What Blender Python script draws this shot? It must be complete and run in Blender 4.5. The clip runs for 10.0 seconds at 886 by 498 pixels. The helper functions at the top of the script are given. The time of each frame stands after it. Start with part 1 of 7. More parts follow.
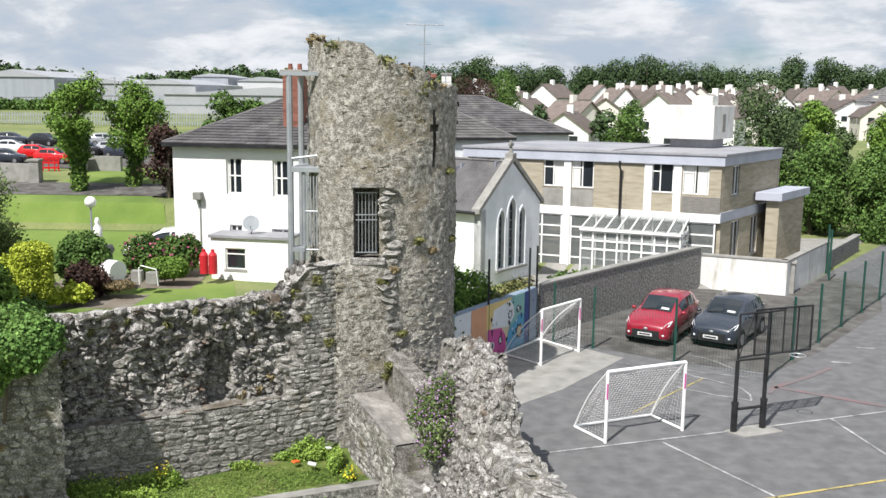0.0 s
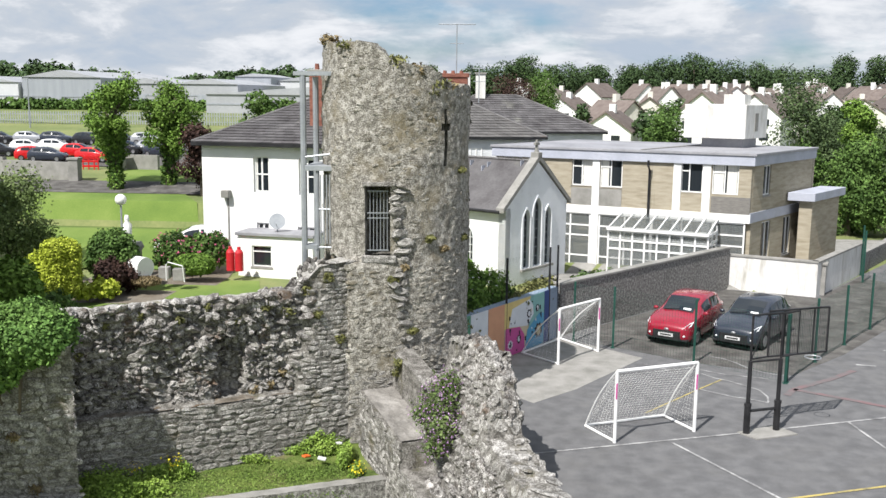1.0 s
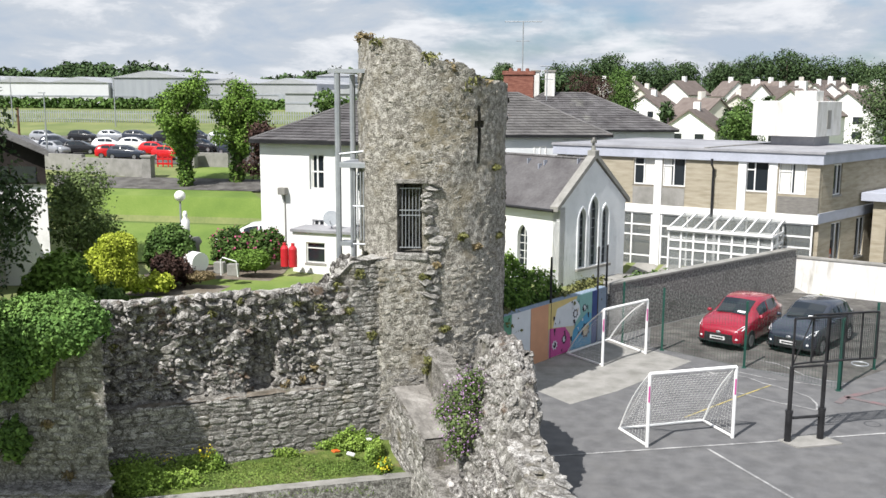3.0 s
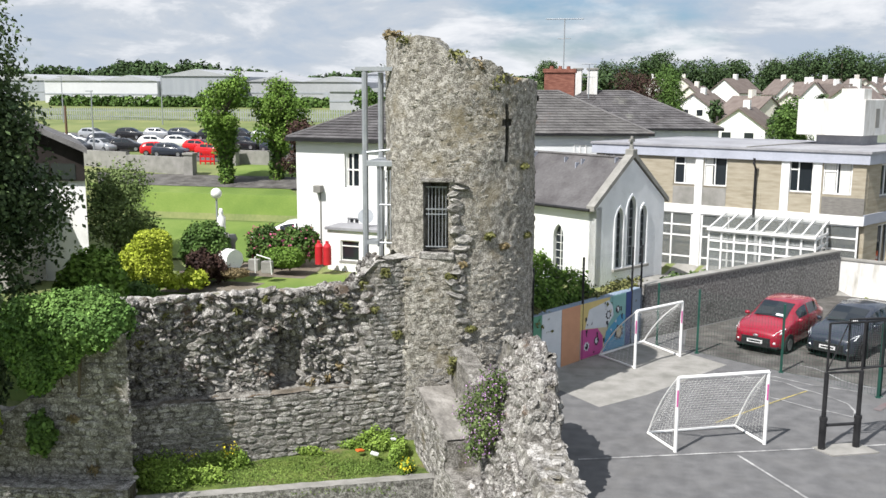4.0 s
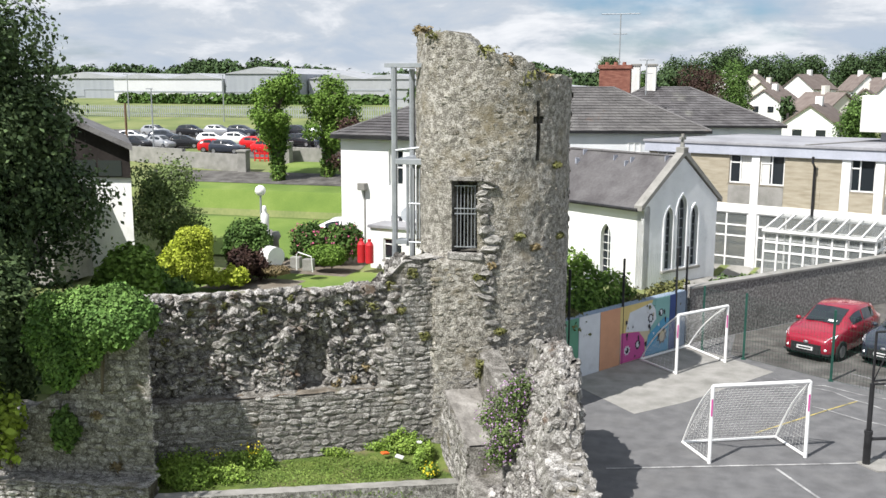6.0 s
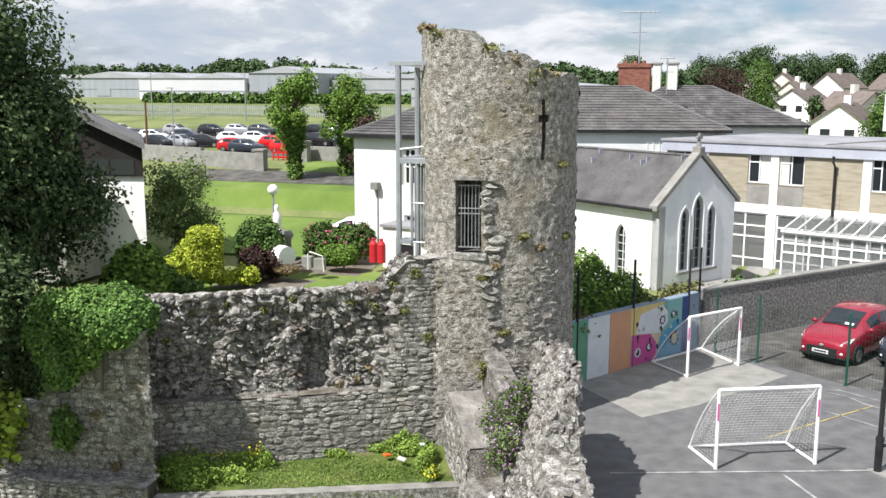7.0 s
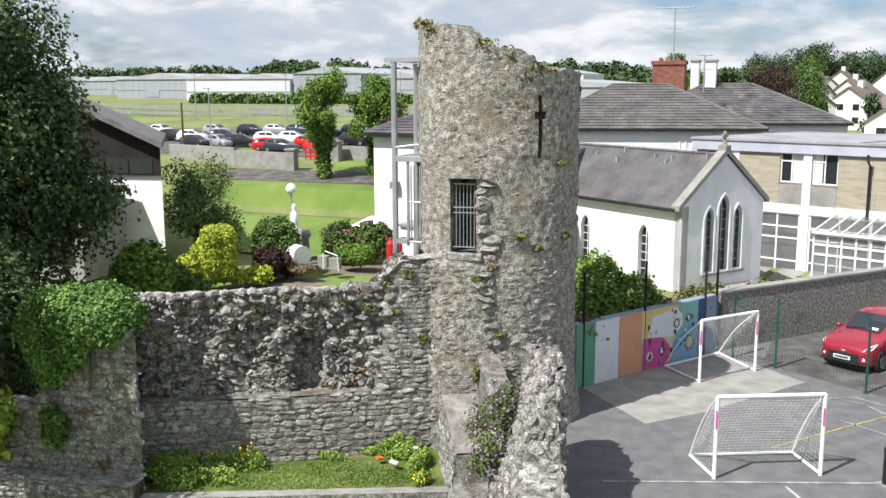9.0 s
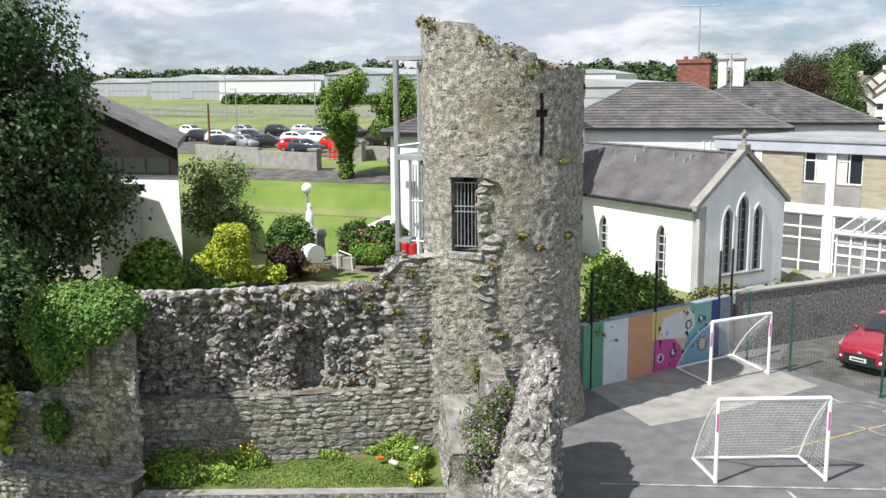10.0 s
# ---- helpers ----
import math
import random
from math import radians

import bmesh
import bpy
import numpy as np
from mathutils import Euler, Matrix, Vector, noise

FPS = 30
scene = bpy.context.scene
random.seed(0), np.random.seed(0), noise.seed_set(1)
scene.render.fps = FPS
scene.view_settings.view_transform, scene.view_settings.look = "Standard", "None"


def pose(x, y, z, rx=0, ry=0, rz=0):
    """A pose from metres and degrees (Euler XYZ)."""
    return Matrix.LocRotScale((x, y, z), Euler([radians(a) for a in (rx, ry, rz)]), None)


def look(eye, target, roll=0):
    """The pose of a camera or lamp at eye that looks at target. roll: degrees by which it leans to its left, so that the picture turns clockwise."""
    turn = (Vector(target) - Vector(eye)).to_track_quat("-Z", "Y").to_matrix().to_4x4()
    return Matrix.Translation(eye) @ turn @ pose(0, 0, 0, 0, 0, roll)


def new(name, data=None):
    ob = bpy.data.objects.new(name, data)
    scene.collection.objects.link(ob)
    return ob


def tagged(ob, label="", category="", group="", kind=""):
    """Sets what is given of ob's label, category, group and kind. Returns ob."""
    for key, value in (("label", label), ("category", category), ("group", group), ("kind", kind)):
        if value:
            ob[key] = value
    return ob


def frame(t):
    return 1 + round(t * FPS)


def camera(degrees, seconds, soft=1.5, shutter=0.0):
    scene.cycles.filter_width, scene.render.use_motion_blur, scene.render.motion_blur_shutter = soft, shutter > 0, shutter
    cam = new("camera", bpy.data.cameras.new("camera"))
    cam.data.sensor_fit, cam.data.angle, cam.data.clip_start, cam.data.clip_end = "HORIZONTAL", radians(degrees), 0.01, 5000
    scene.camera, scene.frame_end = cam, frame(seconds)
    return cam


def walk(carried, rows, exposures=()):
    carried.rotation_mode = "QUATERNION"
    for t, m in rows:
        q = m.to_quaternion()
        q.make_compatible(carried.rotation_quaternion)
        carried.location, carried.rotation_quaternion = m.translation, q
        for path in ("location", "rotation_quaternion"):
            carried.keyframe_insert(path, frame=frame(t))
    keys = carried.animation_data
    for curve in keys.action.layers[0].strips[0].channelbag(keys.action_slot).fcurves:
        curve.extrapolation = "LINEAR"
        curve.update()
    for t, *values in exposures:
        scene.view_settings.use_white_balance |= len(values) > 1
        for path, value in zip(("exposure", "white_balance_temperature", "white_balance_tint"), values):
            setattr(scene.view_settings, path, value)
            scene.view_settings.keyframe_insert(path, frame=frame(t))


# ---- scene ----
cam = camera(50.0, 10.0)

PATH = [
    (0, (0.439, 1.248, 8.62), (0.41, 3.222, 8.297), 0.7),
    (0.5, (0.882, 1.172, 8.632), (0.802, 3.144, 8.307), 0.6),
    (1, (1.349, 1.125, 8.626), (1.223, 3.094, 8.301), 0.6),
    (1.5, (1.763, 1.131, 8.606), (1.597, 3.098, 8.281), 0.5),
    (2, (2.152, 1.179, 8.607), (1.939, 3.141, 8.281), 0.5),
    (2.5, (2.459, 1.271, 8.593), (2.199, 3.227, 8.266), 0.4),
    (4, (3.237, 1.705, 8.584), (2.83, 3.635, 8.251), 0.3),
    (4.5, (3.444, 1.868, 8.577), (2.989, 3.787, 8.243), 0.3),
    (5, (3.652, 2.043, 8.582), (3.155, 3.951, 8.246), 0.3),
    (5.5, (3.851, 2.235, 8.585), (3.329, 4.135, 8.247), 0.2),
    (7, (4.528, 2.85, 8.556), (3.93, 4.728, 8.215), 0.1),
    (7.5, (4.789, 3.067, 8.535), (4.159, 4.934, 8.194), 0.0),
    (8, (5.094, 3.296, 8.504), (4.439, 5.154, 8.163), -0.1),
    (8.5, (5.395, 3.502, 8.486), (4.719, 5.353, 8.145), -0.1),
    (9, (5.745, 3.765, 8.461), (5.039, 5.605, 8.121), -0.2),
    (9.5, (6.091, 3.996, 8.415), (5.352, 5.824, 8.076), -0.3),
    (10, (6.484, 4.213, 8.391), (5.706, 6.025, 8.053), -0.4),
]
walk(cam, [(t, look(eye, target, roll)) for t, eye, target, roll in PATH], [(0, 0.44), (10, 0.54)])

# ---- world, sun ----
SUN_AZ, SUN_EL = radians(211), radians(52)
world = bpy.data.worlds.new("world")
scene.world = world
world.use_nodes = True
wn, wl = world.node_tree.nodes, world.node_tree.links
wn.clear()
w_out, w_bg = wn.new("ShaderNodeOutputWorld"), wn.new("ShaderNodeBackground")
sky = wn.new("ShaderNodeTexSky")
sky.sky_type, sky.sun_disc = "NISHITA", False
sky.sun_elevation, sky.sun_rotation = SUN_EL, SUN_AZ
w_tc, w_map = wn.new("ShaderNodeTexCoord"), wn.new("ShaderNodeMapping")
w_map.inputs["Scale"].default_value = (2.0, 2.0, 6.5)
w_n1, w_n2 = wn.new("ShaderNodeTexNoise"), wn.new("ShaderNodeTexNoise")
w_n1.inputs["Scale"].default_value, w_n1.inputs["Detail"].default_value = 1.5, 10
w_n1.inputs["Roughness"].default_value = 0.56
w_n2.inputs["Scale"].default_value, w_n2.inputs["Detail"].default_value = 3.4, 12
w_n2.inputs["Roughness"].default_value, w_n2.inputs["Distortion"].default_value = 0.6, 0.25
w_r1, w_r2 = wn.new("ShaderNodeValToRGB"), wn.new("ShaderNodeValToRGB")
w_r1.color_ramp.elements[0].position, w_r1.color_ramp.elements[1].position = 0.36, 0.47
w_r2.color_ramp.elements[0].position, w_r2.color_ramp.elements[1].position = 0.4, 0.62
w_r2.color_ramp.elements[0].color = (4.7, 5.45, 6.5, 1)
w_r2.color_ramp.elements[1].color = (8.3, 8.5, 8.9, 1)
for w_at, w_c in ((0.5, (5.6, 6.1, 6.8, 1)), (0.56, (7.3, 7.6, 8.1, 1))):
    w_e = w_r2.color_ramp.elements.new(w_at)
    w_e.color = w_c
w_mix = wn.new("ShaderNodeMix")
w_mix.data_type = "RGBA"
wl.new(w_tc.outputs["Generated"], w_map.inputs["Vector"])
for n in (w_n1, w_n2):
    wl.new(w_map.outputs["Vector"], n.inputs["Vector"])
wl.new(w_n1.outputs["Fac"], w_r1.inputs["Fac"])
wl.new(w_n2.outputs["Fac"], w_r2.inputs["Fac"])
wl.new(w_r1.outputs["Color"], w_mix.inputs["Factor"])
w_tint = wn.new("ShaderNodeMix")
w_tint.data_type, w_tint.blend_type = "RGBA", "MULTIPLY"
w_tint.inputs["Factor"].default_value = 1.0
w_tint.inputs["B"].default_value = (0.62, 0.78, 1.0, 1)
wl.new(sky.outputs["Color"], w_tint.inputs["A"])
wl.new(w_tint.outputs["Result"], w_mix.inputs["A"])
wl.new(w_r2.outputs["Color"], w_mix.inputs["B"])
wl.new(w_mix.outputs["Result"], w_bg.inputs["Color"])
w_bg.inputs["Strength"].default_value = 0.078
wl.new(w_bg.outputs["Background"], w_out.inputs["Surface"])

sun = new("sun", bpy.data.lights.new("sun", "SUN"))
sun.data.energy, sun.data.angle, sun.data.color = 5.0, radians(0.53), (1.0, 0.967, 0.93)
sun_dir = Vector((math.sin(SUN_AZ) * math.cos(SUN_EL), math.cos(SUN_AZ) * math.cos(SUN_EL), math.sin(SUN_EL)))
sun.matrix_world = look(sun_dir * 60, (0, 0, 0))


# ---- materials ----
def material(name, colors, scale=2.0, rough=0.8, bump=0.2, bump_scale=None, metal=0.0, island=0.0, rnd=0.0, stains=None, spec=0.3, stretch=(1, 1, 1), coat=0.0, grain=0.45):
    """Two-scale noise between colours, fine relief; island and rnd vary the value from piece to piece."""
    m = bpy.data.materials.new(name)
    m.use_nodes = True
    n, l = m.node_tree.nodes, m.node_tree.links
    b = n["Principled BSDF"]
    tc, mp = n.new("ShaderNodeTexCoord"), n.new("ShaderNodeMapping")
    mp.inputs["Scale"].default_value = stretch
    l.new(tc.outputs["Object"], mp.inputs["Vector"])
    big, fine = n.new("ShaderNodeTexNoise"), n.new("ShaderNodeTexNoise")
    big.inputs["Scale"].default_value, big.inputs["Detail"].default_value = scale, 6
    fine.inputs["Scale"].default_value, fine.inputs["Detail"].default_value = bump_scale or scale * 9, 8
    l.new(mp.outputs["Vector"], big.inputs["Vector"])
    l.new(mp.outputs["Vector"], fine.inputs["Vector"])
    add = n.new("ShaderNodeMath")
    add.operation = "MULTIPLY_ADD"
    add.inputs[1].default_value, add.inputs[2].default_value = grain, -grain / 2
    l.new(fine.outputs["Fac"], add.inputs[0])
    tot = n.new("ShaderNodeMath")
    l.new(big.outputs["Fac"], tot.inputs[0])
    l.new(add.outputs[0], tot.inputs[1])
    ramp = n.new("ShaderNodeValToRGB")
    e = ramp.color_ramp.elements
    while len(e) < len(colors):
        e.new(0.5)
    for i, c in enumerate(colors):
        e[i].position = 0.3 + 0.4 * i / max(1, len(colors) - 1)
        e[i].color = (*c, 1)
    l.new(tot.outputs[0], ramp.inputs["Fac"])
    out = ramp.outputs["Color"]
    if stains:
        color, s_scale, low, high = stains
        sn, sr, sm = n.new("ShaderNodeTexNoise"), n.new("ShaderNodeValToRGB"), n.new("ShaderNodeMix")
        sn.inputs["Scale"].default_value, sn.inputs["Detail"].default_value = s_scale, 7
        sn.inputs["Roughness"].default_value = 0.65
        l.new(mp.outputs["Vector"], sn.inputs["Vector"])
        sr.color_ramp.elements[0].position, sr.color_ramp.elements[1].position = low, high
        l.new(sn.outputs["Fac"], sr.inputs["Fac"])
        sm.data_type = "RGBA"
        l.new(sr.outputs["Color"], sm.inputs["Factor"])
        l.new(out, sm.inputs["A"])
        sm.inputs["B"].default_value = (*color, 1)
        out = sm.outputs["Result"]
    if island or rnd:
        hsv, mr = n.new("ShaderNodeHueSaturation"), n.new("ShaderNodeMapRange")
        if island:
            src = n.new("ShaderNodeNewGeometry").outputs["Random Per Island"]
        else:
            src = n.new("ShaderNodeObjectInfo").outputs["Random"]
        k = island or rnd
        l.new(src, mr.inputs["Value"])
        mr.inputs["To Min"].default_value, mr.inputs["To Max"].default_value = 1 - k, 1 + k
        l.new(mr.outputs["Result"], hsv.inputs["Value"])
        l.new(out, hsv.inputs["Color"])
        out = hsv.outputs["Color"]
    l.new(out, b.inputs["Base Color"])
    b.inputs["Roughness"].default_value, b.inputs["Metallic"].default_value = rough, metal
    b.inputs["Specular IOR Level"].default_value = spec
    b.inputs["Coat Weight"].default_value = coat
    if bump:
        bp = n.new("ShaderNodeBump")
        bp.inputs["Strength"].default_value, bp.inputs["Distance"].default_value = bump, 0.03
        l.new(fine.outputs["Fac"], bp.inputs["Height"])
        l.new(bp.outputs["Normal"], b.inputs["Normal"])
    return m


def glass_material(name, tint=(0.02, 0.025, 0.03), rough=0.04, alpha=1.0):
    m = bpy.data.materials.new(name)
    m.use_nodes = True
    b = m.node_tree.nodes["Principled BSDF"]
    b.inputs["Base Color"].default_value = (*tint, 1)
    b.inputs["Roughness"].default_value = rough
    b.inputs["Specular IOR Level"].default_value = 0.6
    b.inputs["Alpha"].default_value = alpha
    return m


M = {}
M["stone"] = material("stone", [(0.1, 0.094, 0.085), (0.25, 0.24, 0.222), (0.48, 0.465, 0.44)], 5.5, 0.92, 1.0, 30, island=0.16, stains=((0.16, 0.135, 0.085), 1.3, 0.58, 0.74), grain=1.0)
M["stone_piece"] = material("stone_piece", [(0.11, 0.104, 0.094), (0.255, 0.245, 0.226), (0.48, 0.465, 0.44)], 2.0, 0.92, 0.8, 7, rnd=0.17, grain=0.9)
M["tower_stone"] = material("tower_stone", [(0.11, 0.1, 0.083), (0.24, 0.225, 0.192), (0.44, 0.42, 0.375)], 6.0, 0.92, 1.0, 30, island=0.13, stains=((0.18, 0.15, 0.09), 1.0, 0.53, 0.72), grain=1.1)
M["mortar"] = material("mortar", [(0.075, 0.07, 0.062), (0.17, 0.161, 0.145), (0.31, 0.297, 0.275)], 4.5, 0.95, 1.0, 26, grain=1.0, stains=((0.1, 0.092, 0.055), 1.3, 0.56, 0.7))
M["tower_render"] = material("tower_render", [(0.12, 0.11, 0.094), (0.25, 0.236, 0.206), (0.46, 0.44, 0.4)], 7, 0.95, 1.0, 30, stains=((0.19, 0.16, 0.1), 0.9, 0.52, 0.72), grain=1.1)
M["rubble"] = material("rubble", [(0.06, 0.055, 0.05), (0.19, 0.18, 0.168), (0.46, 0.445, 0.425)], 6, 0.95, 1.0, 30, island=0.3, stains=((0.13, 0.09, 0.062), 1.6, 0.56, 0.7), grain=1.0)
M["cap_mortar"] = material("cap_mortar", [(0.16, 0.152, 0.138), (0.32, 0.31, 0.29), (0.46, 0.45, 0.425)], 3.0, 0.95, 0.9, 24, grain=0.8, stains=((0.14, 0.13, 0.07), 1.4, 0.55, 0.7))
M["walk_mortar"] = material("walk_mortar", [(0.15, 0.142, 0.13), (0.23, 0.218, 0.2), (0.32, 0.305, 0.285)], 2.0, 0.95, 0.6, 22, grain=0.5)
M["ledge_earth"] = material("ledge_earth", [(0.08, 0.07, 0.055), (0.15, 0.13, 0.105), (0.24, 0.22, 0.19)], 3.5, 0.95, 0.9, 24, stains=((0.13, 0.085, 0.05), 1.2, 0.5, 0.65))
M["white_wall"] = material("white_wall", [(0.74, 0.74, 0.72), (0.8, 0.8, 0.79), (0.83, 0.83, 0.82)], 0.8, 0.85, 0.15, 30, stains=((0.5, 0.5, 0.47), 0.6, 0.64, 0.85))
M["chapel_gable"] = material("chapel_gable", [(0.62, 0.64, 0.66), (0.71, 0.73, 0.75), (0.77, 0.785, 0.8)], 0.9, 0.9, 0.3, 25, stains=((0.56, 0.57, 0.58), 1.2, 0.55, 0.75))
M["white_paint"] = material("white_paint", [(0.76, 0.76, 0.75), (0.82, 0.82, 0.81)], 3, 0.5, 0.05)
M["dirty_white"] = material("dirty_white", [(0.55, 0.54, 0.51), (0.68, 0.67, 0.65), (0.73, 0.73, 0.71)], 1.6, 0.9, 0.2, 22, stains=((0.36, 0.34, 0.29), 2.2, 0.52, 0.76), stretch=(1, 1, 0.2))
M["slate"] = material("slate", [(0.085, 0.08, 0.08), (0.13, 0.125, 0.125), (0.17, 0.165, 0.165)], 1.5, 0.7, 0.3, 12, rnd=0.16)
M["slate_row"] = material("slate_row", [(0.068, 0.063, 0.065), (0.1, 0.095, 0.097), (0.13, 0.125, 0.127)], 0.9, 0.7, 0.35, 9, island=0.22, stains=((0.2, 0.2, 0.17), 0.5, 0.6, 0.8))
M["slate_moss"] = material("slate_moss", [(0.08, 0.077, 0.075), (0.115, 0.11, 0.108), (0.15, 0.145, 0.14)], 0.9, 0.75, 0.35, 9, island=0.12, stains=((0.14, 0.075, 0.045), 0.35, 0.6, 0.75))
M["flat_roof"] = material("flat_roof", [(0.22, 0.22, 0.235), (0.29, 0.29, 0.31), (0.35, 0.35, 0.37)], 0.5, 0.6, 0.15)
M["fascia"] = material("fascia", [(0.36, 0.38, 0.44), (0.44, 0.46, 0.53)], 1, 0.6, 0.05, stains=((0.3, 0.31, 0.34), 0.8, 0.55, 0.8))
M["tan_brick"] = material("tan_brick", [(0.28, 0.245, 0.18), (0.36, 0.32, 0.245), (0.42, 0.375, 0.295)], 1.3, 0.9, 0.4, 25, stretch=(1, 1, 6))
M["grey_panel"] = material("grey_panel", [(0.16, 0.15, 0.14), (0.24, 0.23, 0.21)], 4, 0.9, 0.5, stretch=(1, 1, 5))
M["asphalt"] = material("asphalt", [(0.1, 0.1, 0.103), (0.128, 0.128, 0.131), (0.16, 0.16, 0.162)], 2.2, 0.9, 0.35, 45, stains=((0.155, 0.153, 0.15), 0.9, 0.5, 0.85), grain=0.8)
M["asphalt_old"] = material("asphalt_old", [(0.05, 0.046, 0.042), (0.09, 0.085, 0.08), (0.13, 0.125, 0.12)], 1.2, 0.92, 0.4, 40, stains=((0.16, 0.155, 0.14), 1.5, 0.5, 0.7))
M["concrete"] = material("concrete", [(0.2, 0.197, 0.18), (0.265, 0.258, 0.24), (0.32, 0.31, 0.292)], 1.8, 0.92, 0.3, 30, stains=((0.17, 0.165, 0.15), 0.8, 0.56, 0.75))
M["pebble_dash"] = material("pebble_dash", [(0.08, 0.076, 0.072), (0.2, 0.192, 0.182), (0.38, 0.37, 0.355)], 11, 0.95, 1.0, 30, stains=((0.1, 0.095, 0.088), 0.9, 0.56, 0.74), grain=0.9)
M["line_white"] = material("line_white", [(0.14, 0.14, 0.14), (0.3, 0.3, 0.3), (0.48, 0.48, 0.47)], 2.2, 0.9, 0.1)
M["line_yellow"] = material("line_yellow", [(0.16, 0.15, 0.1), (0.36, 0.3, 0.12), (0.5, 0.4, 0.13)], 3, 0.9, 0.1)
M["line_red"] = material("line_red", [(0.14, 0.138, 0.14), (0.16, 0.128, 0.13), (0.2, 0.12, 0.125)], 2, 0.9, 0.1)
M["lawn"] = material("lawn", [(0.09, 0.15, 0.03), (0.13, 0.195, 0.04), (0.18, 0.24, 0.06)], 0.35, 0.95, 0.4, 25)
M["field"] = material("field", [(0.11, 0.145, 0.05), (0.16, 0.19, 0.07), (0.21, 0.225, 0.09)], 0.35, 0.95, 0.4, 6)
M["yard_grass"] = material("yard_grass", [(0.05, 0.08, 0.018), (0.1, 0.14, 0.03), (0.15, 0.18, 0.05)], 2.2, 0.95, 0.6, 25, stains=((0.17, 0.125, 0.08), 0.7, 0.55, 0.68))
M["grass_blade"] = material("grass_blade", [(0.08, 0.13, 0.022), (0.12, 0.19, 0.035), (0.17, 0.24, 0.05)], 0.8, 0.7, 0, island=0.35)
M["weeds"] = material("weeds", [(0.11, 0.19, 0.025), (0.18, 0.28, 0.045), (0.26, 0.36, 0.07)], 0.9, 0.6, 0, island=0.35)
M["soil"] = material("soil", [(0.1, 0.085, 0.065), (0.16, 0.135, 0.105), (0.2, 0.18, 0.15)], 1.2, 0.95, 0.5)


def leaves(name, a, b):
    mid = tuple((x + y) / 2 for x, y in zip(a, b))
    return material(name, [a, mid, b], 0.9, 0.68, 0, island=0.42, spec=0.16)


M["leaf_dark"] = leaves("leaf_dark", (0.03, 0.055, 0.022), (0.12, 0.17, 0.07))
M["leaf_green"] = leaves("leaf_green", (0.042, 0.085, 0.02), (0.12, 0.2, 0.048))
M["leaf_ivy"] = leaves("leaf_ivy", (0.06, 0.13, 0.03), (0.18, 0.3, 0.075))
M["leaf_bright"] = leaves("leaf_bright", (0.075, 0.145, 0.022), (0.17, 0.27, 0.05))
M["leaf_yellow"] = leaves("leaf_yellow", (0.28, 0.34, 0.03), (0.46, 0.52, 0.075))
M["leaf_wine"] = leaves("leaf_wine", (0.03, 0.018, 0.016), (0.08, 0.045, 0.035))
M["leaf_lime"] = leaves("leaf_lime", (0.15, 0.22, 0.03), (0.3, 0.38, 0.06))
M["leaf_olive"] = leaves("leaf_olive", (0.075, 0.115, 0.035), (0.19, 0.25, 0.095))
M["leaf_far"] = leaves("leaf_far", (0.03, 0.055, 0.024), (0.075, 0.12, 0.045))
M["petal_pink"] = leaves("petal_pink", (0.4, 0.08, 0.16), (0.55, 0.16, 0.25))
M["petal_purple"] = leaves("petal_purple", (0.32, 0.18, 0.34), (0.5, 0.32, 0.54))
M["petal_yellow"] = leaves("petal_yellow", (0.6, 0.5, 0.03), (0.75, 0.65, 0.06))
M["dry_tuft"] = leaves("dry_tuft", (0.14, 0.105, 0.055), (0.25, 0.2, 0.11))
M["moss_tuft"] = leaves("moss_tuft", (0.09, 0.095, 0.03), (0.18, 0.18, 0.07))
M["bark"] = material("bark", [(0.08, 0.065, 0.05), (0.16, 0.135, 0.1)], 4, 0.95, 0.8, stretch=(1, 1, 0.25))
M["glass"] = glass_material("glass")
M["clear_glass"] = glass_material("clear_glass", (0.22, 0.24, 0.24), 0.05, 0.35)
# Near-black stand-in for shade inside rooms and openings; also car seams and wipers.
M["dark"] = material("dark", [(0.012, 0.012, 0.012), (0.02, 0.02, 0.02)], 2, 0.9, 0)
M["room"] = material("room", [(0.05, 0.045, 0.04), (0.14, 0.125, 0.1), (0.3, 0.27, 0.2)], 1, 0.9, 0)
M["curtain"] = material("curtain", [(0.6, 0.59, 0.55), (0.72, 0.71, 0.68)], 3, 0.9, 0.1, stretch=(6, 6, 0.3))
M["green_steel"] = material("green_steel", [(0.012, 0.055, 0.042), (0.02, 0.08, 0.06)], 3, 0.5, 0.05)
M["mesh_wire"] = material("mesh_wire", [(0.015, 0.05, 0.035), (0.03, 0.08, 0.06)], 3, 0.6, 0)
M["black_steel"] = material("black_steel", [(0.012, 0.012, 0.013), (0.03, 0.03, 0.032)], 3, 0.45, 0.05)
M["grey_steel"] = material("grey_steel", [(0.28, 0.3, 0.32), (0.4, 0.42, 0.44)], 2, 0.5, 0.1, metal=0.4)
M["goal_white"] = material("goal_white", [(0.76, 0.76, 0.75), (0.83, 0.83, 0.82)], 4, 0.35, 0.0)
M["net"] = material("net", [(0.62, 0.62, 0.6), (0.75, 0.75, 0.73)], 4, 0.8, 0)
M["red_plastic"] = material("red_plastic", [(0.45, 0.02, 0.03), (0.55, 0.03, 0.04)], 4, 0.4, 0.0)
M["car_red"] = material("car_red", [(0.24, 0.006, 0.022), (0.3, 0.009, 0.03)], 1, 0.25, 0, spec=0.5, coat=0.7)
M["car_dark"] = material("car_dark", [(0.022, 0.028, 0.042), (0.03, 0.036, 0.052)], 1, 0.25, 0, spec=0.5, coat=0.7)
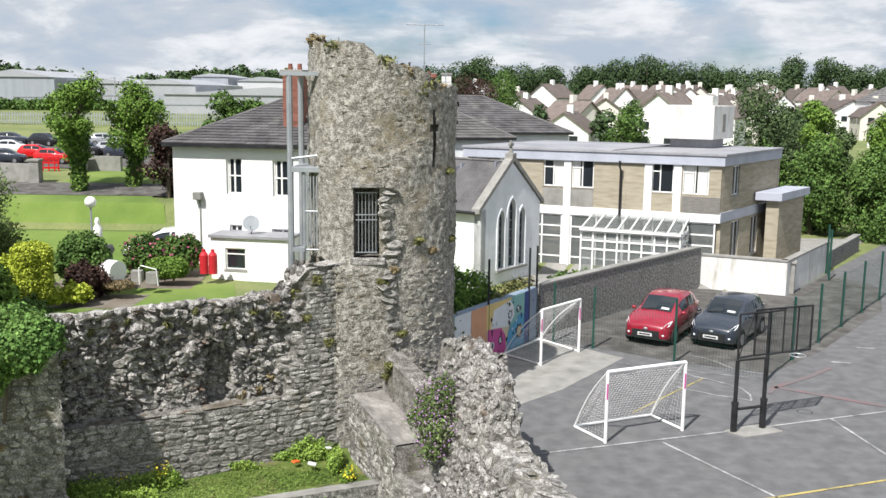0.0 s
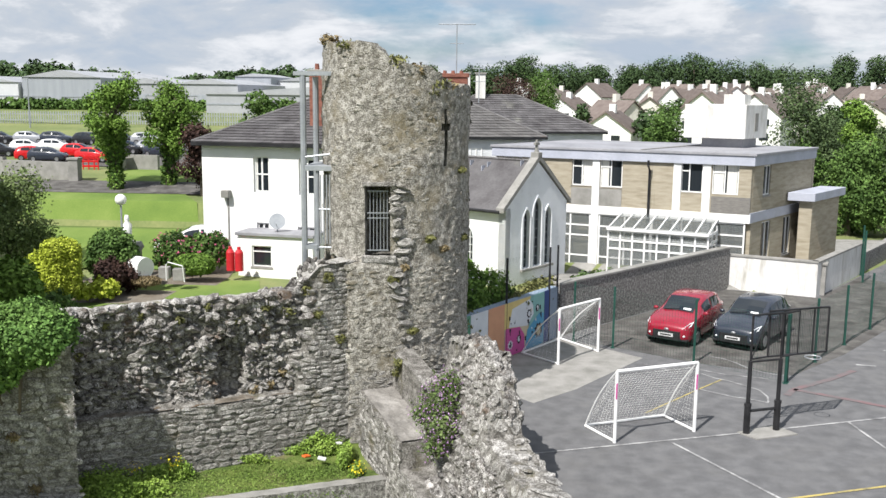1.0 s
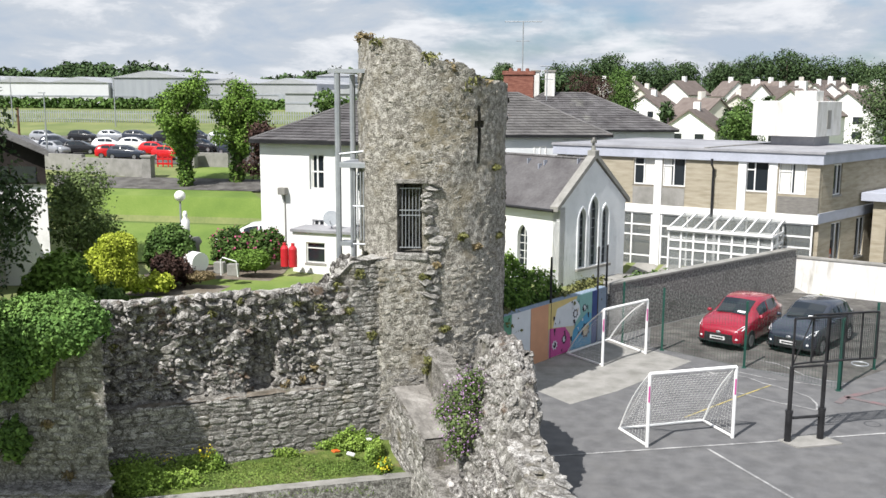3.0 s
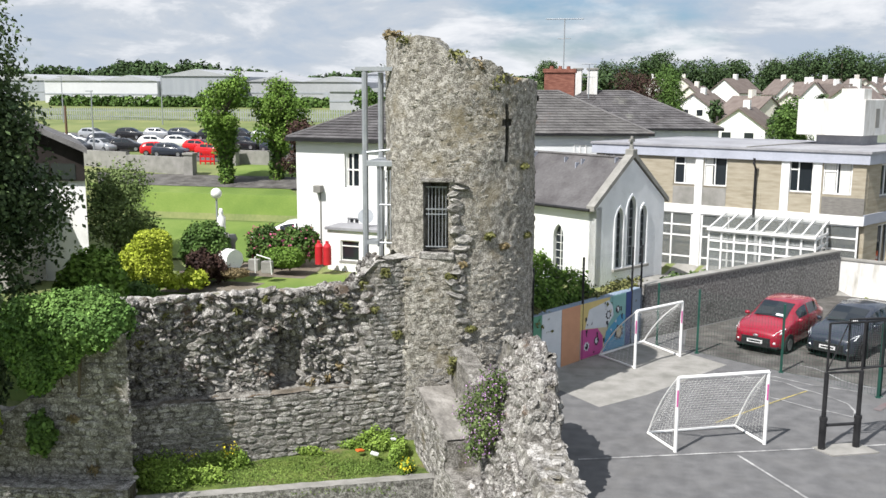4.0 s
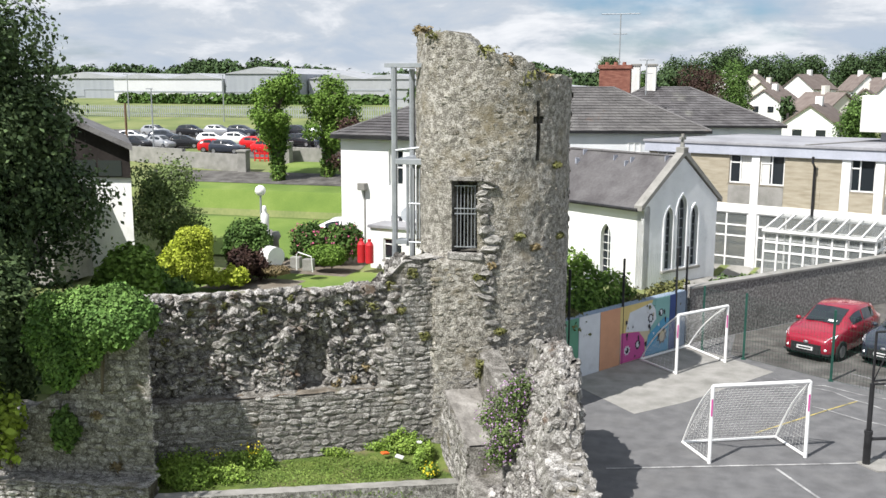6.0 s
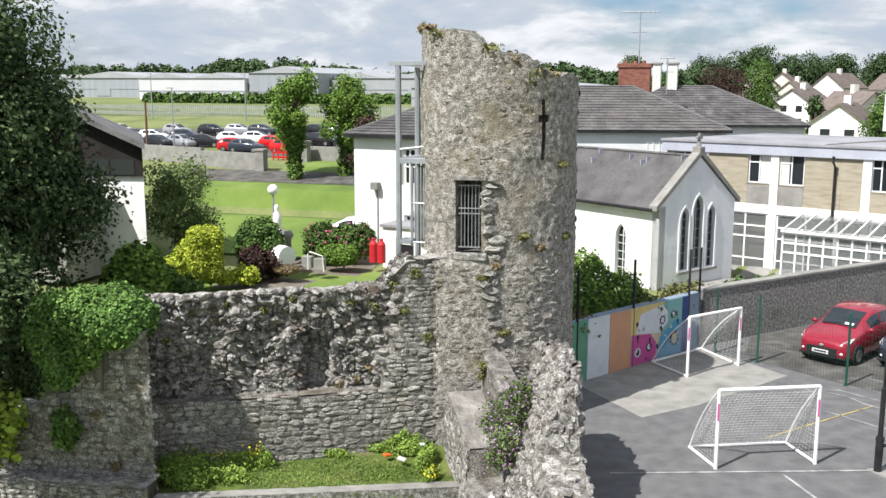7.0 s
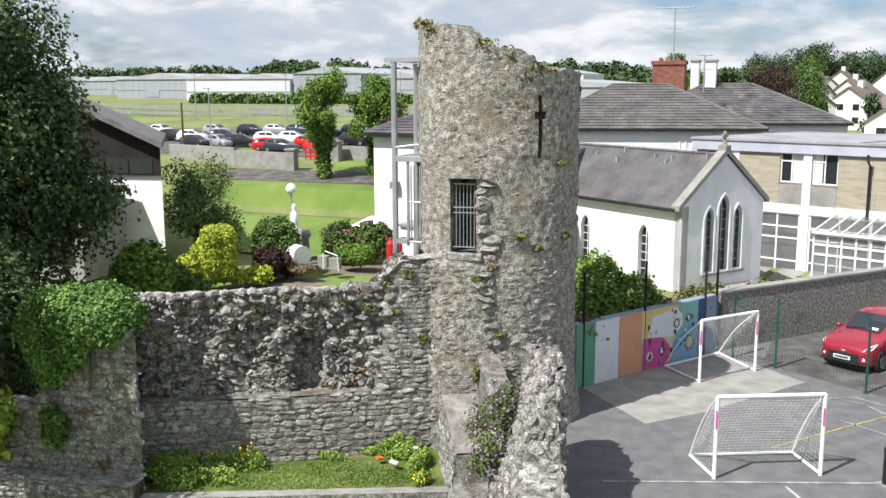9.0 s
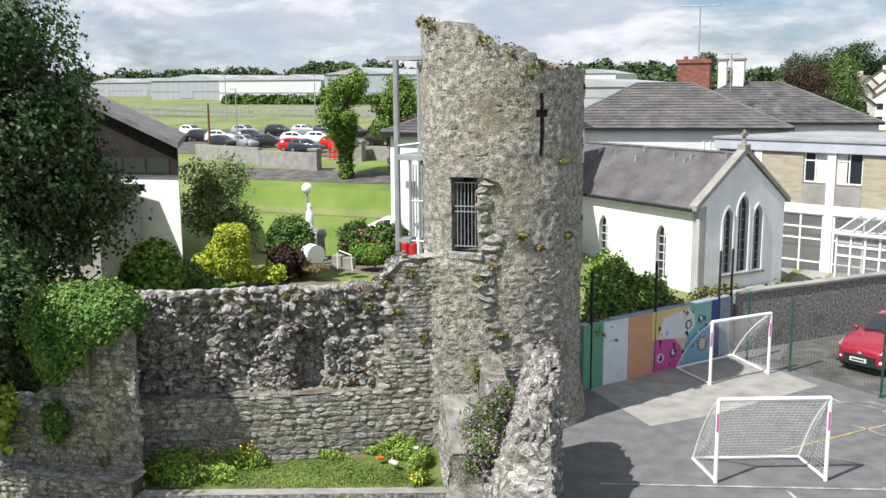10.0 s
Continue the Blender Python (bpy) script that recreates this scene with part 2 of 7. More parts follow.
M["car_white"] = material("car_white", [(0.72, 0.72, 0.72), (0.8, 0.8, 0.8)], 1, 0.25, 0, spec=0.5, coat=0.6)
M["car_silver"] = material("car_silver", [(0.38, 0.39, 0.41), (0.46, 0.47, 0.49)], 1, 0.3, 0, metal=0.4, coat=0.5)
M["car_black"] = material("car_black", [(0.012, 0.012, 0.014), (0.02, 0.02, 0.024)], 1, 0.25, 0, coat=0.6)
M["car_bright_red"] = material("car_bright_red", [(0.5, 0.01, 0.015), (0.58, 0.02, 0.02)], 1, 0.25, 0, coat=0.6)
M["tyre"] = material("tyre", [(0.015, 0.015, 0.015), (0.03, 0.03, 0.03)], 5, 0.9, 0.1)
M["rim"] = material("rim", [(0.35, 0.36, 0.37), (0.5, 0.5, 0.52)], 3, 0.35, 0, metal=0.8)
M["lamp_clear"] = glass_material("lamp_clear", (0.72, 0.74, 0.76), 0.12)
M["plate"] = material("plate", [(0.6, 0.6, 0.6), (0.7, 0.7, 0.7)], 5, 0.5, 0)
M["red_brick"] = material("red_brick", [(0.15, 0.06, 0.045), (0.22, 0.09, 0.065), (0.28, 0.13, 0.095)], 3, 0.9, 0.4, stretch=(1, 1, 4))
M["roof_brown"] = material("roof_brown", [(0.12, 0.095, 0.085), (0.18, 0.15, 0.135)], 1, 0.85, 0.3, rnd=0.25)
M["house_cream"] = material("house_cream", [(0.6, 0.57, 0.5), (0.7, 0.68, 0.62)], 0.6, 0.9, 0.1)
M["shed_grey"] = material("shed_grey", [(0.27, 0.29, 0.32), (0.33, 0.35, 0.38)], 0.5, 0.6, 0.1, stretch=(4, 4, 0.3))
M["shed_white"] = material("shed_white", [(0.5, 0.51, 0.53), (0.58, 0.59, 0.61)], 0.3, 0.6, 0.05)
M["shed_roof"] = material("shed_roof", [(0.3, 0.31, 0.33), (0.38, 0.39, 0.41)], 0.4, 0.6, 0.1)
M["bronze_cladding"] = material("bronze_cladding", [(0.018, 0.015, 0.014), (0.035, 0.03, 0.028)], 1, 0.85, 0.1, spec=0.12)
M["timber"] = material("timber", [(0.15, 0.12, 0.09), (0.24, 0.2, 0.16)], 3, 0.9, 0.3, stretch=(8, 8, 0.5))
M["pole_wood"] = material("pole_wood", [(0.12, 0.07, 0.045), (0.18, 0.11, 0.07)], 3, 0.9, 0.3)
M["globe"] = material("globe", [(0.8, 0.8, 0.76), (0.85, 0.85, 0.82)], 2, 0.3, 0)
M["statue_white"] = material("statue_white", [(0.7, 0.7, 0.67), (0.8, 0.8, 0.78)], 4, 0.7, 0.1)
M["cone_orange"] = material("cone_orange", [(0.7, 0.13, 0.03), (0.8, 0.16, 0.04)], 4, 0.5, 0)
for key, col in {"mural_green": (0.12, 0.3, 0.2), "mural_white": (0.62, 0.65, 0.68), "mural_orange": (0.56, 0.3, 0.18), "mural_yellow": (0.6, 0.48, 0.2), "mural_pink": (0.5, 0.09, 0.28), "mural_cream": (0.55, 0.48, 0.33), "mural_teal": (0.22, 0.42, 0.4), "mural_blue": (0.1, 0.32, 0.5), "mural_navy": (0.05, 0.08, 0.22), "mural_slate": (0.24, 0.3, 0.38), "mural_black": (0.04, 0.035, 0.045)}.items():
    M[key] = material(key, [tuple(c * 0.88 for c in col), col], 2.5, 0.85, 0.15, 30, stains=(tuple(0.6 * c + 0.08 for c in col), 1.2, 0.6, 0.8))


# ---- mesh helpers ----
class Shape:
    """Collects faces for one mesh."""

    def __init__(self):
        self.v, self.f = [], []

    def add(self, verts, faces):
        k = len(self.v)
        self.v += [tuple(p) for p in verts]
        self.f += [tuple(i + k for i in f) for f in faces]
        return self

    def box(self, lo, hi, c=0.0):
        (a, b, d), (e, g, h) = lo, hi
        if c <= 0:
            return self.add([(a, b, d), (e, b, d), (e, g, d), (a, g, d), (a, b, h), (e, b, h), (e, g, h), (a, g, h)],
                            [(0, 3, 2, 1), (4, 5, 6, 7), (0, 1, 5, 4), (1, 2, 6, 5), (2, 3, 7, 6), (3, 0, 4, 7)])
        bm = bmesh.new()
        bmesh.ops.create_cube(bm, size=1)
        for p in bm.verts:
            p.co = Vector(((a + e) / 2 + p.co.x * (e - a), (b + g) / 2 + p.co.y * (g - b), (d + h) / 2 + p.co.z * (h - d)))
        bmesh.ops.bevel(bm, geom=bm.edges[:], offset=c, segments=2, affect="EDGES", profile=0.6)
        bm.verts.index_update()
        self.add([p.co[:] for p in bm.verts], [[p.index for p in f.verts] for f in bm.faces])
        bm.free()
        return self

    def tube(self, pts, r, n=8, closed=True):
        pts = [Vector(p) for p in pts]
        rs = r if isinstance(r, (list, tuple)) else [r] * len(pts)
        k = len(self.v)
        for i, p in enumerate(pts):
            d = (pts[min(i + 1, len(pts) - 1)] - pts[max(i - 1, 0)]).normalized()
            up = Vector((0, 0, 1)) if abs(d.z) < 0.9 else Vector((1, 0, 0))
            s = d.cross(up).normalized()
            u = s.cross(d)
            for j in range(n):
                a = 2 * math.pi * j / n
                self.v.append(tuple(p + rs[i] * (math.cos(a) * s + math.sin(a) * u)))
        for i in range(len(pts) - 1):
            for j in range(n):
                a, b = k + i * n + j, k + i * n + (j + 1) % n
                self.f.append((a, b, b + n, a + n))
        if closed:
            self.f.append(tuple(k + j for j in reversed(range(n))))
            self.f.append(tuple(k + (len(pts) - 1) * n + j for j in range(n)))
        return self

    def prism(self, poly, z0, z1):
        n = len(poly)
        return self.add([(x, y, z0) for x, y in poly] + [(x, y, z1) for x, y in poly],
                        [tuple(reversed(range(n))), tuple(range(n, 2 * n))] + [(i, (i + 1) % n, n + (i + 1) % n, n + i) for i in range(n)])

    def plate(self, poly, y0, y1):
        """A polygon in x and z, from y0 to y1."""
        n = len(poly)
        return self.add([(x, y0, z) for x, z in poly] + [(x, y1, z) for x, z in poly],
                        [tuple(range(n)), tuple(reversed(range(n, 2 * n)))] + [((i + 1) % n, i, n + i, n + (i + 1) % n) for i in range(n)])

    def ball(self, c, r, n=10):
        rx, ry, rz = r if isinstance(r, (tuple, list)) else (r, r, r)
        k = len(self.v)
        m = n // 2 + 1
        for i in range(m + 1):
            a = math.pi * i / m
            for j in range(n):
                b = 2 * math.pi * j / n
                self.v.append((c[0] + rx * math.sin(a) * math.cos(b), c[1] + ry * math.sin(a) * math.sin(b), c[2] + rz * math.cos(a)))
        for i in range(m):
            for j in range(n):
                self.f.append((k + i * n + j, k + (i + 1) * n + j, k + (i + 1) * n + (j + 1) % n, k + i * n + (j + 1) % n))
        return self

    def object(self, name, mat, parent=None, label="", smooth=False):
        me = bpy.data.meshes.new(name)
        me.from_pydata(self.v, [], self.f)
        me.materials.append(mat)
        if smooth:
            me.polygons.foreach_set("use_smooth", [True] * len(me.polygons))
        me.update()
        ob = new(name, me)
        ob.parent = parent
        if label:
            ob["label"] = label
        return ob


def thing(name, label, category, m=None, group="", kind=""):
    ob = new(name)
    ob.empty_display_size = 0.2
    if m is not None:
        ob.matrix_world = m
    return tagged(ob, label, category, group, kind)


def frame_at(origin, along):
    """A pose whose x axis runs along a level direction, y to its left."""
    a = math.atan2(along[1], along[0])
    return Matrix.Translation(origin) @ Matrix.Rotation(a, 4, "Z")


def wobble(p, s, seed=0.0):
    return noise.noise(Vector(p) * s + Vector((seed, seed * 1.7, -seed)))


# ---- stonework ----
STONES = []
for i in range(24):
    rng = random.Random(40 + i)
    s = Shape()
    n = rng.choice((6, 7, 7, 8))
    ring = []
    for j in range(n):
        a = 2 * math.pi * (j + rng.uniform(-0.28, 0.28)) / n + 0.4
        c, d = math.cos(a), math.sin(a)
        k = 0.5 / max(abs(c), abs(d)) * rng.uniform(0.74, 1.0)
        k = 0.45 * k + 0.55 * 0.54 * rng.uniform(0.9, 1.06)
        ring.append((c * k, d * k))
    tilt = (rng.uniform(-0.6, 0.6), rng.uniform(-0.6, 0.6))
    base = [(x, y, -0.8) for x, y in ring]
    rim = [(x * 0.96, y * 0.96, 0.35 + rng.uniform(-0.15, 0.2) + x * tilt[0] + y * tilt[1]) for x, y in ring]
    top = [(x * 0.6, y * 0.6, 0.85 + rng.uniform(-0.15, 0.15) + x * tilt[0] + y * tilt[1]) for x, y in ring]
    s.add(base + rim + top, [(a + k, (a + 1) % n + k, (a + 1) % n + n + k, a + n + k) for k in (0, n) for a in range(n)] + [tuple(range(2 * n, 3 * n))])
    STONES.append(s)
STONE_MESHES = []
for s in STONES:
    me = bpy.data.meshes.new("stone")
    me.from_pydata(s.v, [], s.f)
    me.materials.append(M["stone_piece"])
    STONE_MESHES.append(me)


def lay_stones(parent, surface, ulen, v0, v1, seed, mat, width=0.34, height=0.17, proud=0.035, keep=None, single=0, joint=0.02, wild=0.0, singles_where=None):
    """Random courses of stones on surface(u, v) -> (place, normal): some as stones of their own, the rest as one mesh."""
    rng = random.Random(seed)
    rest, made, v = Shape(), 0, v0
    while v < v1 - 0.04:
        h = min(rng.uniform(0.65, 1.4) * height, v1 - v)
        u = -rng.uniform(0, width)
        while u < ulen:
            w = rng.uniform(0.5, 1.6) * width
            cu, cv = u + w / 2, v + h / 2 + rng.uniform(-0.2, 0.2) * height * (0.4 + wild)
            u += w
            if not 0 < cu < ulen or (keep and not keep(cu, cv)):
                continue
            p, n = surface(cu, cv)
            q, _ = surface(min(cu + 0.05, ulen), cv)
            p, n, q = Vector(p), Vector(n).normalized(), Vector(q)
            x = (q - p).normalized() if (q - p).length > 1e-5 else Vector((1, 0, 0))
            x = (x - n * x.dot(n)).normalized()
            y = n.cross(x)
            if wild:
                tw = rng.uniform(-wild, wild)
                x, y = x * math.cos(tw) + y * math.sin(tw), y * math.cos(tw) - x * math.sin(tw)
                n = (n + x * rng.uniform(-wild, wild) * 0.7 + y * rng.uniform(-wild, wild) * 0.7).normalized()
                x = (x - n * x.dot(n)).normalized()
                y = n.cross(x)
            d = proud * rng.uniform(0.4, 1.6)
            sx, sy = max(0.05, w - joint) * 1.06, max(0.04, h - joint) * rng.uniform(0.8, 1.25)
            k = rng.randrange(len(STONES))
            m = Matrix(((x.x * sx, y.x * sy, n.x * d, p.x), (x.y * sx, y.y * sy, n.y * d, p.y), (x.z * sx, y.z * sy, n.z * d, p.z), (0, 0, 0, 1)))
            if made < single and (singles_where is None or singles_where(cu, cv)):
                ob = new("stone", STONE_MESHES[k])
                ob.parent, ob.matrix_basis = parent, m
                made += 1
            else:
                rest.add([m @ Vector(c) for c in STONES[k].v], STONES[k].f)
        v += h
    ob = rest.object("stonework", mat, parent)
    tagged(ob, kind="stuff")
    return ob


# ---- foliage ----
def leaf_cloud(name, blobs, count, size, mat, parent=None, seed=1, lump=0.25, inner=0.55, label="", shape=1.5):
    """Many small leaves in and on lumpy ellipsoids (x, y, z, rx, ry, rz)."""
    g = np.random.default_rng(seed)
    b = np.array(blobs, float)
    w = (b[:, 3] * b[:, 4] + b[:, 3] * b[:, 5] + b[:, 4] * b[:, 5])
    k = g.choice(len(b), count, p=w / w.sum())
    d = g.normal(size=(count, 3))
    d /= np.linalg.norm(d, axis=1)[:, None]
    wave = np.sin(d[:, 0] * 5 + k) * np.sin(d[:, 1] * 6 + 2 * k + seed) + np.sin(d[:, 2] * 7 + seed) * np.sin(d[:, 0] * 9 + 3 * k)
    r = (inner + (1 - inner) * g.random(count) ** 0.45) * (1 + lump * wave * 0.6 + lump * 0.35 * g.normal(size=count))
    p = b[k, :3] + d * r[:, None] * b[k, 3:]
    n = d + 0.8 * g.normal(size=(count, 3))
    n[:, 2] += 0.35
    n /= np.linalg.norm(n, axis=1)[:, None]
    t = np.cross(n, g.normal(size=(count, 3)))
    t /= np.linalg.norm(t, axis=1)[:, None] + 1e-9
    s = np.cross(n, t)
    z = (size * g.uniform(0.6, 1.4, count))[:, None]
    quad = np.stack([p - t * z * shape / 2, p + s * z * 0.5 + n * z * 0.12, p + t * z * shape / 2, p - s * z * 0.5 + n * z * 0.12], 1).reshape(-1, 3)
    me = bpy.data.meshes.new(name)
    me.vertices.add(4 * count)
    me.vertices.foreach_set("co", quad.ravel())
    me.loops.add(4 * count)
    me.loops.foreach_set("vertex_index", np.arange(4 * count))
    me.polygons.add(count)
    me.polygons.foreach_set("loop_start", np.arange(count) * 4)
    me.materials.append(mat)
    me.update(calc_edges=True)
    ob = new(name, me)
    ob.parent = parent
    if label:
        ob["label"] = label
    return ob


def tree(label, x, y, z, height, crown, leaf, seed, count=2500, size=0.3, trunk=0.2, group="", clumps=9, base=0.3, lump=0.3, category="tree"):
    """Tapered trunk with limbs under a crown of clumps; crown is its half width."""
    rng = random.Random(seed)
    t = thing("tree", label, category, Matrix.Translation((x, y, z)), group)
    s = Shape()
    lean = (rng.uniform(-0.3, 0.3), rng.uniform(-0.3, 0.3))
    s.tube([(0, 0, -0.3), (lean[0] * 0.3, lean[1] * 0.3, height * 0.35), (lean[0], lean[1], height * 0.8)], [trunk, trunk * 0.75, trunk * 0.25], 7)
    blobs = []
    for i in range(clumps):
        a, h = rng.uniform(0, 6.28), base + (1 - base) * (i + 0.7) / clumps
        reach = crown * (1.0 - abs(h - (base + 0.35 * (1 - base))) * 0.9) * rng.uniform(0.3, 0.72)
        c = (lean[0] + math.cos(a) * reach, lean[1] + math.sin(a) * reach, height * h * 0.93)
        r = crown * rng.uniform(0.4, 0.62)
        blobs.append((*c, r, r, min(r, height * 0.3) * rng.uniform(0.75, 1.0)))
        s.tube([(lean[0] * 0.4, lean[1] * 0.4, height * max(0.15, h * 0.6)), ((c[0] + lean[0]) / 2, (c[1] + lean[1]) / 2, c[2] * 0.85), c], [trunk * 0.35, trunk * 0.22, trunk * 0.08], 5)
    s.object("trunk", M["bark"], t)
    leaf_cloud("crown", blobs, count, size, leaf, t, seed, lump)
    return t


def shrub(label, blobs, leaf, seed, count, size, lump=0.15, name="shrub", flowers=None, shape=1.5, category="shrub", inner=0.55):
    x, y, z = blobs[0][0], blobs[0][1], min(b[2] - b[5] for b in blobs)
    t = thing(name, label, category, Matrix.Translation((x, y, z)))
    loc = [(b[0] - x, b[1] - y, b[2] - z, *b[3:]) for b in blobs]
    st = Shape()
    rng = random.Random(seed)
    for b in loc:
        for _ in range(3):
            st.tube([(b[0] * 0.8, b[1] * 0.8, -0.1), (b[0] + rng.uniform(-0.4, 0.4) * b[3], b[1] + rng.uniform(-0.4, 0.4) * b[4], b[2] + 0.3 * b[5])], [0.035, 0.012], 5)
    st.object("stem", M["bark"], t)
    leaf_cloud("foliage", loc, count, size, leaf, t, seed, lump, shape=shape, inner=inner)
    if flowers:
        mat, n, fs = flowers
        tagged(leaf_cloud("blossom", [(*b[:3], b[3] * 1.03, b[4] * 1.03, b[5] * 1.03) for b in loc], n, fs, mat, t, seed + 5, lump, 0.9, shape=1.0), kind="stuff")
    return t


# ---- ground ----
def side(p, a, b):
    return (b[0] - a[0]) * (p[1] - a[1]) - (b[1] - a[1]) * (p[0] - a[0])


BACK_A, BACK_B = (-12.6, 18.75), (-3.3, 24.25)
TOWER = (-1.45, 26.15)
LINE = [(-0.6, 27.6), (0.05, 29.2), (3.35, 34.5), (11.45, 43.95), (14.95, 42.5), (18.9, 48.3), (30, 64), (60, 105)]


def smooth_step(a, b, x):
    t = min(1, max(0, (x - a) / (b - a)))
    return t * t * (3 - 2 * t)


def left_height(y):
    return float(np.interp(y, [20, 38, 46, 56, 62, 76, 92, 112, 200, 400], [1.35, 1.2, 2.6, 3.7, 3.9, 4.5, 5.7, 7.0, 7.6, 8.0]))


def height(x, y):
    if y < 26 and side((x, y), BACK_A, BACK_B) < 5 and x < float(np.interp(y, [13.6, 18.44, 20.06, 21.66, 24.68], [3.1, 1.35, 0.84, 0.28, -1.27])) - 0.25:
        return -1.7 if y < 22.7 + 0.44 * (x + 1.9) else -0.75
    if y < 29 and x > -1.2:
        return -0.03
    inside = False
    for a, b in zip(LINE, LINE[1:]):
        if min(a[1], b[1]) - 0.01 <= y <= max(a[1], b[1]) + 0.01 and a != LINE[3]:
            if a == LINE[4] and y < 44.6 - 0.414 * (x - 11.45):
                continue
            xl = a[0] + (b[0] - a[0]) * (y - a[1]) / (b[1] - a[1])
            inside = inside or x < xl - 0.75
    if 42.5 <= y <= 48.3 and x > 18.9:
        inside = False
    if y > 105:
        inside = True
    if not inside:
        return -0.03
    k = smooth_step(-0.5, -7.0 - 0.12 * max(0, y - 40), x)
    flat = 0.55 if y < 46 else max(0.0, 0.55 - 0.1 * (y - 46))
    return flat * (1 - k) + left_height(y) * k


xs = sorted(set([-900, -500, -300, -200, -140, -100, -75, -60, -50] + [round(-42 + 2 * i, 2) for i in range(10)] + [round(-23 + 0.5 * i, 2) for i in range(90)] + [round(22 + 3 * i, 2) for i in range(9)] + [55, 75, 100, 150, 220, 320, 500, 900]))
ys = sorted(set([-400, -150, -60, -25, -8, 0, 6, 11, 15] + [round(17 + 0.5 * i, 2) for i in range(70)] + [round(52 + 2 * i, 2) for i in range(20)] + [95, 105, 120, 140, 170, 210, 260, 320, 400, 520, 700, 1000, 1600]))
s = Shape()
for y in ys:
    for x in xs:
        s.v.append((x, y, height(x, y) + (0.0 if y < 60 else 0.1 * wobble((x, y, 0), 0.05))))
nx = len(xs)
s.f = [(j * nx + i, j * nx + i + 1, (j + 1) * nx + i + 1, (j + 1) * nx + i) for j in range(len(ys) - 1) for i in range(nx - 1)]
tagged(s.object("ground", M["field"], smooth=True), "rough grass and open land reaching to the horizon", "ground", kind="structure")


def flat_sheet(name, poly, z, mat, label, category, thick=0.05):
    return tagged(Shape().prism(poly, z - thick, z).object(name, mat), label, category, kind="structure")


flat_sheet("court_paving", [(-1.3, 24.5), (0.05, 20), (2, 14), (9, -4), (45, -4), (45, 78), (36, 72), (18.95, 48.2), (14.95, 42.5), (11.45, 43.95), (3.35, 34.5), (0.0, 29.1), (-0.6, 27.5)], 0.0, M["asphalt"], "worn grey asphalt of a school court and car park", "paving")
flat_sheet("concrete_slab", [(2.3, 27.0), (3.6, 28.4), (6.05, 32.0), (4.55, 33.4), (3.3, 34.2), (1.2, 31.0), (0.15, 29.3)], 0.006, M["concrete"], "pale worn concrete slab set into the asphalt", "paving")
flat_sheet("car_strip", [(4.8, 33.6), (7.7, 31.6), (10.5, 30.5), (13.0, 33.2), (18.0, 39.8), (20.0, 44.5), (18.8, 47.8), (15, 42.4), (11.4, 43.8), (5.0, 36.3)], 0.004, M["asphalt_old"], "dark patched asphalt strip where the cars are parked", "paving")


def ground_line(name, pts, w, mat, z=0.012, label="worn white court line on asphalt"):
    s = Shape()
    for a, b in zip(pts, pts[1:]):
        d = Vector((b[0] - a[0], b[1] - a[1])).normalized()
        n = Vector((-d.y, d.x)) * w / 2
        s.add([(a[0] + n.x, a[1] + n.y, z), (a[0] - n.x, a[1] - n.y, z), (b[0] - n.x, b[1] - n.y, z), (b[0] + n.x, b[1] + n.y, z)], [(0, 1, 2, 3)])
    return tagged(s.object(name, mat), label, "court line", kind="structure")


ground_line("line_base", [(2.0, 23.1), (7.4, 25.0), (12.5, 26.9), (22, 30.4)], 0.07, M["line_white"])
ground_line("line_cross", [(5.7, 24.2), (8.6, 19.0)], 0.07, M["line_white"])
ground_line("line_lane", [(10.7, 26.2), (11.05, 23.6), (11.5, 20)], 0.07, M["line_white"])
ground_line("line_yellow", [(5.0, 20.1), (7.3, 20.9), (10.4, 22.05), (18, 24.9)], 0.08, M["line_yellow"], label="faded yellow court line on asphalt")
ground_line("line_red", [(9.7, 28.4), (10.08, 29.0), (11.53, 30.16), (12.6, 31.2)], 0.2, M["line_red"], label="faded red painted band on asphalt")
ground_line("line_red", [(10.08, 29.0), (11.2, 28.3), (12.19, 27.65), (13.5, 26.9)], 0.2, M["line_red"], label="faded red painted band on asphalt")
for run in ([(8.23, 32.5), (8.7, 32.2), (8.99, 31.78), (9.34, 30.98), (9.7, 30.65), (10.4, 30.3)], [(6.21, 30.4), (6.9, 30.75), (7.55, 30.5), (7.95, 29.95), (8.33, 29.67), (8.75, 29.2), (9.04, 28.8), (9.1, 28.2), (8.99, 27.7)], [(6.9, 28.95), (7.22, 28.77), (7.71, 28.4), (8.1, 28.1), (8.43, 28.0), (8.98, 27.65)], [(6.0, 31.3), (6.62, 30.7), (7.4, 31.0), (8.3, 30.4), (9.6, 30.0)]):
    ground_line("line_curve", run, 0.055, M["line_white"], label="thin curling white painted line on asphalt")
ground_line("line_goal", [(5.34, 26.42), (7.14, 28.62), (8.12, 29.77)], 0.05, M["line_yellow"], label="faded yellow court line on asphalt")
for i in range(6):
    ground_line("line_dash", [(12.9 + 1.6 * i, 31.9 + 1.9 * i), (13.5 + 1.6 * i, 31.8 + 1.9 * i)], 0.1, M["line_white"], label="short worn white paint dash on asphalt")


# ---- tower ----
TX, TY, TR = -1.6, 26.93, 2.0
tower = thing("tower_ruin", "round ruined rubble-stone castle tower with lichen and a barred opening", "tower", Matrix.Translation((TX, TY, 0)))
DOOR_A = -1.687   # bearing of the opening
CROSS_A = -0.744


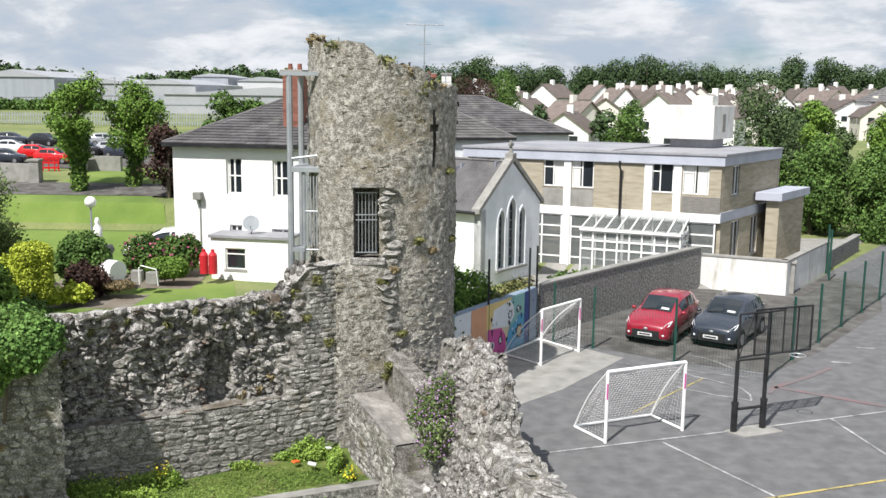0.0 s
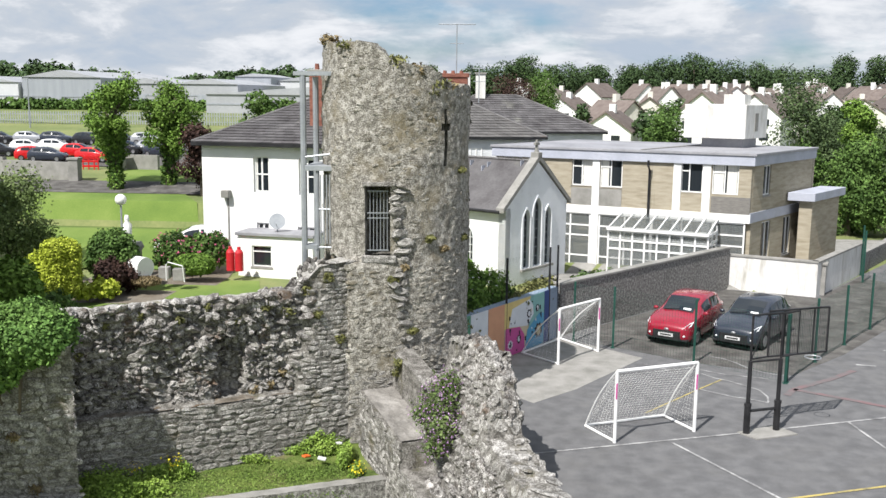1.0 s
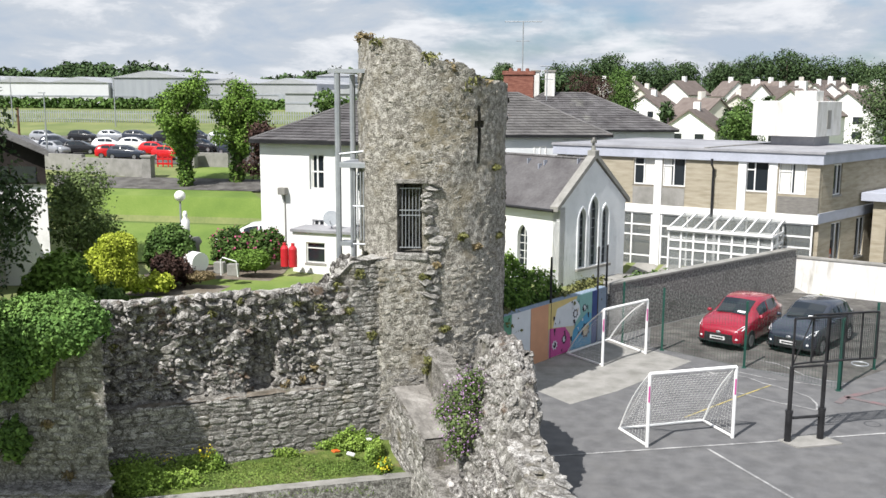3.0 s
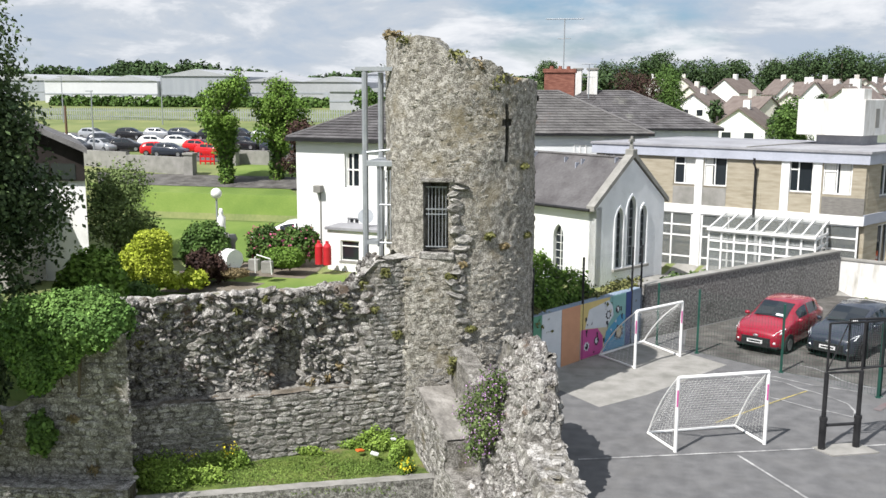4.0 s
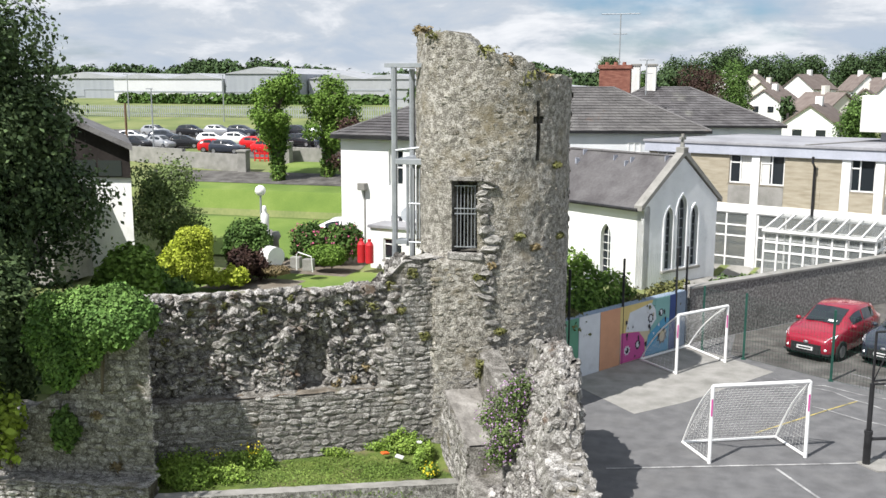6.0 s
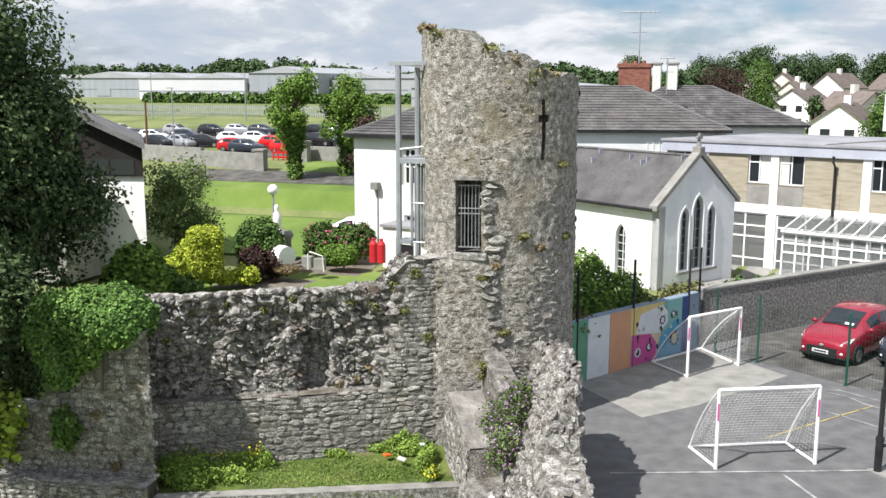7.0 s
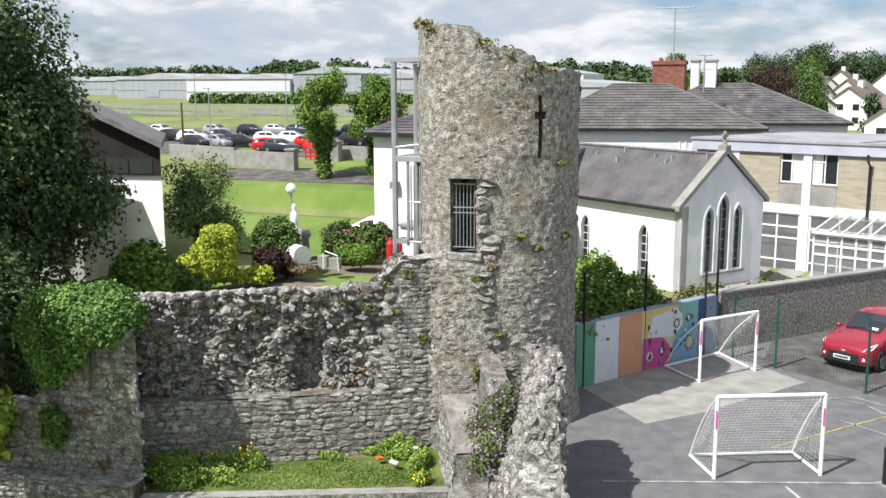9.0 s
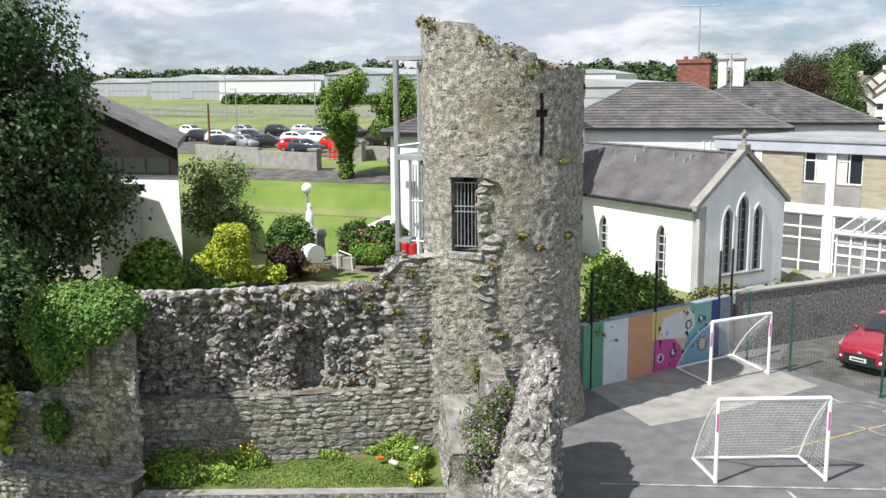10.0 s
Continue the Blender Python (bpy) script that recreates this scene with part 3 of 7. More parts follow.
def tower_top(a):
    """Broken crown: bearing against height."""
    a = (a + math.pi) % (2 * math.pi) - math.pi
    base = float(np.interp(a, [-3.2, -2.7, -2.45, -2.104, -1.96, -1.831, -1.733, -1.586, -1.464, -1.245, -1.009, -0.909, -0.792, -0.541, -0.016, 0.5, 1.2, 2.2, 2.9, 3.2],
                           [9.55, 9.8, 9.9, 9.8, 9.88, 9.87, 9.76, 9.52, 9.38, 9.33, 9.28, 9.13, 8.93, 8.83, 8.78, 8.7, 8.7, 8.9, 9.4, 9.55]))
    return base + 0.09 * wobble((math.cos(a) * 4, math.sin(a) * 4, 3.3), 1.3) + 0.05 * wobble((math.cos(a) * 4, math.sin(a) * 4, 9), 4)


def tower_radius(a, z):
    """Round on the court side, a blunt corner towards the yard that is cut back below the overhang."""
    a = (a + math.pi) % (2 * math.pi) - math.pi
    high = float(np.interp(a, [-math.pi, -2.86, -2.4, -2.25, -2.17, -2.05, -1.97, -1.83, -1.69, -1.52, -1.2, -0.74, 0, math.pi], [1.9, 1.98, 2.14, 2.24, 2.27, 2.23, 2.18, 2.11, 2.06, 2.02, 1.97, 1.92, 1.98, 2.0]))
    low = float(np.interp(a, [-math.pi, -2.4, -2.15, -1.99, -1.94, -1.8, -1.62, -1.4, -1.2, -0.74, 0, math.pi], [1.6, 1.75, 2.1, 2.5, 2.56, 2.34, 2.16, 2.05, 1.98, 1.94, 1.98, 2.0]))
    k = smooth_step(4.3, 4.42, z)
    r = low * (1 - k) + high * k
    if z < 1.4:
        r += 0.18 * (1.4 - z) / 1.4 * smooth_step(-1.3, -0.8, a)
    return r + 0.045 * wobble((math.cos(a) * 2, math.sin(a) * 2, z), 1.3) + 0.025 * wobble((math.cos(a) * 2, math.sin(a) * 2, z), 5)


def tower_point(a, z, off=0.0):
    r = tower_radius(a, z) + off
    return (math.cos(a) * r, math.sin(a) * r, z)


NA, NZ = 150, 84
door_half, door_z0, door_z1 = 0.31, 4.5, 6.28


def in_opening(a, z):
    da = (a - DOOR_A) * TR
    if abs(da) < door_half and door_z0 < z < door_z1:
        return True
    dc = (a - CROSS_A) * TR
    return (abs(dc) < 0.055 and 6.75 < z < 8.22) or (abs(dc) < 0.16 and 7.66 < z < 7.84)


aa = sorted(set([-math.pi + 2 * math.pi * i / NA for i in range(NA)] + [DOOR_A + k * door_half / TR for k in (-1, -0.5, 0, 0.5, 1)] + [CROSS_A + k / TR for k in (-0.16, -0.055, 0.055, 0.16)]))
hh = sorted(set([-0.9 + 11.0 * j / NZ for j in range(NZ + 1)] + [door_z0, door_z1, 6.75, 8.22, 7.66, 7.84, 4.34, 4.37]))
s = Shape()
na = len(aa)
for j, z in enumerate(hh):
    for i, a in enumerate(aa):
        top = tower_top(a)
        s.v.append(tower_point(a, min(z, top)))
for j in range(len(hh) - 1):
    for i in range(na):
        k = (i + 1) % na
        am = (aa[i] + aa[k]) / 2 if k else aa[i] + 0.01
        zm = (hh[j] + hh[j + 1]) / 2
        if in_opening(am, zm) or hh[j] >= max(tower_top(aa[i]), tower_top(aa[k])):
            continue
        s.f.append((j * na + i, j * na + k, (j + 1) * na + k, (j + 1) * na + i))
k0 = len(s.v)
for i, a in enumerate(aa):
    t = tower_top(a)
    r = 1.05 + 0.06 * wobble((math.cos(a) * 3, math.sin(a) * 3, 1), 2)
    s.v += [(math.cos(a) * r, math.sin(a) * r, t - 0.05 + 0.12 * wobble((math.cos(a) * 3, math.sin(a) * 3, 7), 2)), (math.cos(a) * r, math.sin(a) * r, -0.8)]
last = (len(hh) - 1) * na
for i in range(na):
    k = (i + 1) % na
    s.f += [(last + i, last + k, k0 + 2 * k, k0 + 2 * i), (k0 + 2 * i, k0 + 2 * k, k0 + 2 * k + 1, k0 + 2 * i + 1)]
s.object("wall", M["tower_render"], tower)
# reveals of the opening and of the slit


def reveal(a0, a1, z0, z1, depth):
    s = Shape()
    pts = []
    for a, z in ((a0, z0), (a1, z0), (a1, z1), (a0, z1)):
        p = Vector(tower_point(a, z, 0.0))
        c = Vector((math.cos((a0 + a1) / 2), math.sin((a0 + a1) / 2), 0)) * depth
        pts += [p, p - c]
    for i in range(4):
        k = (i + 1) % 4
        s.add([pts[2 * i], pts[2 * k], pts[2 * k + 1], pts[2 * i + 1]], [(0, 1, 2, 3)])
    s.object("reveal", M["mortar"], tower)


reveal(DOOR_A - door_half / TR, DOOR_A + door_half / TR, door_z0, door_z1, 0.6)
reveal(CROSS_A - 0.055 / TR, CROSS_A + 0.055 / TR, 6.75, 8.22, 0.5)
reveal(CROSS_A - 0.16 / TR, CROSS_A + 0.16 / TR, 7.66, 7.84, 0.5)
# Black cylinder whose colour stands in for shade behind the openings.
s = Shape()
s.tube([(0, 0, 3.5), (0, 0, 8.2)], 1.02, 24)
s.object("dark_core", M["dark"], tower)
# lintel and sill
ca, sa = math.cos(DOOR_A), math.sin(DOOR_A)
gm = frame_at((ca * (TR - 0.04), sa * (TR - 0.04), 0), (0.99, 0.14))


def on_door(shape):
    shape.v = [tuple(gm @ Vector(p)) for p in shape.v]
    return shape


on_door(Shape().box((-0.42, -0.2, door_z1), (0.42, 0.2, door_z1 + 0.1), 0.02)).object("lintel", M["mortar"], tower)
on_door(Shape().box((-0.44, -0.24, door_z0 - 0.17), (0.44, 0.2, door_z0), 0.03)).object("sill", M["stone"], tower)
grille = thing("window_grille", "grey steel bar grille set in the tower opening", "grille", Matrix.Translation((TX, TY, 0)))
for i in range(6):
    u = -0.22 + 0.088 * i
    on_door(Shape().tube([(u, 0.03, door_z0 + 0.1), (u, 0.03, door_z1 - 0.12)], 0.011, 6)).object("bar", M["grey_steel"], grille)
for z in (door_z0 + 0.12, door_z0 + 0.95, door_z0 + 1.08, door_z1 - 0.14):
    on_door(Shape().box((-0.29, 0.015, z - 0.012), (0.25, 0.045, z + 0.012))).object("rail", M["grey_steel"], grille)


def tower_surface(off=0.0):
    def f(u, v):
        a = -math.pi * 1.02 + u / TR
        p, q = Vector(tower_point(a, v, off)), Vector(tower_point(a + 0.06, v, off))
        t = q - p
        return p, (t.y, -t.x, 0.0)
    return f


def tower_keep():
    def f(u, v):
        a = -math.pi * 1.02 + u / TR
        if v > tower_top(a) - 0.06:
            return False
        da, dc = (a - DOOR_A) * TR, (a - CROSS_A) * TR
        if abs(da) < door_half + 0.14 and door_z0 - 0.25 < v < door_z1 + 0.15:
            return False
        if abs(dc) < 0.25 and 6.6 < v < 8.3:
            return False
        # render still covers most of the middle height
        bare = wobble((math.cos(a) * 2, math.sin(a) * 2, v), 0.9, 4) + 0.7 * wobble((math.cos(a) * 2, math.sin(a) * 2, v), 4, 2)
        return v < 4.3 + 0.9 * bare or v > 8.5 + 0.9 * bare or bare > 0.12
    return f


lay_stones(tower, tower_surface(-0.012), TR * 4.6, -0.6, 4.4, 5, M["tower_stone"], 0.25, 0.14, 0.02, tower_keep(), 260, 0.0, 0.25, lambda u, v: 1.0 < u < 5.2)
lay_stones(tower, tower_surface(-0.014), TR * 4.6, 4.4, 9.9, 6, M["tower_stone"], 0.24, 0.14, 0.014, tower_keep(), 0, 0.0, 0.3)


# torn wall scar beside the opening
def scar(u, v):
    a = DOOR_A + 0.215 + u / TR + 0.05 * math.sin(v * 3)
    return tower_point(a, v, 0.03), (math.cos(a), math.sin(a), 0.1)


lay_stones(tower, scar, 0.36, 2.2, 6.25, 9, M["rubble"], 0.3, 0.19, 0.09, None, 40, 0.0, 0.35)


# ---- ruined walls round the yard ----
def grid_mesh(name, fn, nu, nv, mat, parent=None, smooth=False, label=""):
    s = Shape()
    s.v = [tuple(fn(i / nu, j / nv)) for j in range(nv + 1) for i in range(nu + 1)]
    s.f = [(j * (nu + 1) + i, j * (nu + 1) + i + 1, (j + 1) * (nu + 1) + i + 1, (j + 1) * (nu + 1) + i) for j in range(nv) for i in range(nu)]
    return s.object(name, mat, parent, label, smooth)


bw_a, bw_b = Vector((-9.6, 20.55, 0)), Vector((-2.3, 24.8, 0))
bw_d = (bw_b - bw_a).normalized()
bw_n = Vector((bw_d.y, -bw_d.x, 0))
BW = (bw_b - bw_a).length
back_wall = thing("yard_back_wall", "ruined rubble stone wall with a torn hollow upper face and mossy top", "wall", Matrix.Identity(4))


def back_top(u):
    return 3.6 + 0.07 * wobble((u, 0, 0), 1.4) + smooth_step(BW - 1.75, BW - 0.95, u) * 0.75


def back_depth(u, v):
    """How far the torn face lies behind the lower face."""
    edge = smooth_step(6.9 + 0.22 * (v - 1), 6.3 + 0.22 * (v - 1), u + 0.18 * wobble((u, v, 8), 1.5))
    up = smooth_step(1.06, 1.18, v + 0.05 * wobble((u, 0, 4), 1.3))
    hollow = 1.0 - 0.45 * smooth_step(1.9, 3.4, v + 0.35 * wobble((u, 0, 9), 0.8))
    d = 0.4 * edge * up * hollow
    niche = smooth_step(4.7, 4.82, u) * smooth_step(5.55, 5.42, u) * smooth_step(2.75, 2.5, v) * up
    d += 0.4 * niche
    rough = edge * up * (0.17 * wobble((u, v, 0), 1.25) + 0.13 * wobble((u, v, 2), 3.1) + 0.07 * wobble((u, v, 6), 7))
    return d + rough + 0.02 * wobble((u, v, 5), 3)


def back_place(u, v):
    return bw_a + bw_d * u - bw_n * back_depth(u, v) + Vector((0, 0, v))


def back_surface(u, v):
    e = 0.05
    p = back_place(u, v)
    n = (back_place(u + e, v) - p).cross(back_place(u, v + e) - p)
    n = n.normalized() if n.length > 1e-9 else bw_n
    return p, (n + bw_n * 0.6).normalized()


def back_grid(a, b):
    u = a * BW
    return back_place(u, -0.9 + b * (back_top(u) + 0.9))


grid_mesh("face", back_grid, 200, 120, M["mortar"], back_wall)


def cap_grid(a, b):
    u = a * BW
    p = back_place(u, back_top(u)) - bw_n * (b * 0.62 - 0.04)
    return p + Vector((0, 0, 0.05 * wobble((u, b * 2, 2), 2.4) + 0.03 * wobble((u, b * 2, 2), 6)))


grid_mesh("coping", cap_grid, 110, 10, M["cap_mortar"], back_wall)
grid_mesh("rear_face", lambda a, b: back_place(a * BW, back_top(a * BW)) - bw_n * 0.56 + Vector((0, 0, -b * (back_top(a * BW) + 0.9))), 60, 8, M["mortar"], back_wall)
lay_stones(back_wall, back_surface, BW, -0.8, 1.12, 21, M["stone"], 0.32, 0.135, 0.026, None, 150, 0.006, 0.16, lambda u, v: u > 2)
lay_stones(back_wall, back_surface, BW, 1.14, 3.7, 22, M["rubble"], 0.3, 0.17, 0.1, lambda u, v: u < 6.7 + 0.22 * (v - 1), 130, -0.01, 0.55, lambda u, v: u > 1.5)
lay_stones(back_wall, back_surface, BW, 1.14, 3.6, 26, M["rubble"], 0.15, 0.09, 0.11, lambda u, v: u < 6.6 + 0.22 * (v - 1) and wobble((u, v, 0), 1.6) > -0.1, 0, -0.01, 0.7)
lay_stones(back_wall, back_surface, BW, 1.12, 4.4, 23, M["stone"], 0.25, 0.12, 0.022, lambda u, v: u > 6.75 + 0.22 * (v - 1) and v < back_top(u) - 0.05, 0, 0.006, 0.2)
lay_stones(back_wall, lambda u, v: (cap_grid(u / BW, v / 0.62), (0, 0, 1)), BW, 0.02, 0.6, 24, M["stone"], 0.35, 0.28, 0.016, lambda u, v: wobble((u, v, 0), 1.1) > 0, 0, 0.0, 0.3)
s = Shape()
grid_mesh("ledge", lambda a, b: bw_a + bw_d * (0.3 + a * 6.4) + bw_n * (0.0 - b * 1.2) + Vector((0, 0, 1.1 + 0.06 * wobble((a * 9, b * 2, 0), 2) + 0.05 * b)), 50, 8, M["ledge_earth"], back_wall, True)
# tumbled stones on the shoulder by the tower
lay_stones(back_wall, lambda u, v: (bw_b + bw_d * (u - 2.4) - bw_n * (v + 0.1) + Vector((0, 0, back_top(BW - 2.4 + u) + 0.02)), (0.1, -0.3, 1)), 1.5, 0.0, 0.8, 25, M["rubble"], 0.2, 0.15, 0.09, None, 0, 0, 0.8)

# pier with its lower plinth
pier = thing("stone_pier", "tall rubble stone wall stub overgrown by ivy", "wall", Matrix.Identity(4))
PC = Vector((-7.72, 20.05, 0))
p_d = Vector((-0.985, -0.17, 0)).normalized()
p_n = Vector((0.17, -0.985, 0)).normalized()


def pier_face(u, v):
    return PC + p_d * u + p_n * (0.03 * wobble((u, v, 3), 2)) + Vector((0, 0, v)), p_n


ptop = lambda u: 3.25 + 0.12 * wobble((u, 0, 1), 2) - 1.5 * smooth_step(1.45, 1.9, u) - 0.5 * smooth_step(2.2, 3.0, u)
grid_mesh("front_face", lambda a, b: pier_face(a * 6, -2 + b * (ptop(a * 6) + 2))[0], 60, 50, M["mortar"], pier)
grid_mesh("top", lambda a, b: pier_face(a * 6, ptop(a * 6))[0] - p_n * b * 0.95, 60, 4, M["stone"], pier)
PE = Vector((-8.75, 21.25, 0))


def pier_side(u, v):
    d = (PE - PC).normalized()
    return PC + d * u + Vector((0, 0, v)), Vector((-d.y, d.x, 0)) * -1


grid_mesh("side_face", lambda a, b: pier_side(a * (PE - PC).length, -2 + b * 5.25)[0], 10, 30, M["mortar"], pier)
lay_stones(pier, pier_face, 6.0, -1.6, 3.2, 31, M["stone"], 0.27, 0.14, 0.022, lambda u, v: v < ptop(u) - 0.04 and (v < 1.9 or wobble((u, v, 0), 1.2) > 0.0), 110, 0.015, 0.25, lambda u, v: u < 2.2)
lay_stones(pier, lambda u, v: (pier_side(u, v)[0], (0.75, 0.65, 0)), (PE - PC).length, -1.6, 3.1, 32, M["stone"], 0.24, 0.13, 0.035, None, 0, 0.015, 0.25)
s = Shape()
plinth = thing("wall_plinth", "low projecting rubble stone plinth with mossy top", "wall", Matrix.Identity(4))
grid_mesh("top", lambda a, b: PC + p_d * (a * 6 - 0.05) + p_n * (b * 0.5) + Vector((0, 0, -0.15 + 0.05 * wobble((a * 9, b, 4), 2))), 40, 4, M["stone"], plinth)
grid_mesh("front", lambda a, b: PC + p_d * (a * 6 - 0.05) + p_n * 0.5 + Vector((0, 0, -2.6 + b * 2.45 + b * 0.05 * wobble((a * 9, 1, 4), 2))), 40, 12, M["mortar"], plinth)
s.add([PC + p_d * -0.05 + Vector((0, 0, -2.6)), PC + p_d * -0.05 + p_n * 0.5 + Vector((0, 0, -2.6)), PC + p_d * -0.05 + p_n * 0.5 + Vector((0, 0, -0.15)), PC + p_d * -0.05 + Vector((0, 0, -0.15))], [(0, 1, 2, 3), (3, 2, 1, 0)])
s.object("end", M["mortar"], plinth)
lay_stones(plinth, lambda u, v: (PC + p_d * u + p_n * 0.51 + Vector((0, 0, v)), p_n), 6, -2.3, -0.2, 33, M["stone"], 0.25, 0.13, 0.035, None, 30, 0.015, 0.25)

# yard
def yard_place(a, b):
    x = -9.4 + a * 8.5
    y0 = 22.45 + (x + 1.9) * 0.44
    return Vector((x, y0 + b * (24.9 - y0), -0.6 + 0.05 * wobble((a * 8, b * 5, 0), 0.9) + 0.18 * smooth_step(0.3, 1.0, b)))


grid_mesh("yard_lawn", yard_place, 60, 40, M["yard_grass"], None, True)
tagged(bpy.data.objects["yard_lawn"], "rough grass of the sunken walled yard", "grass", kind="structure")
retain = thing("retaining_wall", "low concrete-topped stone retaining wall across the yard", "wall", Matrix.Identity(4))
r_a, r_b = Vector((-8.2, 19.63, 0)), Vector((-0.85, 22.86, 0))
r_d = (r_b - r_a).normalized()
r_n = Vector((r_d.y, -r_d.x, 0))
grid_mesh("top", lambda a, b: r_a + (r_b - r_a) * a + r_n * (b * 0.32 - 0.16) + Vector((0, 0, -0.5 + 0.02 * wobble((a * 20, b, 0), 2))), 50, 3, M["concrete"], retain)
grid_mesh("face", lambda a, b: r_a + (r_b - r_a) * a + r_n * (0.16 + 0.02 * wobble((a * 20, b * 4, 0), 2)) + Vector((0, 0, -2.6 + 2.1 * b)), 60, 14, M["pebble_dash"], retain)

# curtain wall from the tower towards the viewer
curtain = thing("curtain_wall", "broken rubble stone curtain wall running out from the tower", "wall", Matrix.Identity(4))
CP = [(-1.27, 24.68), (-0.49, 23.17), (0.28, 21.66), (0.84, 20.06), (1.35, 18.44), (1.91, 16.83), (2.5, 15.2), (3.1, 13.6)]


def curtain_mid(t):
    k = min(len(CP) - 2, int(t * (len(CP) - 1)))
    r = t * (len(CP) - 1) - k
    a, b = Vector((*CP[k], 0)), Vector((*CP[k + 1], 0))
    d = (b - a).normalized()
    return a.lerp(b, r), d, Vector((-d.y, d.x, 0))


CL = 11.9


def curtain_top(u, q):
    """u along from the tower, q across in metres: yard side below zero, court side above."""
    walk_z = float(np.interp(u, [0, 2.8, 2.86, 12], [1.12, 0.7, 0.1, -0.35]))
    crest = float(np.interp(u, [0, 1.35, 1.55, 2.0, 2.8, 3.6, 4.4, 5.0, 5.3, 5.5, 7, 12], [0.4, 0.5, 2.6, 2.8, 2.9, 2.95, 2.85, 2.6, 2.2, 1.62, 1.55, 1.45]))
    foot = float(np.interp(u, [0, 2.2, 2.9, 5, 12], [0.5, 0.42, -0.35, -0.45, -0.5]))
    head = float(np.interp(u, [0, 1.6, 2.2, 3.2, 4.9, 5.5, 12], [0.75, 0.75, 0.75, 0.8, 0.6, 0.12, 0.1]))
    k = min(1.0, max(0.0, (q - foot) / max(0.05, head - foot)))
    k = k ** 0.9
    z = walk_z * (1 - k) + crest * k
    if u < 2.35 and -0.16 < q < 0.4:
        z = max(z, 2.08 - 0.15 * u - 0.5 * smooth_step(1.9, 2.35, u + 0.2 * wobble((u, q, 0), 3)))
    torn = k if u > 1.5 else 0.0
    slack = 0.35 if u > 5.4 and k > 0.99 else 1.0
    return z + slack * torn * (0.2 * wobble((u, q, 0), 1.6) + 0.13 * wobble((u, q, 3), 3.6)) + 0.025 * wobble((u, q, 5), 2.5)


def curtain_grid(a, b):
    u = a * CL
    m, d, n = curtain_mid(a)
    if b < 0.2:
        w, f = -1, b / 0.2
    elif b > 0.8:
        w, f = 1, (1 - b) / 0.2
    else:
        w, f = -1 + 2 * (b - 0.2) / 0.6, 1
    half = (1.05 if w < 0 else float(np.interp(u, [0, 1.6, 3, 4.8, 6], [0.9, 1.25, 1.18, 0.95, 0.86]))) + (0.05 if w < 0 else 0.13) * wobble((u, f * 3, w * 4), 1.6)
    q = w * half
    return m + n * q + Vector((0, 0, -1.6 + f * (curtain_top(u, q) + 1.6)))


grid_mesh("core", curtain_grid, 260, 130, M["mortar"], curtain)


def curtain_surface(lo, hi):
    def f(u, v):
        a, b = u / CL, lo + (hi - lo) * v
        p = curtain_grid(a, b)
        n = (curtain_grid(min(1, a + 0.004), b) - p).cross(curtain_grid(a, b + 0.006) - p)
        return p, (n.normalized() if n.length > 1e-9 else Vector((0, 0, 1))) * 1.0
    return f


def lay_patch(parent, surf, ulen, vlen, seed, mat, *rest):
    """Stones where v runs from 0 to 1 over vlen metres."""
    return lay_stones(parent, lambda u, v: surf(u, v / vlen), ulen, 0.02, vlen, seed, mat, *rest)


lay_patch(curtain, curtain_surface(0.2, 0.0), CL, 2.6, 41, M["stone"], 0.3, 0.16, 0.022, None, 60, 0.0, 0.25)
lay_patch(curtain, curtain_surface(0.4, 0.8), CL, 2.2, 42, M["rubble"], 0.25, 0.17, 0.07, lambda u, v: 1.7 < u < 5.4, 140, -0.02, 0.55)
lay_patch(curtain, curtain_surface(0.4, 0.8), CL, 2.2, 47, M["rubble"], 0.14, 0.1, 0.06, lambda u, v: 1.7 < u < 5.4 and wobble((u, v, 0), 2.2) > 0, 0, -0.02, 0.7)
lay_patch(curtain, curtain_surface(0.48, 0.8), CL, 1.3, 46, M["stone"], 0.36, 0.24, 0.02, lambda u, v: u >= 5.4, 0, 0.0, 0.3)
lay_patch(curtain, curtain_surface(0.36, 0.5), CL, 1.6, 45, M["rubble"], 0.24, 0.17, 0.07, lambda u, v: u > 5.3, 40, -0.02, 0.55)
lay_patch(curtain, curtain_surface(0.8, 1.0), CL, 3.6, 43, M["rubble"], 0.3, 0.17, 0.06, None, 60, 0.0, 0.35)
lay_patch(curtain, curtain_surface(0.3, 0.42), CL, 0.9, 44, M["rubble"], 0.3, 0.2, 0.08, lambda u, v: u > 3.6, 0, 0.0, 0.5)
grid_mesh("walkway_slab", lambda a, b: curtain_mid(0.005 + a * 2.74 / CL)[0] + curtain_mid(0.005 + a * 2.74 / CL)[2] * (-1.0 + b * 0.84) + Vector((0, 0, 1.142 - 0.4 * a + 0.03 * wobble((a * 9, b * 3, 0), 2))), 40, 12, M["walk_mortar"], curtain)
# a further stub of the same wall
stub = thing("wall_stub", "weathered rubble stone wall stub", "wall", Matrix.Identity(4))
grid_mesh("core", lambda a, b: Vector((2.6 + a * 1.6, 16.2 - a * 0.7, 0)) + Vector((0.4, 0.9, 0)) * (min(1, max(0, b * 1.6 - 0.3)) - 0.5) * 0.7 + Vector((0, 0, (1.15 if 0.15 < b < 0.85 else -0.5) + 0.15 * wobble((a * 5, b * 3, 0), 2))), 24, 20, M["rubble"], stub)

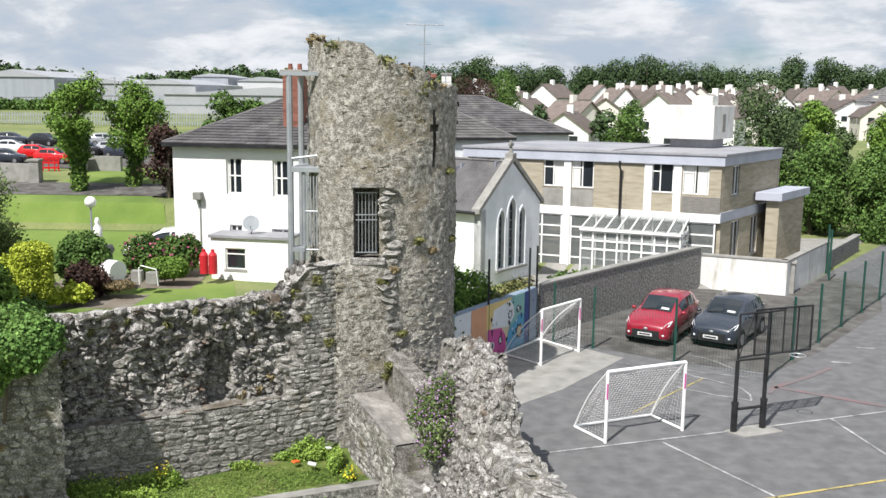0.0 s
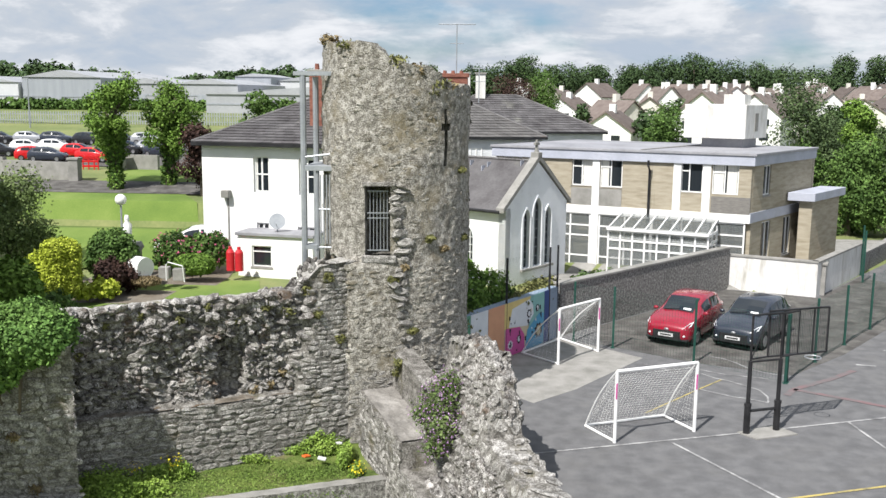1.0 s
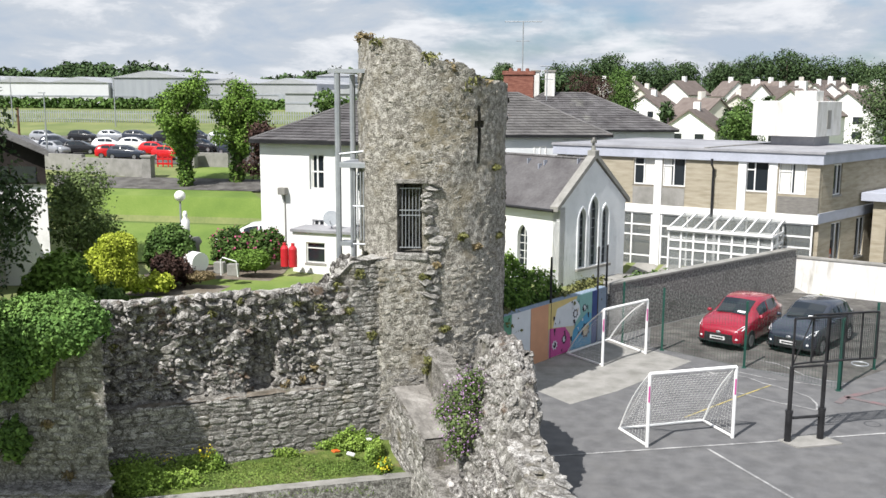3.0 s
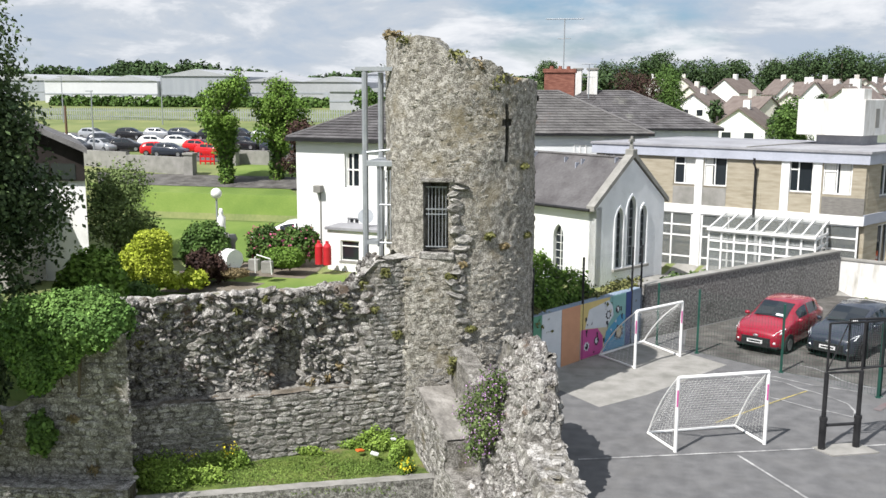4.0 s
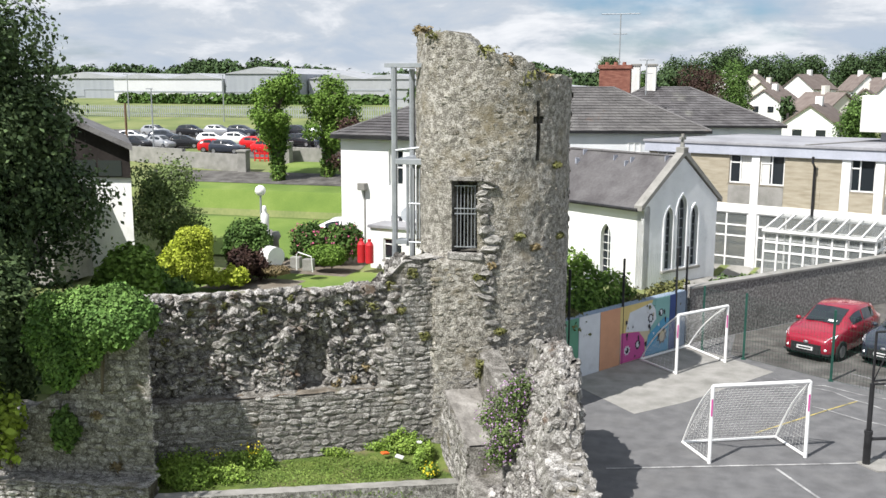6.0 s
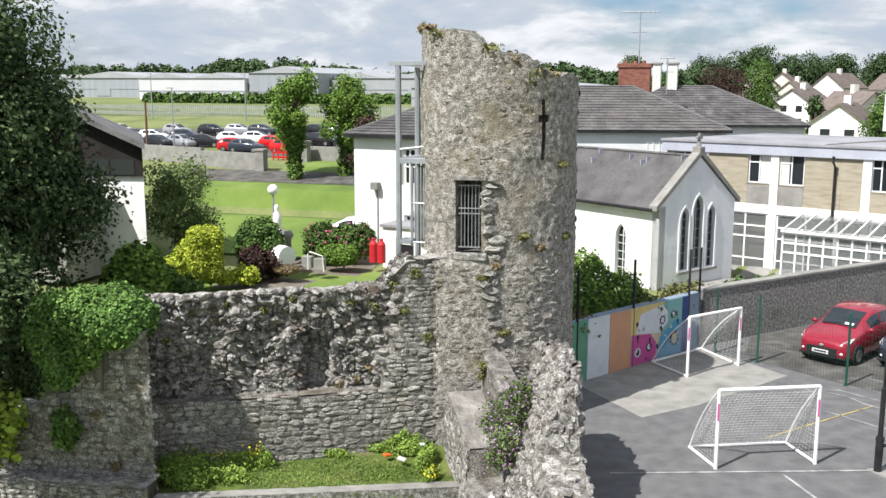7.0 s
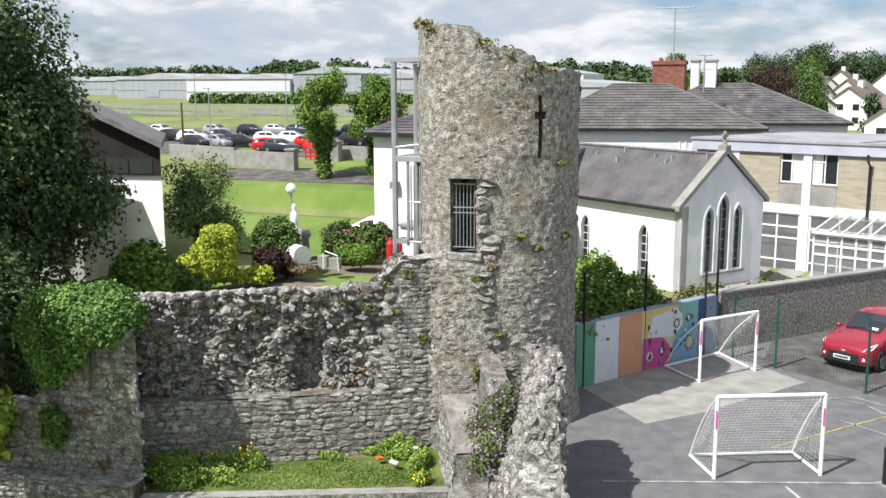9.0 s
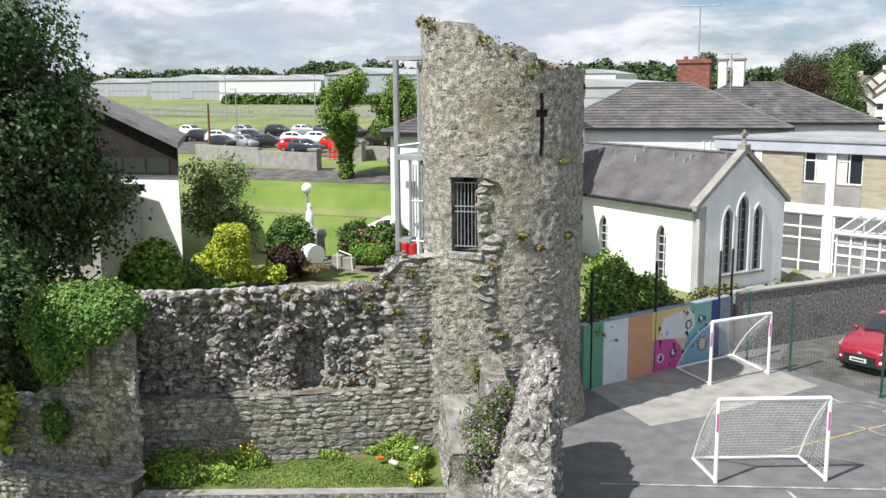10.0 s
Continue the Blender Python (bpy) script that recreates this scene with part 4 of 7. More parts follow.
# ---- boundary walls of the court ----
def wall_run(name, a, b, z0, z1, thick, mat, label, cap=None):
    t = thing(name, label, "wall", frame_at((a[0], a[1], 0), (b[0] - a[0], b[1] - a[1])))
    ln = math.hypot(b[0] - a[0], b[1] - a[1])
    Shape().box((0, 0, z0), (ln, thick, z1)).object("wall_body", mat, t)
    if cap:
        Shape().box((-0.02, -0.04, z1), (ln + 0.02, thick + 0.04, z1 + 0.09), 0.015).object("coping", cap, t)
    return t, ln


mural, ML = wall_run("mural_wall", (0.0, 29.1), (3.35, 34.5), -0.05, 1.85, 0.3, M["mural_slate"], "low rendered wall painted with bright mural panels")
cells = [("mural_green", 0.0, 0.75), ("mural_white", 0.75, 1.75), ("mural_orange", 1.75, 2.75), ("mural_cream", 2.75, 4.3), ("mural_teal", 4.3, 5.35), ("mural_navy", 5.35, 5.75), ("mural_slate", 5.75, 6.3)]
for m, a, b in cells:
    Shape().box((a + 0.01, -0.012, -0.03), (b - 0.01, 0.0, 1.84), 0.004).object("painted_panel", M[m], mural)


def patch(poly, mat, y=-0.016):
    s = Shape()
    s.plate(poly, y, y + 0.005)
    s.object("painted_shape", M[mat], mural)


patch([(2.72, 0.98), (4.0, 0.9), (4.4, 1.84), (2.72, 1.84)], "mural_yellow", -0.0165)
patch([(3.0, 1.0), (4.2, 0.85), (4.75, 1.3), (4.3, 1.75), (3.2, 1.6)], "mural_white", -0.019)
patch([(2.78, 0.02), (4.05, 0.02), (4.0, 0.6), (3.7, 0.9), (2.8, 1.0)], "mural_pink", -0.0215)
patch([(4.05, 0.02), (5.3, 0.02), (5.3, 1.1), (5.0, 1.15), (4.2, 0.7)], "mural_blue", -0.0215)
patch([(4.6, 1.2), (5.3, 1.15), (5.3, 1.84), (4.5, 1.84)], "mural_teal", -0.0215)
for cx, cz, r, m, n_ in ((4.3, 1.25, 0.17, "mural_black", "mural_white"), (4.95, 0.55, 0.3, "mural_black", "mural_cream"), (3.1, 0.4, 0.17, "mural_white", "mural_black"), (3.65, 0.5, 0.16, "mural_black", "mural_white"), (4.85, 1.35, 0.15, "mural_black", "mural_white")):
    patch([(cx + r * (1 if k % 2 else 0.7) * math.cos(k * math.pi / 8), cz + r * (1 if k % 2 else 0.7) * math.sin(k * math.pi / 8)) for k in range(16)], m, -0.024)
    patch([(cx + r * 0.5 * math.cos(k * math.pi / 5), cz + r * 0.6 * math.sin(k * math.pi / 5)) for k in range(10)], n_, -0.026)
rng = random.Random(7)
for i in range(22):
    x, z, w, h = rng.uniform(2.85, 5.2), rng.uniform(0.1, 1.7), rng.uniform(0.03, 0.12), rng.uniform(0.03, 0.16)
    patch([(x, z), (x + w, z + rng.uniform(-0.08, 0.08)), (x + w * rng.uniform(0.6, 1), z + h), (x + rng.uniform(-0.05, 0.05), z + h * rng.uniform(0.7, 1))], rng.choice(["mural_black", "mural_white", "mural_black", "mural_cream", "mural_black", "mural_navy"]), -0.028 - 0.0007 * i)
wall_run("boundary_wall", (3.45, 34.7), (11.5, 43.9), -0.05, 1.85, 0.3, M["pebble_dash"], "long grey pebble-dashed boundary wall with a flat coping", M["concrete"])
wall_run("garden_gate_panel", (3.3, 34.75), (3.9, 35.6), 0, 1.75, 0.06, M["mural_slate"], "blue-grey painted metal gate panel")
wall_run("white_wall", (11.5, 44.05), (14.95, 42.5), -0.05, 1.5, 0.25, M["dirty_white"], "weathered cream-white rendered wall", M["concrete"])
wall_run("white_wall", (14.95, 42.5), (18.9, 48.3), -0.05, 1.5, 0.25, M["dirty_white"], "weathered cream-white rendered wall", M["concrete"])
wall_run("stone_boundary_wall", (18.95, 48.5), (23.4, 55.2), -0.05, 0.9, 0.3, M["pebble_dash"], "low grey stone boundary wall by the lane", M["concrete"])


def lancet(x, z0, w, h, n=7):
    """Outline of a pointed opening."""
    spring = z0 + h - w * 0.95
    pts = [(x - w / 2, z0), (x + w / 2, z0), (x + w / 2, spring)]
    for i in range(1, n):
        a = i / n * radians(60)
        pts.append((x - w / 2 + w * math.cos(a), spring + w * math.sin(a) * 1.097))
    pts.append((x, z0 + h))
    for i in range(n - 1, 0, -1):
        a = i / n * radians(60)
        pts.append((x + w / 2 - w * math.cos(a), spring + w * math.sin(a) * 1.097))
    pts.append((x - w / 2, spring))
    return pts


def cut_plate(name, outline, holes, y0, y1, mat, parent, axis="xz"):
    """A plate with pointed openings cut through, filled by triangles."""
    bm = bmesh.new()
    edges = []
    for loop in [outline] + holes:
        vs = [bm.verts.new((x, y0, z)) for x, z in loop]
        edges += [bm.edges.new((vs[i], vs[(i + 1) % len(vs)])) for i in range(len(vs))]
    bmesh.ops.triangle_fill(bm, edges=edges, use_beauty=True, normal=(0, -1, 0))
    ext = bmesh.ops.extrude_face_region(bm, geom=bm.faces[:])
    bmesh.ops.translate(bm, vec=(0, y1 - y0, 0), verts=[v for v in ext["geom"] if isinstance(v, bmesh.types.BMVert)])
    bmesh.ops.recalc_face_normals(bm, faces=bm.faces[:])
    if axis == "yz":
        bm.transform(Matrix.Rotation(radians(-90), 4, "Z") @ Matrix.Identity(4))
    me = bpy.data.meshes.new(name)
    bm.to_mesh(me)
    bm.free()
    me.materials.append(mat)
    ob = new(name, me)
    ob.parent = parent
    return ob


# ---- windows ----
def window(parent, x, z0, w, h, y=0.0, frame=0.07, mullions=(0.5,), transoms=(), sill=True, glass="glass", depth=0.12, curtain_part=None, name="window"):
    """A framed window in a wall whose outer face is at y, looking towards -y."""
    win = new(name)
    win.parent, win.location = parent, (x, y, z0)
    f = Shape()
    f.box((0, -0.02, 0), (frame, 0.05, h)).box((w - frame, -0.02, 0), (w, 0.05, h))
    f.box((frame, -0.02, 0), (w - frame, 0.05, frame)).box((frame, -0.02, h - frame), (w - frame, 0.05, h))
    for m in mullions:
        f.box((w * m - frame * 0.45, -0.025, frame), (w * m + frame * 0.45, 0.045, h - frame))
    for m, a, b in transoms:
        f.box((w * a, -0.022, h * m - frame * 0.4), (w * b, 0.042, h * m + frame * 0.4))
    f.object("window_frame", M["white_paint"], win)
    Shape().box((frame * 0.5, 0.022, frame * 0.5), (w - frame * 0.5, 0.034, h - frame * 0.5)).object("pane", M[glass], win)
    if curtain_part:
        for a, b in curtain_part:
            Shape().box((w * a + 0.02, 0.01, frame), (w * b - 0.02, 0.018, h - frame)).object("curtain", M["curtain"], win)
    if sill:
        Shape().box((-0.06, -0.1, -0.09), (w + 0.06, 0.02, 0.0), 0.01).object("sill", M["concrete"], win)
    return win


def wall_panel(name, parent, x0, x1, z0, z1, y0, y1, holes, mat):
    """A wall slab with rectangular openings right through."""
    loops = [[(x, z), (x + w, z), (x + w, z + h), (x, z + h)] for x, z, w, h in holes]
    return cut_plate(name, [(x0, z0), (x1, z0), (x1, z1), (x0, z1)], loops, y0, y1, mat, parent)


def slate_slope(parent, a, b, c, d, mat, rows=22, name="roof_slope"):
    """Overlapping slate courses on the slope a b (eaves) to d c (ridge)."""
    a, b, c, d = map(Vector, (a, b, c, d))
    n = (b - a).cross(d - a).normalized()
    s = Shape()
    rng = random.Random(int(a.x * 97 + a.y * 13 + rows))
    for r in range(rows):
        t0, t1 = r / rows, (r + 1.25) / rows
        l0, r0, l1, r1 = a.lerp(d, t0), b.lerp(c, t0), a.lerp(d, min(1, t1)), b.lerp(c, min(1, t1))
        ln = (r0 - l0).length
        k = max(1, int(ln / 0.42))
        for i in range(k):
            p, q = (i + 0.02) / k, (i + 0.98) / k
            up = n * (0.042 + rng.uniform(0, 0.018))
            s.add([l0.lerp(r0, p) + up, l0.lerp(r0, q) + up, l1.lerp(r1, q) + n * 0.006, l1.lerp(r1, p) + n * 0.006, l0.lerp(r0, p), l0.lerp(r0, q)], [(0, 1, 2, 3), (4, 5, 1, 0)])
    s.add([a, b, c, d], [(0, 1, 2, 3)])
    ob = s.object(name, mat, parent)
    return ob


def ridge_tiles(parent, a, b, r=0.09, mat="slate"):
    a, b = Vector(a), Vector(b)
    k = max(1, int((b - a).length / 0.45))
    for i in range(k):
        Shape().tube([a.lerp(b, i / k), a.lerp(b, (i + 0.97) / k)], r, 6).object("ridge_tile", M[mat], parent)


# ---- chapel ----
chapel = thing("chapel", "small white rendered chapel with a slate roof and pointed windows", "chapel", frame_at((1.43, 40.3, 0), (0.586, 0.81)))
CW, CLN, CE, CA, CB = 4.68, 13.0, 3.88, 5.72, 0.3


gable_lights = [(1.52, 1.2, 0.52, 2.55), (2.34, 1.2, 0.62, 3.0), (3.16, 1.2, 0.52, 2.55)]
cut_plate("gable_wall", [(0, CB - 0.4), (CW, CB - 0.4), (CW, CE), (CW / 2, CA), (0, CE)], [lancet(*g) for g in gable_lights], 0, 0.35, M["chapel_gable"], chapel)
for g in gable_lights:
    win = new("pointed_window")
    win.parent = chapel
    x, z, w, h = g
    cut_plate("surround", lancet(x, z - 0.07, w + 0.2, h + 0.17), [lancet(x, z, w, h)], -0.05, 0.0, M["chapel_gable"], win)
    s = Shape()
    s.plate(lancet(x, z, w, h), 0.16, 0.18)
    s.object("pane", M["glass"], win)
    f = Shape().box((x - 0.02, 0.12, z), (x + 0.02, 0.165, z + h - 0.05))
    for k in range(1, 7):
        f.box((x - w / 2 + 0.01, 0.13, z + k * h / 7.5), (x + w / 2 - 0.01, 0.162, z + k * h / 7.5 + 0.02))
    f.object("window_frame", M["grey_steel"], win)
    Shape().box((x - w / 2 - 0.14, -0.12, z - 0.13), (x + w / 2 + 0.14, 0.1, z - 0.02), 0.015).object("sill", M["concrete"], win)
side_lights = [(-1.95, 0.85, 0.55, 2.15), (-5.4, 0.85, 0.55, 2.15), (-8.9, 0.85, 0.55, 2.15)]
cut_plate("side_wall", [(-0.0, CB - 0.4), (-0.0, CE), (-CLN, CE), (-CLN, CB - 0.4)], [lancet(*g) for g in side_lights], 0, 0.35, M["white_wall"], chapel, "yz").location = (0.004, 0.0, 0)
for ob in list(chapel.children):
    if ob.name.startswith("side_wall"):
        ob.location = (0.0, 0.0, 0)
for g in side_lights:
    x, z, w, h = g
    win = new("pointed_window")
    win.parent, win.rotation_euler = chapel, (0, 0, radians(-90))
    cut_plate("surround", lancet(x, z - 0.06, w + 0.2, h + 0.17), [lancet(x, z, w, h)], -0.04, 0.0, M["chapel_gable"], win)
    s = Shape()
    s.plate(lancet(x, z, w, h), 0.16, 0.18)
    s.object("pane", M["glass"], win)
    f = Shape().box((x - 0.015, 0.13, z), (x + 0.015, 0.165, z + h - 0.05))
    for k in range(1, 6):
        f.box((x - w / 2 + 0.01, 0.13, z + k * h / 6.5), (x + w / 2 - 0.01, 0.162, z + k * h / 6.5 + 0.02))
    f.object("window_frame", M["white_paint"], win)
    Shape().box((x - w / 2 - 0.12, -0.1, z - 0.12), (x + w / 2 + 0.12, 0.1, z - 0.02), 0.015).object("sill", M["concrete"], win)
Shape().box((CW - 0.3, 0.35, CB - 0.4), (CW, CLN, CE)).object("far_wall", M["white_wall"], chapel)
# Black box behind the panes, coloured in place of unlit depth.
Shape().box((0.36, 0.4, 0.3), (CW - 0.32, CLN, 3.4)).object("dark_interior", M["dark"], chapel)
slate_slope(chapel, (-0.22, 0.2, CE - 0.1), (-0.22, CLN, CE - 0.1), (CW / 2, CLN, CA + 0.02), (CW / 2, 0.2, CA + 0.02), M["slate_row"], 15)
slate_slope(chapel, (CW + 0.22, CLN, CE - 0.1), (CW + 0.22, 0.2, CE - 0.1), (CW / 2, 0.2, CA + 0.02), (CW / 2, CLN, CA + 0.02), M["slate_row"], 15)
ridge_tiles(chapel, (CW / 2, 0.3, CA + 0.04), (CW / 2, CLN, CA + 0.04), 0.07)
Shape().tube([(-0.27, 0.15, CE - 0.12), (-0.27, CLN, CE - 0.12)], 0.07, 8).object("gutter", M["black_steel"], chapel)
for sx, x1 in ((-0.25, CW / 2), (CW + 0.25, CW / 2)):
    s = Shape()
    a, b = Vector((sx, 0, CE - 0.05)), Vector((x1, 0, CA + 0.22))
    s.add([a + Vector((0, y, z)) for y in (-0.08, 0.32) for z in (-0.1, 0.1)] + [b + Vector((0, y, z)) for y in (-0.08, 0.32) for z in (-0.12, 0.1)], [(0, 1, 5, 4), (2, 6, 7, 3), (1, 3, 7, 5), (0, 4, 6, 2), (0, 2, 3, 1), (4, 5, 7, 6)])
    s.object("gable_coping", M["concrete"], chapel)
fin = new("finial")
fin.parent = chapel
Shape().box((CW / 2 - 0.16, -0.08, CA + 0.15), (CW / 2 + 0.16, 0.32, CA + 0.42), 0.03).object("finial_base", M["concrete"], fin)
Shape().tube([(CW / 2, 0.12, CA + 0.4), (CW / 2, 0.12, CA + 0.62), (CW / 2, 0.12, CA + 0.95)], [0.11, 0.07, 0.06], 8).object("finial_shaft", M["concrete"], fin)
Shape().box((CW / 2 - 0.15, 0.06, CA + 0.72), (CW / 2 + 0.15, 0.18, CA + 0.84), 0.02).object("finial_arm", M["concrete"], fin)
rng = random.Random(3)
for i in range(9):
    y = rng.uniform(0.6, 8)
    t = rng.uniform(0.72, 0.97)
    x, z = -0.22 + t * (CW / 2 + 0.22), CE - 0.1 + t * (CA - CE + 0.12) + 0.06
    Shape().box((x - 0.14, y, z - 0.13), (x + 0.1, y + 0.03, z + 0.1)).object("slate_clip", M["fascia"], chapel)

# ---- two storey flat-roofed block ----
block = thing("school_building", "two-storey flat-roofed building of tan brick with white bands and glazing", "building", frame_at((0.92, 49.4, 0), (0.927, -0.374)))
FL, FD = 12.45, 8.0
openings = [(4.0, 4.22, 1.06, 1.3), (5.42, 4.2, 1.1, 1.35), (9.1, 4.16, 1.2, 1.38), (10.7, 4.15, 1.2, 1.38), (0.4, 4.75, 1.0, 0.75)]
wall_panel("front_wall", block, 0, FL, 3.28, 5.5, 0, 0.3, openings, M["tan_brick"])
for i, (x, z, w, h) in enumerate(openings):
    window(block, x, z, w, h, 0.1, 0.06, (0.48,), ((0.72, 0.0, 0.48),), True, "glass", curtain_part=[((0.5, 0.95),), ((0.05, 0.4),), (), ((0.05, 0.45), (0.55, 0.95)), ()][i] or None)
Shape().box((0.02, -0.04, 2.88), (FL + 0.04, 0.32, 3.28)).object("mid_band", M["white_paint"], block)
for x in (1.75, 5.05, 8.95, 10.3):
    Shape().box((x, -0.05, 3.28 if x > 6 else 0.0), (x + 0.36, 0.3, 5.5), 0.01).object("pilaster", M["white_paint"], block)
Shape().box((10.72, -0.03, 3.3), (FL + 0.01, 0.0, 4.05)).object("stone_panel", M["grey_panel"], block)
for x, w in ((5.42, 1.1), (8.0, 0.1), (4.0, 1.05)):
    Shape().box((x, -0.02, 3.3), (x + w, 0.0, 4.12)).object("panel", M["concrete"] if w > 0.5 else M["tan_brick"], block)
wall_panel("end_wall", block, 0.3, FD, 0, 5.5, -0.3, 0.0, [(1.5, 4.05, 0.9, 1.4), (1.6, 0.9, 1.1, 1.9), (4.4, 0.9, 1.0, 1.9)], M["tan_brick"])
ew = [o for o in block.children if o.name.startswith("end_wall")][0]
ew.rotation_euler, ew.location = (0, 0, radians(76)), (FL - 0.3, 0, 0)
for y, z, w, h in ((1.5, 4.05, 0.9, 1.4), (1.6, 0.9, 1.1, 1.9), (4.4, 0.9, 1.0, 1.9)):
    wv = window(block, FL, z, w, h, y, 0.06, (0.5,), (), True)
    wv.rotation_euler, wv.location = (0, 0, radians(76)), (FL - 0.08 + 0.243 * y, y * 0.97, z)
Shape().box((FL + 0.002, 0, 2.9), (FL + 0.06, FD, 3.35)).object("end_band", M["fascia"], block)
Shape().box((-0.2, -0.14, 5.5), (FL + 0.14, FD - 0.2, 5.95), 0.02).object("fascia_board", M["fascia"], block)
Shape().box((-0.26, -0.2, 5.95), (FL + 0.2, FD - 0.14, 6.06), 0.01).object("flat_roof", M["flat_roof"], block)
Shape().box((7.4, -0.2, 6.06), (7.55, FD, 6.1)).object("roof_joint", M["concrete"], block)
Shape().box((0.3, 0.35, 0), (FL - 0.35, FD, 5.45)).object("interior_core", M["room"], block)
Shape().box((0, FD - 0.2, 0), (FL, FD, 5.5)).object("rear_wall", M["tan_brick"], block)
Shape().tube([(7.85, -0.42, 5.6), (7.85, -0.42, 5.35), (7.85, -0.1, 5.1), (7.85, -0.1, 2.9)], 0.06, 8).object("drain_pipe", M["black_steel"], block)
# ground floor glazing
for x0, x1 in ((2.0, 5.02), (5.43, 8.0), (8.0, 12.3)):
    g = new("glazed_front")
    g.parent = block
    k = 3 if x1 - x0 > 2.8 else 2
    f = Shape()
    for i in range(k + 1):
        u = x0 + (x1 - x0 - 0.07) * i / k
        f.box((u, 0.02, 0.05), (u + 0.07, 0.1, 2.88))
    for z in (0.05, 0.75, 1.75, 2.25, 2.8):
        f.box((x0 + 0.07, 0.03, z), (x1 - 0.07, 0.09, z + 0.07))
    f.object("glazing_frame", M["white_paint"], g)
    Shape().box((x0 + 0.03, 0.055, 0.1), (x1 - 0.03, 0.065, 2.82)).object("pane", M["clear_glass"], g)
# glass porch
porch = thing("glass_porch", "white-framed lean-to glass porch with a shallow glazed roof", "porch", frame_at((0.92, 49.4, 0), (0.927, -0.374)))
px0, px1, py = 6.6, 11.1, -2.35
k = 8
for i in range(k + 1):
    x = px0 + (px1 - px0) * i / k
    Shape().box((x - 0.035, py, 0.02), (x + 0.035, py + 0.08, 2.5)).object("post", M["white_paint"], porch)
    s = Shape()
    s.add([(x - 0.03, py - 0.08, 2.53), (x + 0.03, py - 0.08, 2.53), (x + 0.03, -0.06, 2.98), (x - 0.03, -0.06, 2.98), (x - 0.03, py - 0.08, 2.6), (x + 0.03, py - 0.08, 2.6), (x + 0.03, -0.06, 3.05), (x - 0.03, -0.06, 3.05)], [(0, 3, 2, 1), (4, 5, 6, 7), (0, 1, 5, 4), (1, 2, 6, 5), (2, 3, 7, 6), (3, 0, 4, 7)])
    s.object("rafter", M["white_paint"], porch)
for z in (0.05, 1.6, 2.0, 2.42):
    Shape().box((px0, py - 0.01, z), (px1, py + 0.09, z + 0.08)).object("rail", M["white_paint"], porch)
    Shape().box((px1 - 0.04, py + 0.09, z), (px1 + 0.04, -0.06, z + 0.08)).object("rail", M["white_paint"], porch)
for y in (-1.4, -0.2):
    Shape().box((px1 - 0.035, y, 0.02), (px1 + 0.035, y + 0.07, 2.7)).object("post", M["white_paint"], porch)
Shape().box((px0 + 0.03, py + 0.03, 0.1), (px1 - 0.03, py + 0.045, 2.45)).object("pane", M["clear_glass"], porch)
Shape().box((px1 - 0.01, py + 0.1, 0.1), (px1 + 0.01, -0.1, 2.45)).object("pane", M["clear_glass"], porch)
s = Shape()
s.add([(px0, py - 0.1, 2.57), (px1, py - 0.1, 2.57), (px1, -0.06, 3.02), (px0, -0.06, 3.02)], [(0, 1, 2, 3)])
s.object("roof_glass", M["clear_glass"], porch)
Shape().box((px0 - 0.05, py - 0.16, 2.5), (px1 + 0.05, py - 0.06, 2.6), 0.01).object("gutter", M["white_paint"], porch)
# plant room on the roof
plant = thing("roof_tank_room", "white rendered box room with streaked walls on the flat roof", "tank room", frame_at((0.92, 49.4, 6.06), (0.927, -0.374)))
Shape().box((8.1, 4.7, 0), (10.1, 6.4, 0.45)).object("plinth", M["flat_roof"], plant)
Shape().box((7.4, 4.2, 0.45), (10.4, 6.9, 2.12), 0.03).object("box_body", M["dirty_white"], plant)
Shape().box((9.0, 4.9, 2.12), (10.0, 5.7, 2.62), 0.02).object("cap", M["dirty_white"], plant)
Shape().box((10.4, 5.3, 0.8), (10.42, 5.7, 1.7)).object("louvre", M["concrete"], plant)
# end annex; near-black rear wall stands in for shade in its entrance
annex = thing("entrance_annex", "low flat-roofed brick entrance annex with a black-backed doorway", "annex", frame_at((0.92, 49.4, 0), (0.927, -0.374)))
Shape().box((13.3, 4.6, 0), (13.6, 8.5, 3.6)).object("side_wall", M["tan_brick"], annex)
Shape().box((13.0, 4.6, 0), (13.3, 4.9, 3.6)).object("front_wall", M["tan_brick"], annex)
Shape().box((12.5, 8.2, 0), (13.3, 8.5, 3.6)).object("rear_wall", M["dark"], annex)
Shape().box((12.55, 4.3, 3.6), (13.8, 8.8, 4.0), 0.02).object("roof_slab", M["fascia"], annex)
for x in (13.6, 15.4):
    t = thing("gate_pier", "low rendered gate pier", "pier", frame_at((0.92, 49.4, 0), (0.927, -0.374)))
    Shape().box((x, -0.6, 0), (x + 0.5, -0.1, 1.35), 0.02).object("pier_body", M["concrete"], t)
    Shape().box((x - 0.06, -0.66, 1.35), (x + 0.56, -0.04, 1.45), 0.02).object("cap", M["concrete"], t)
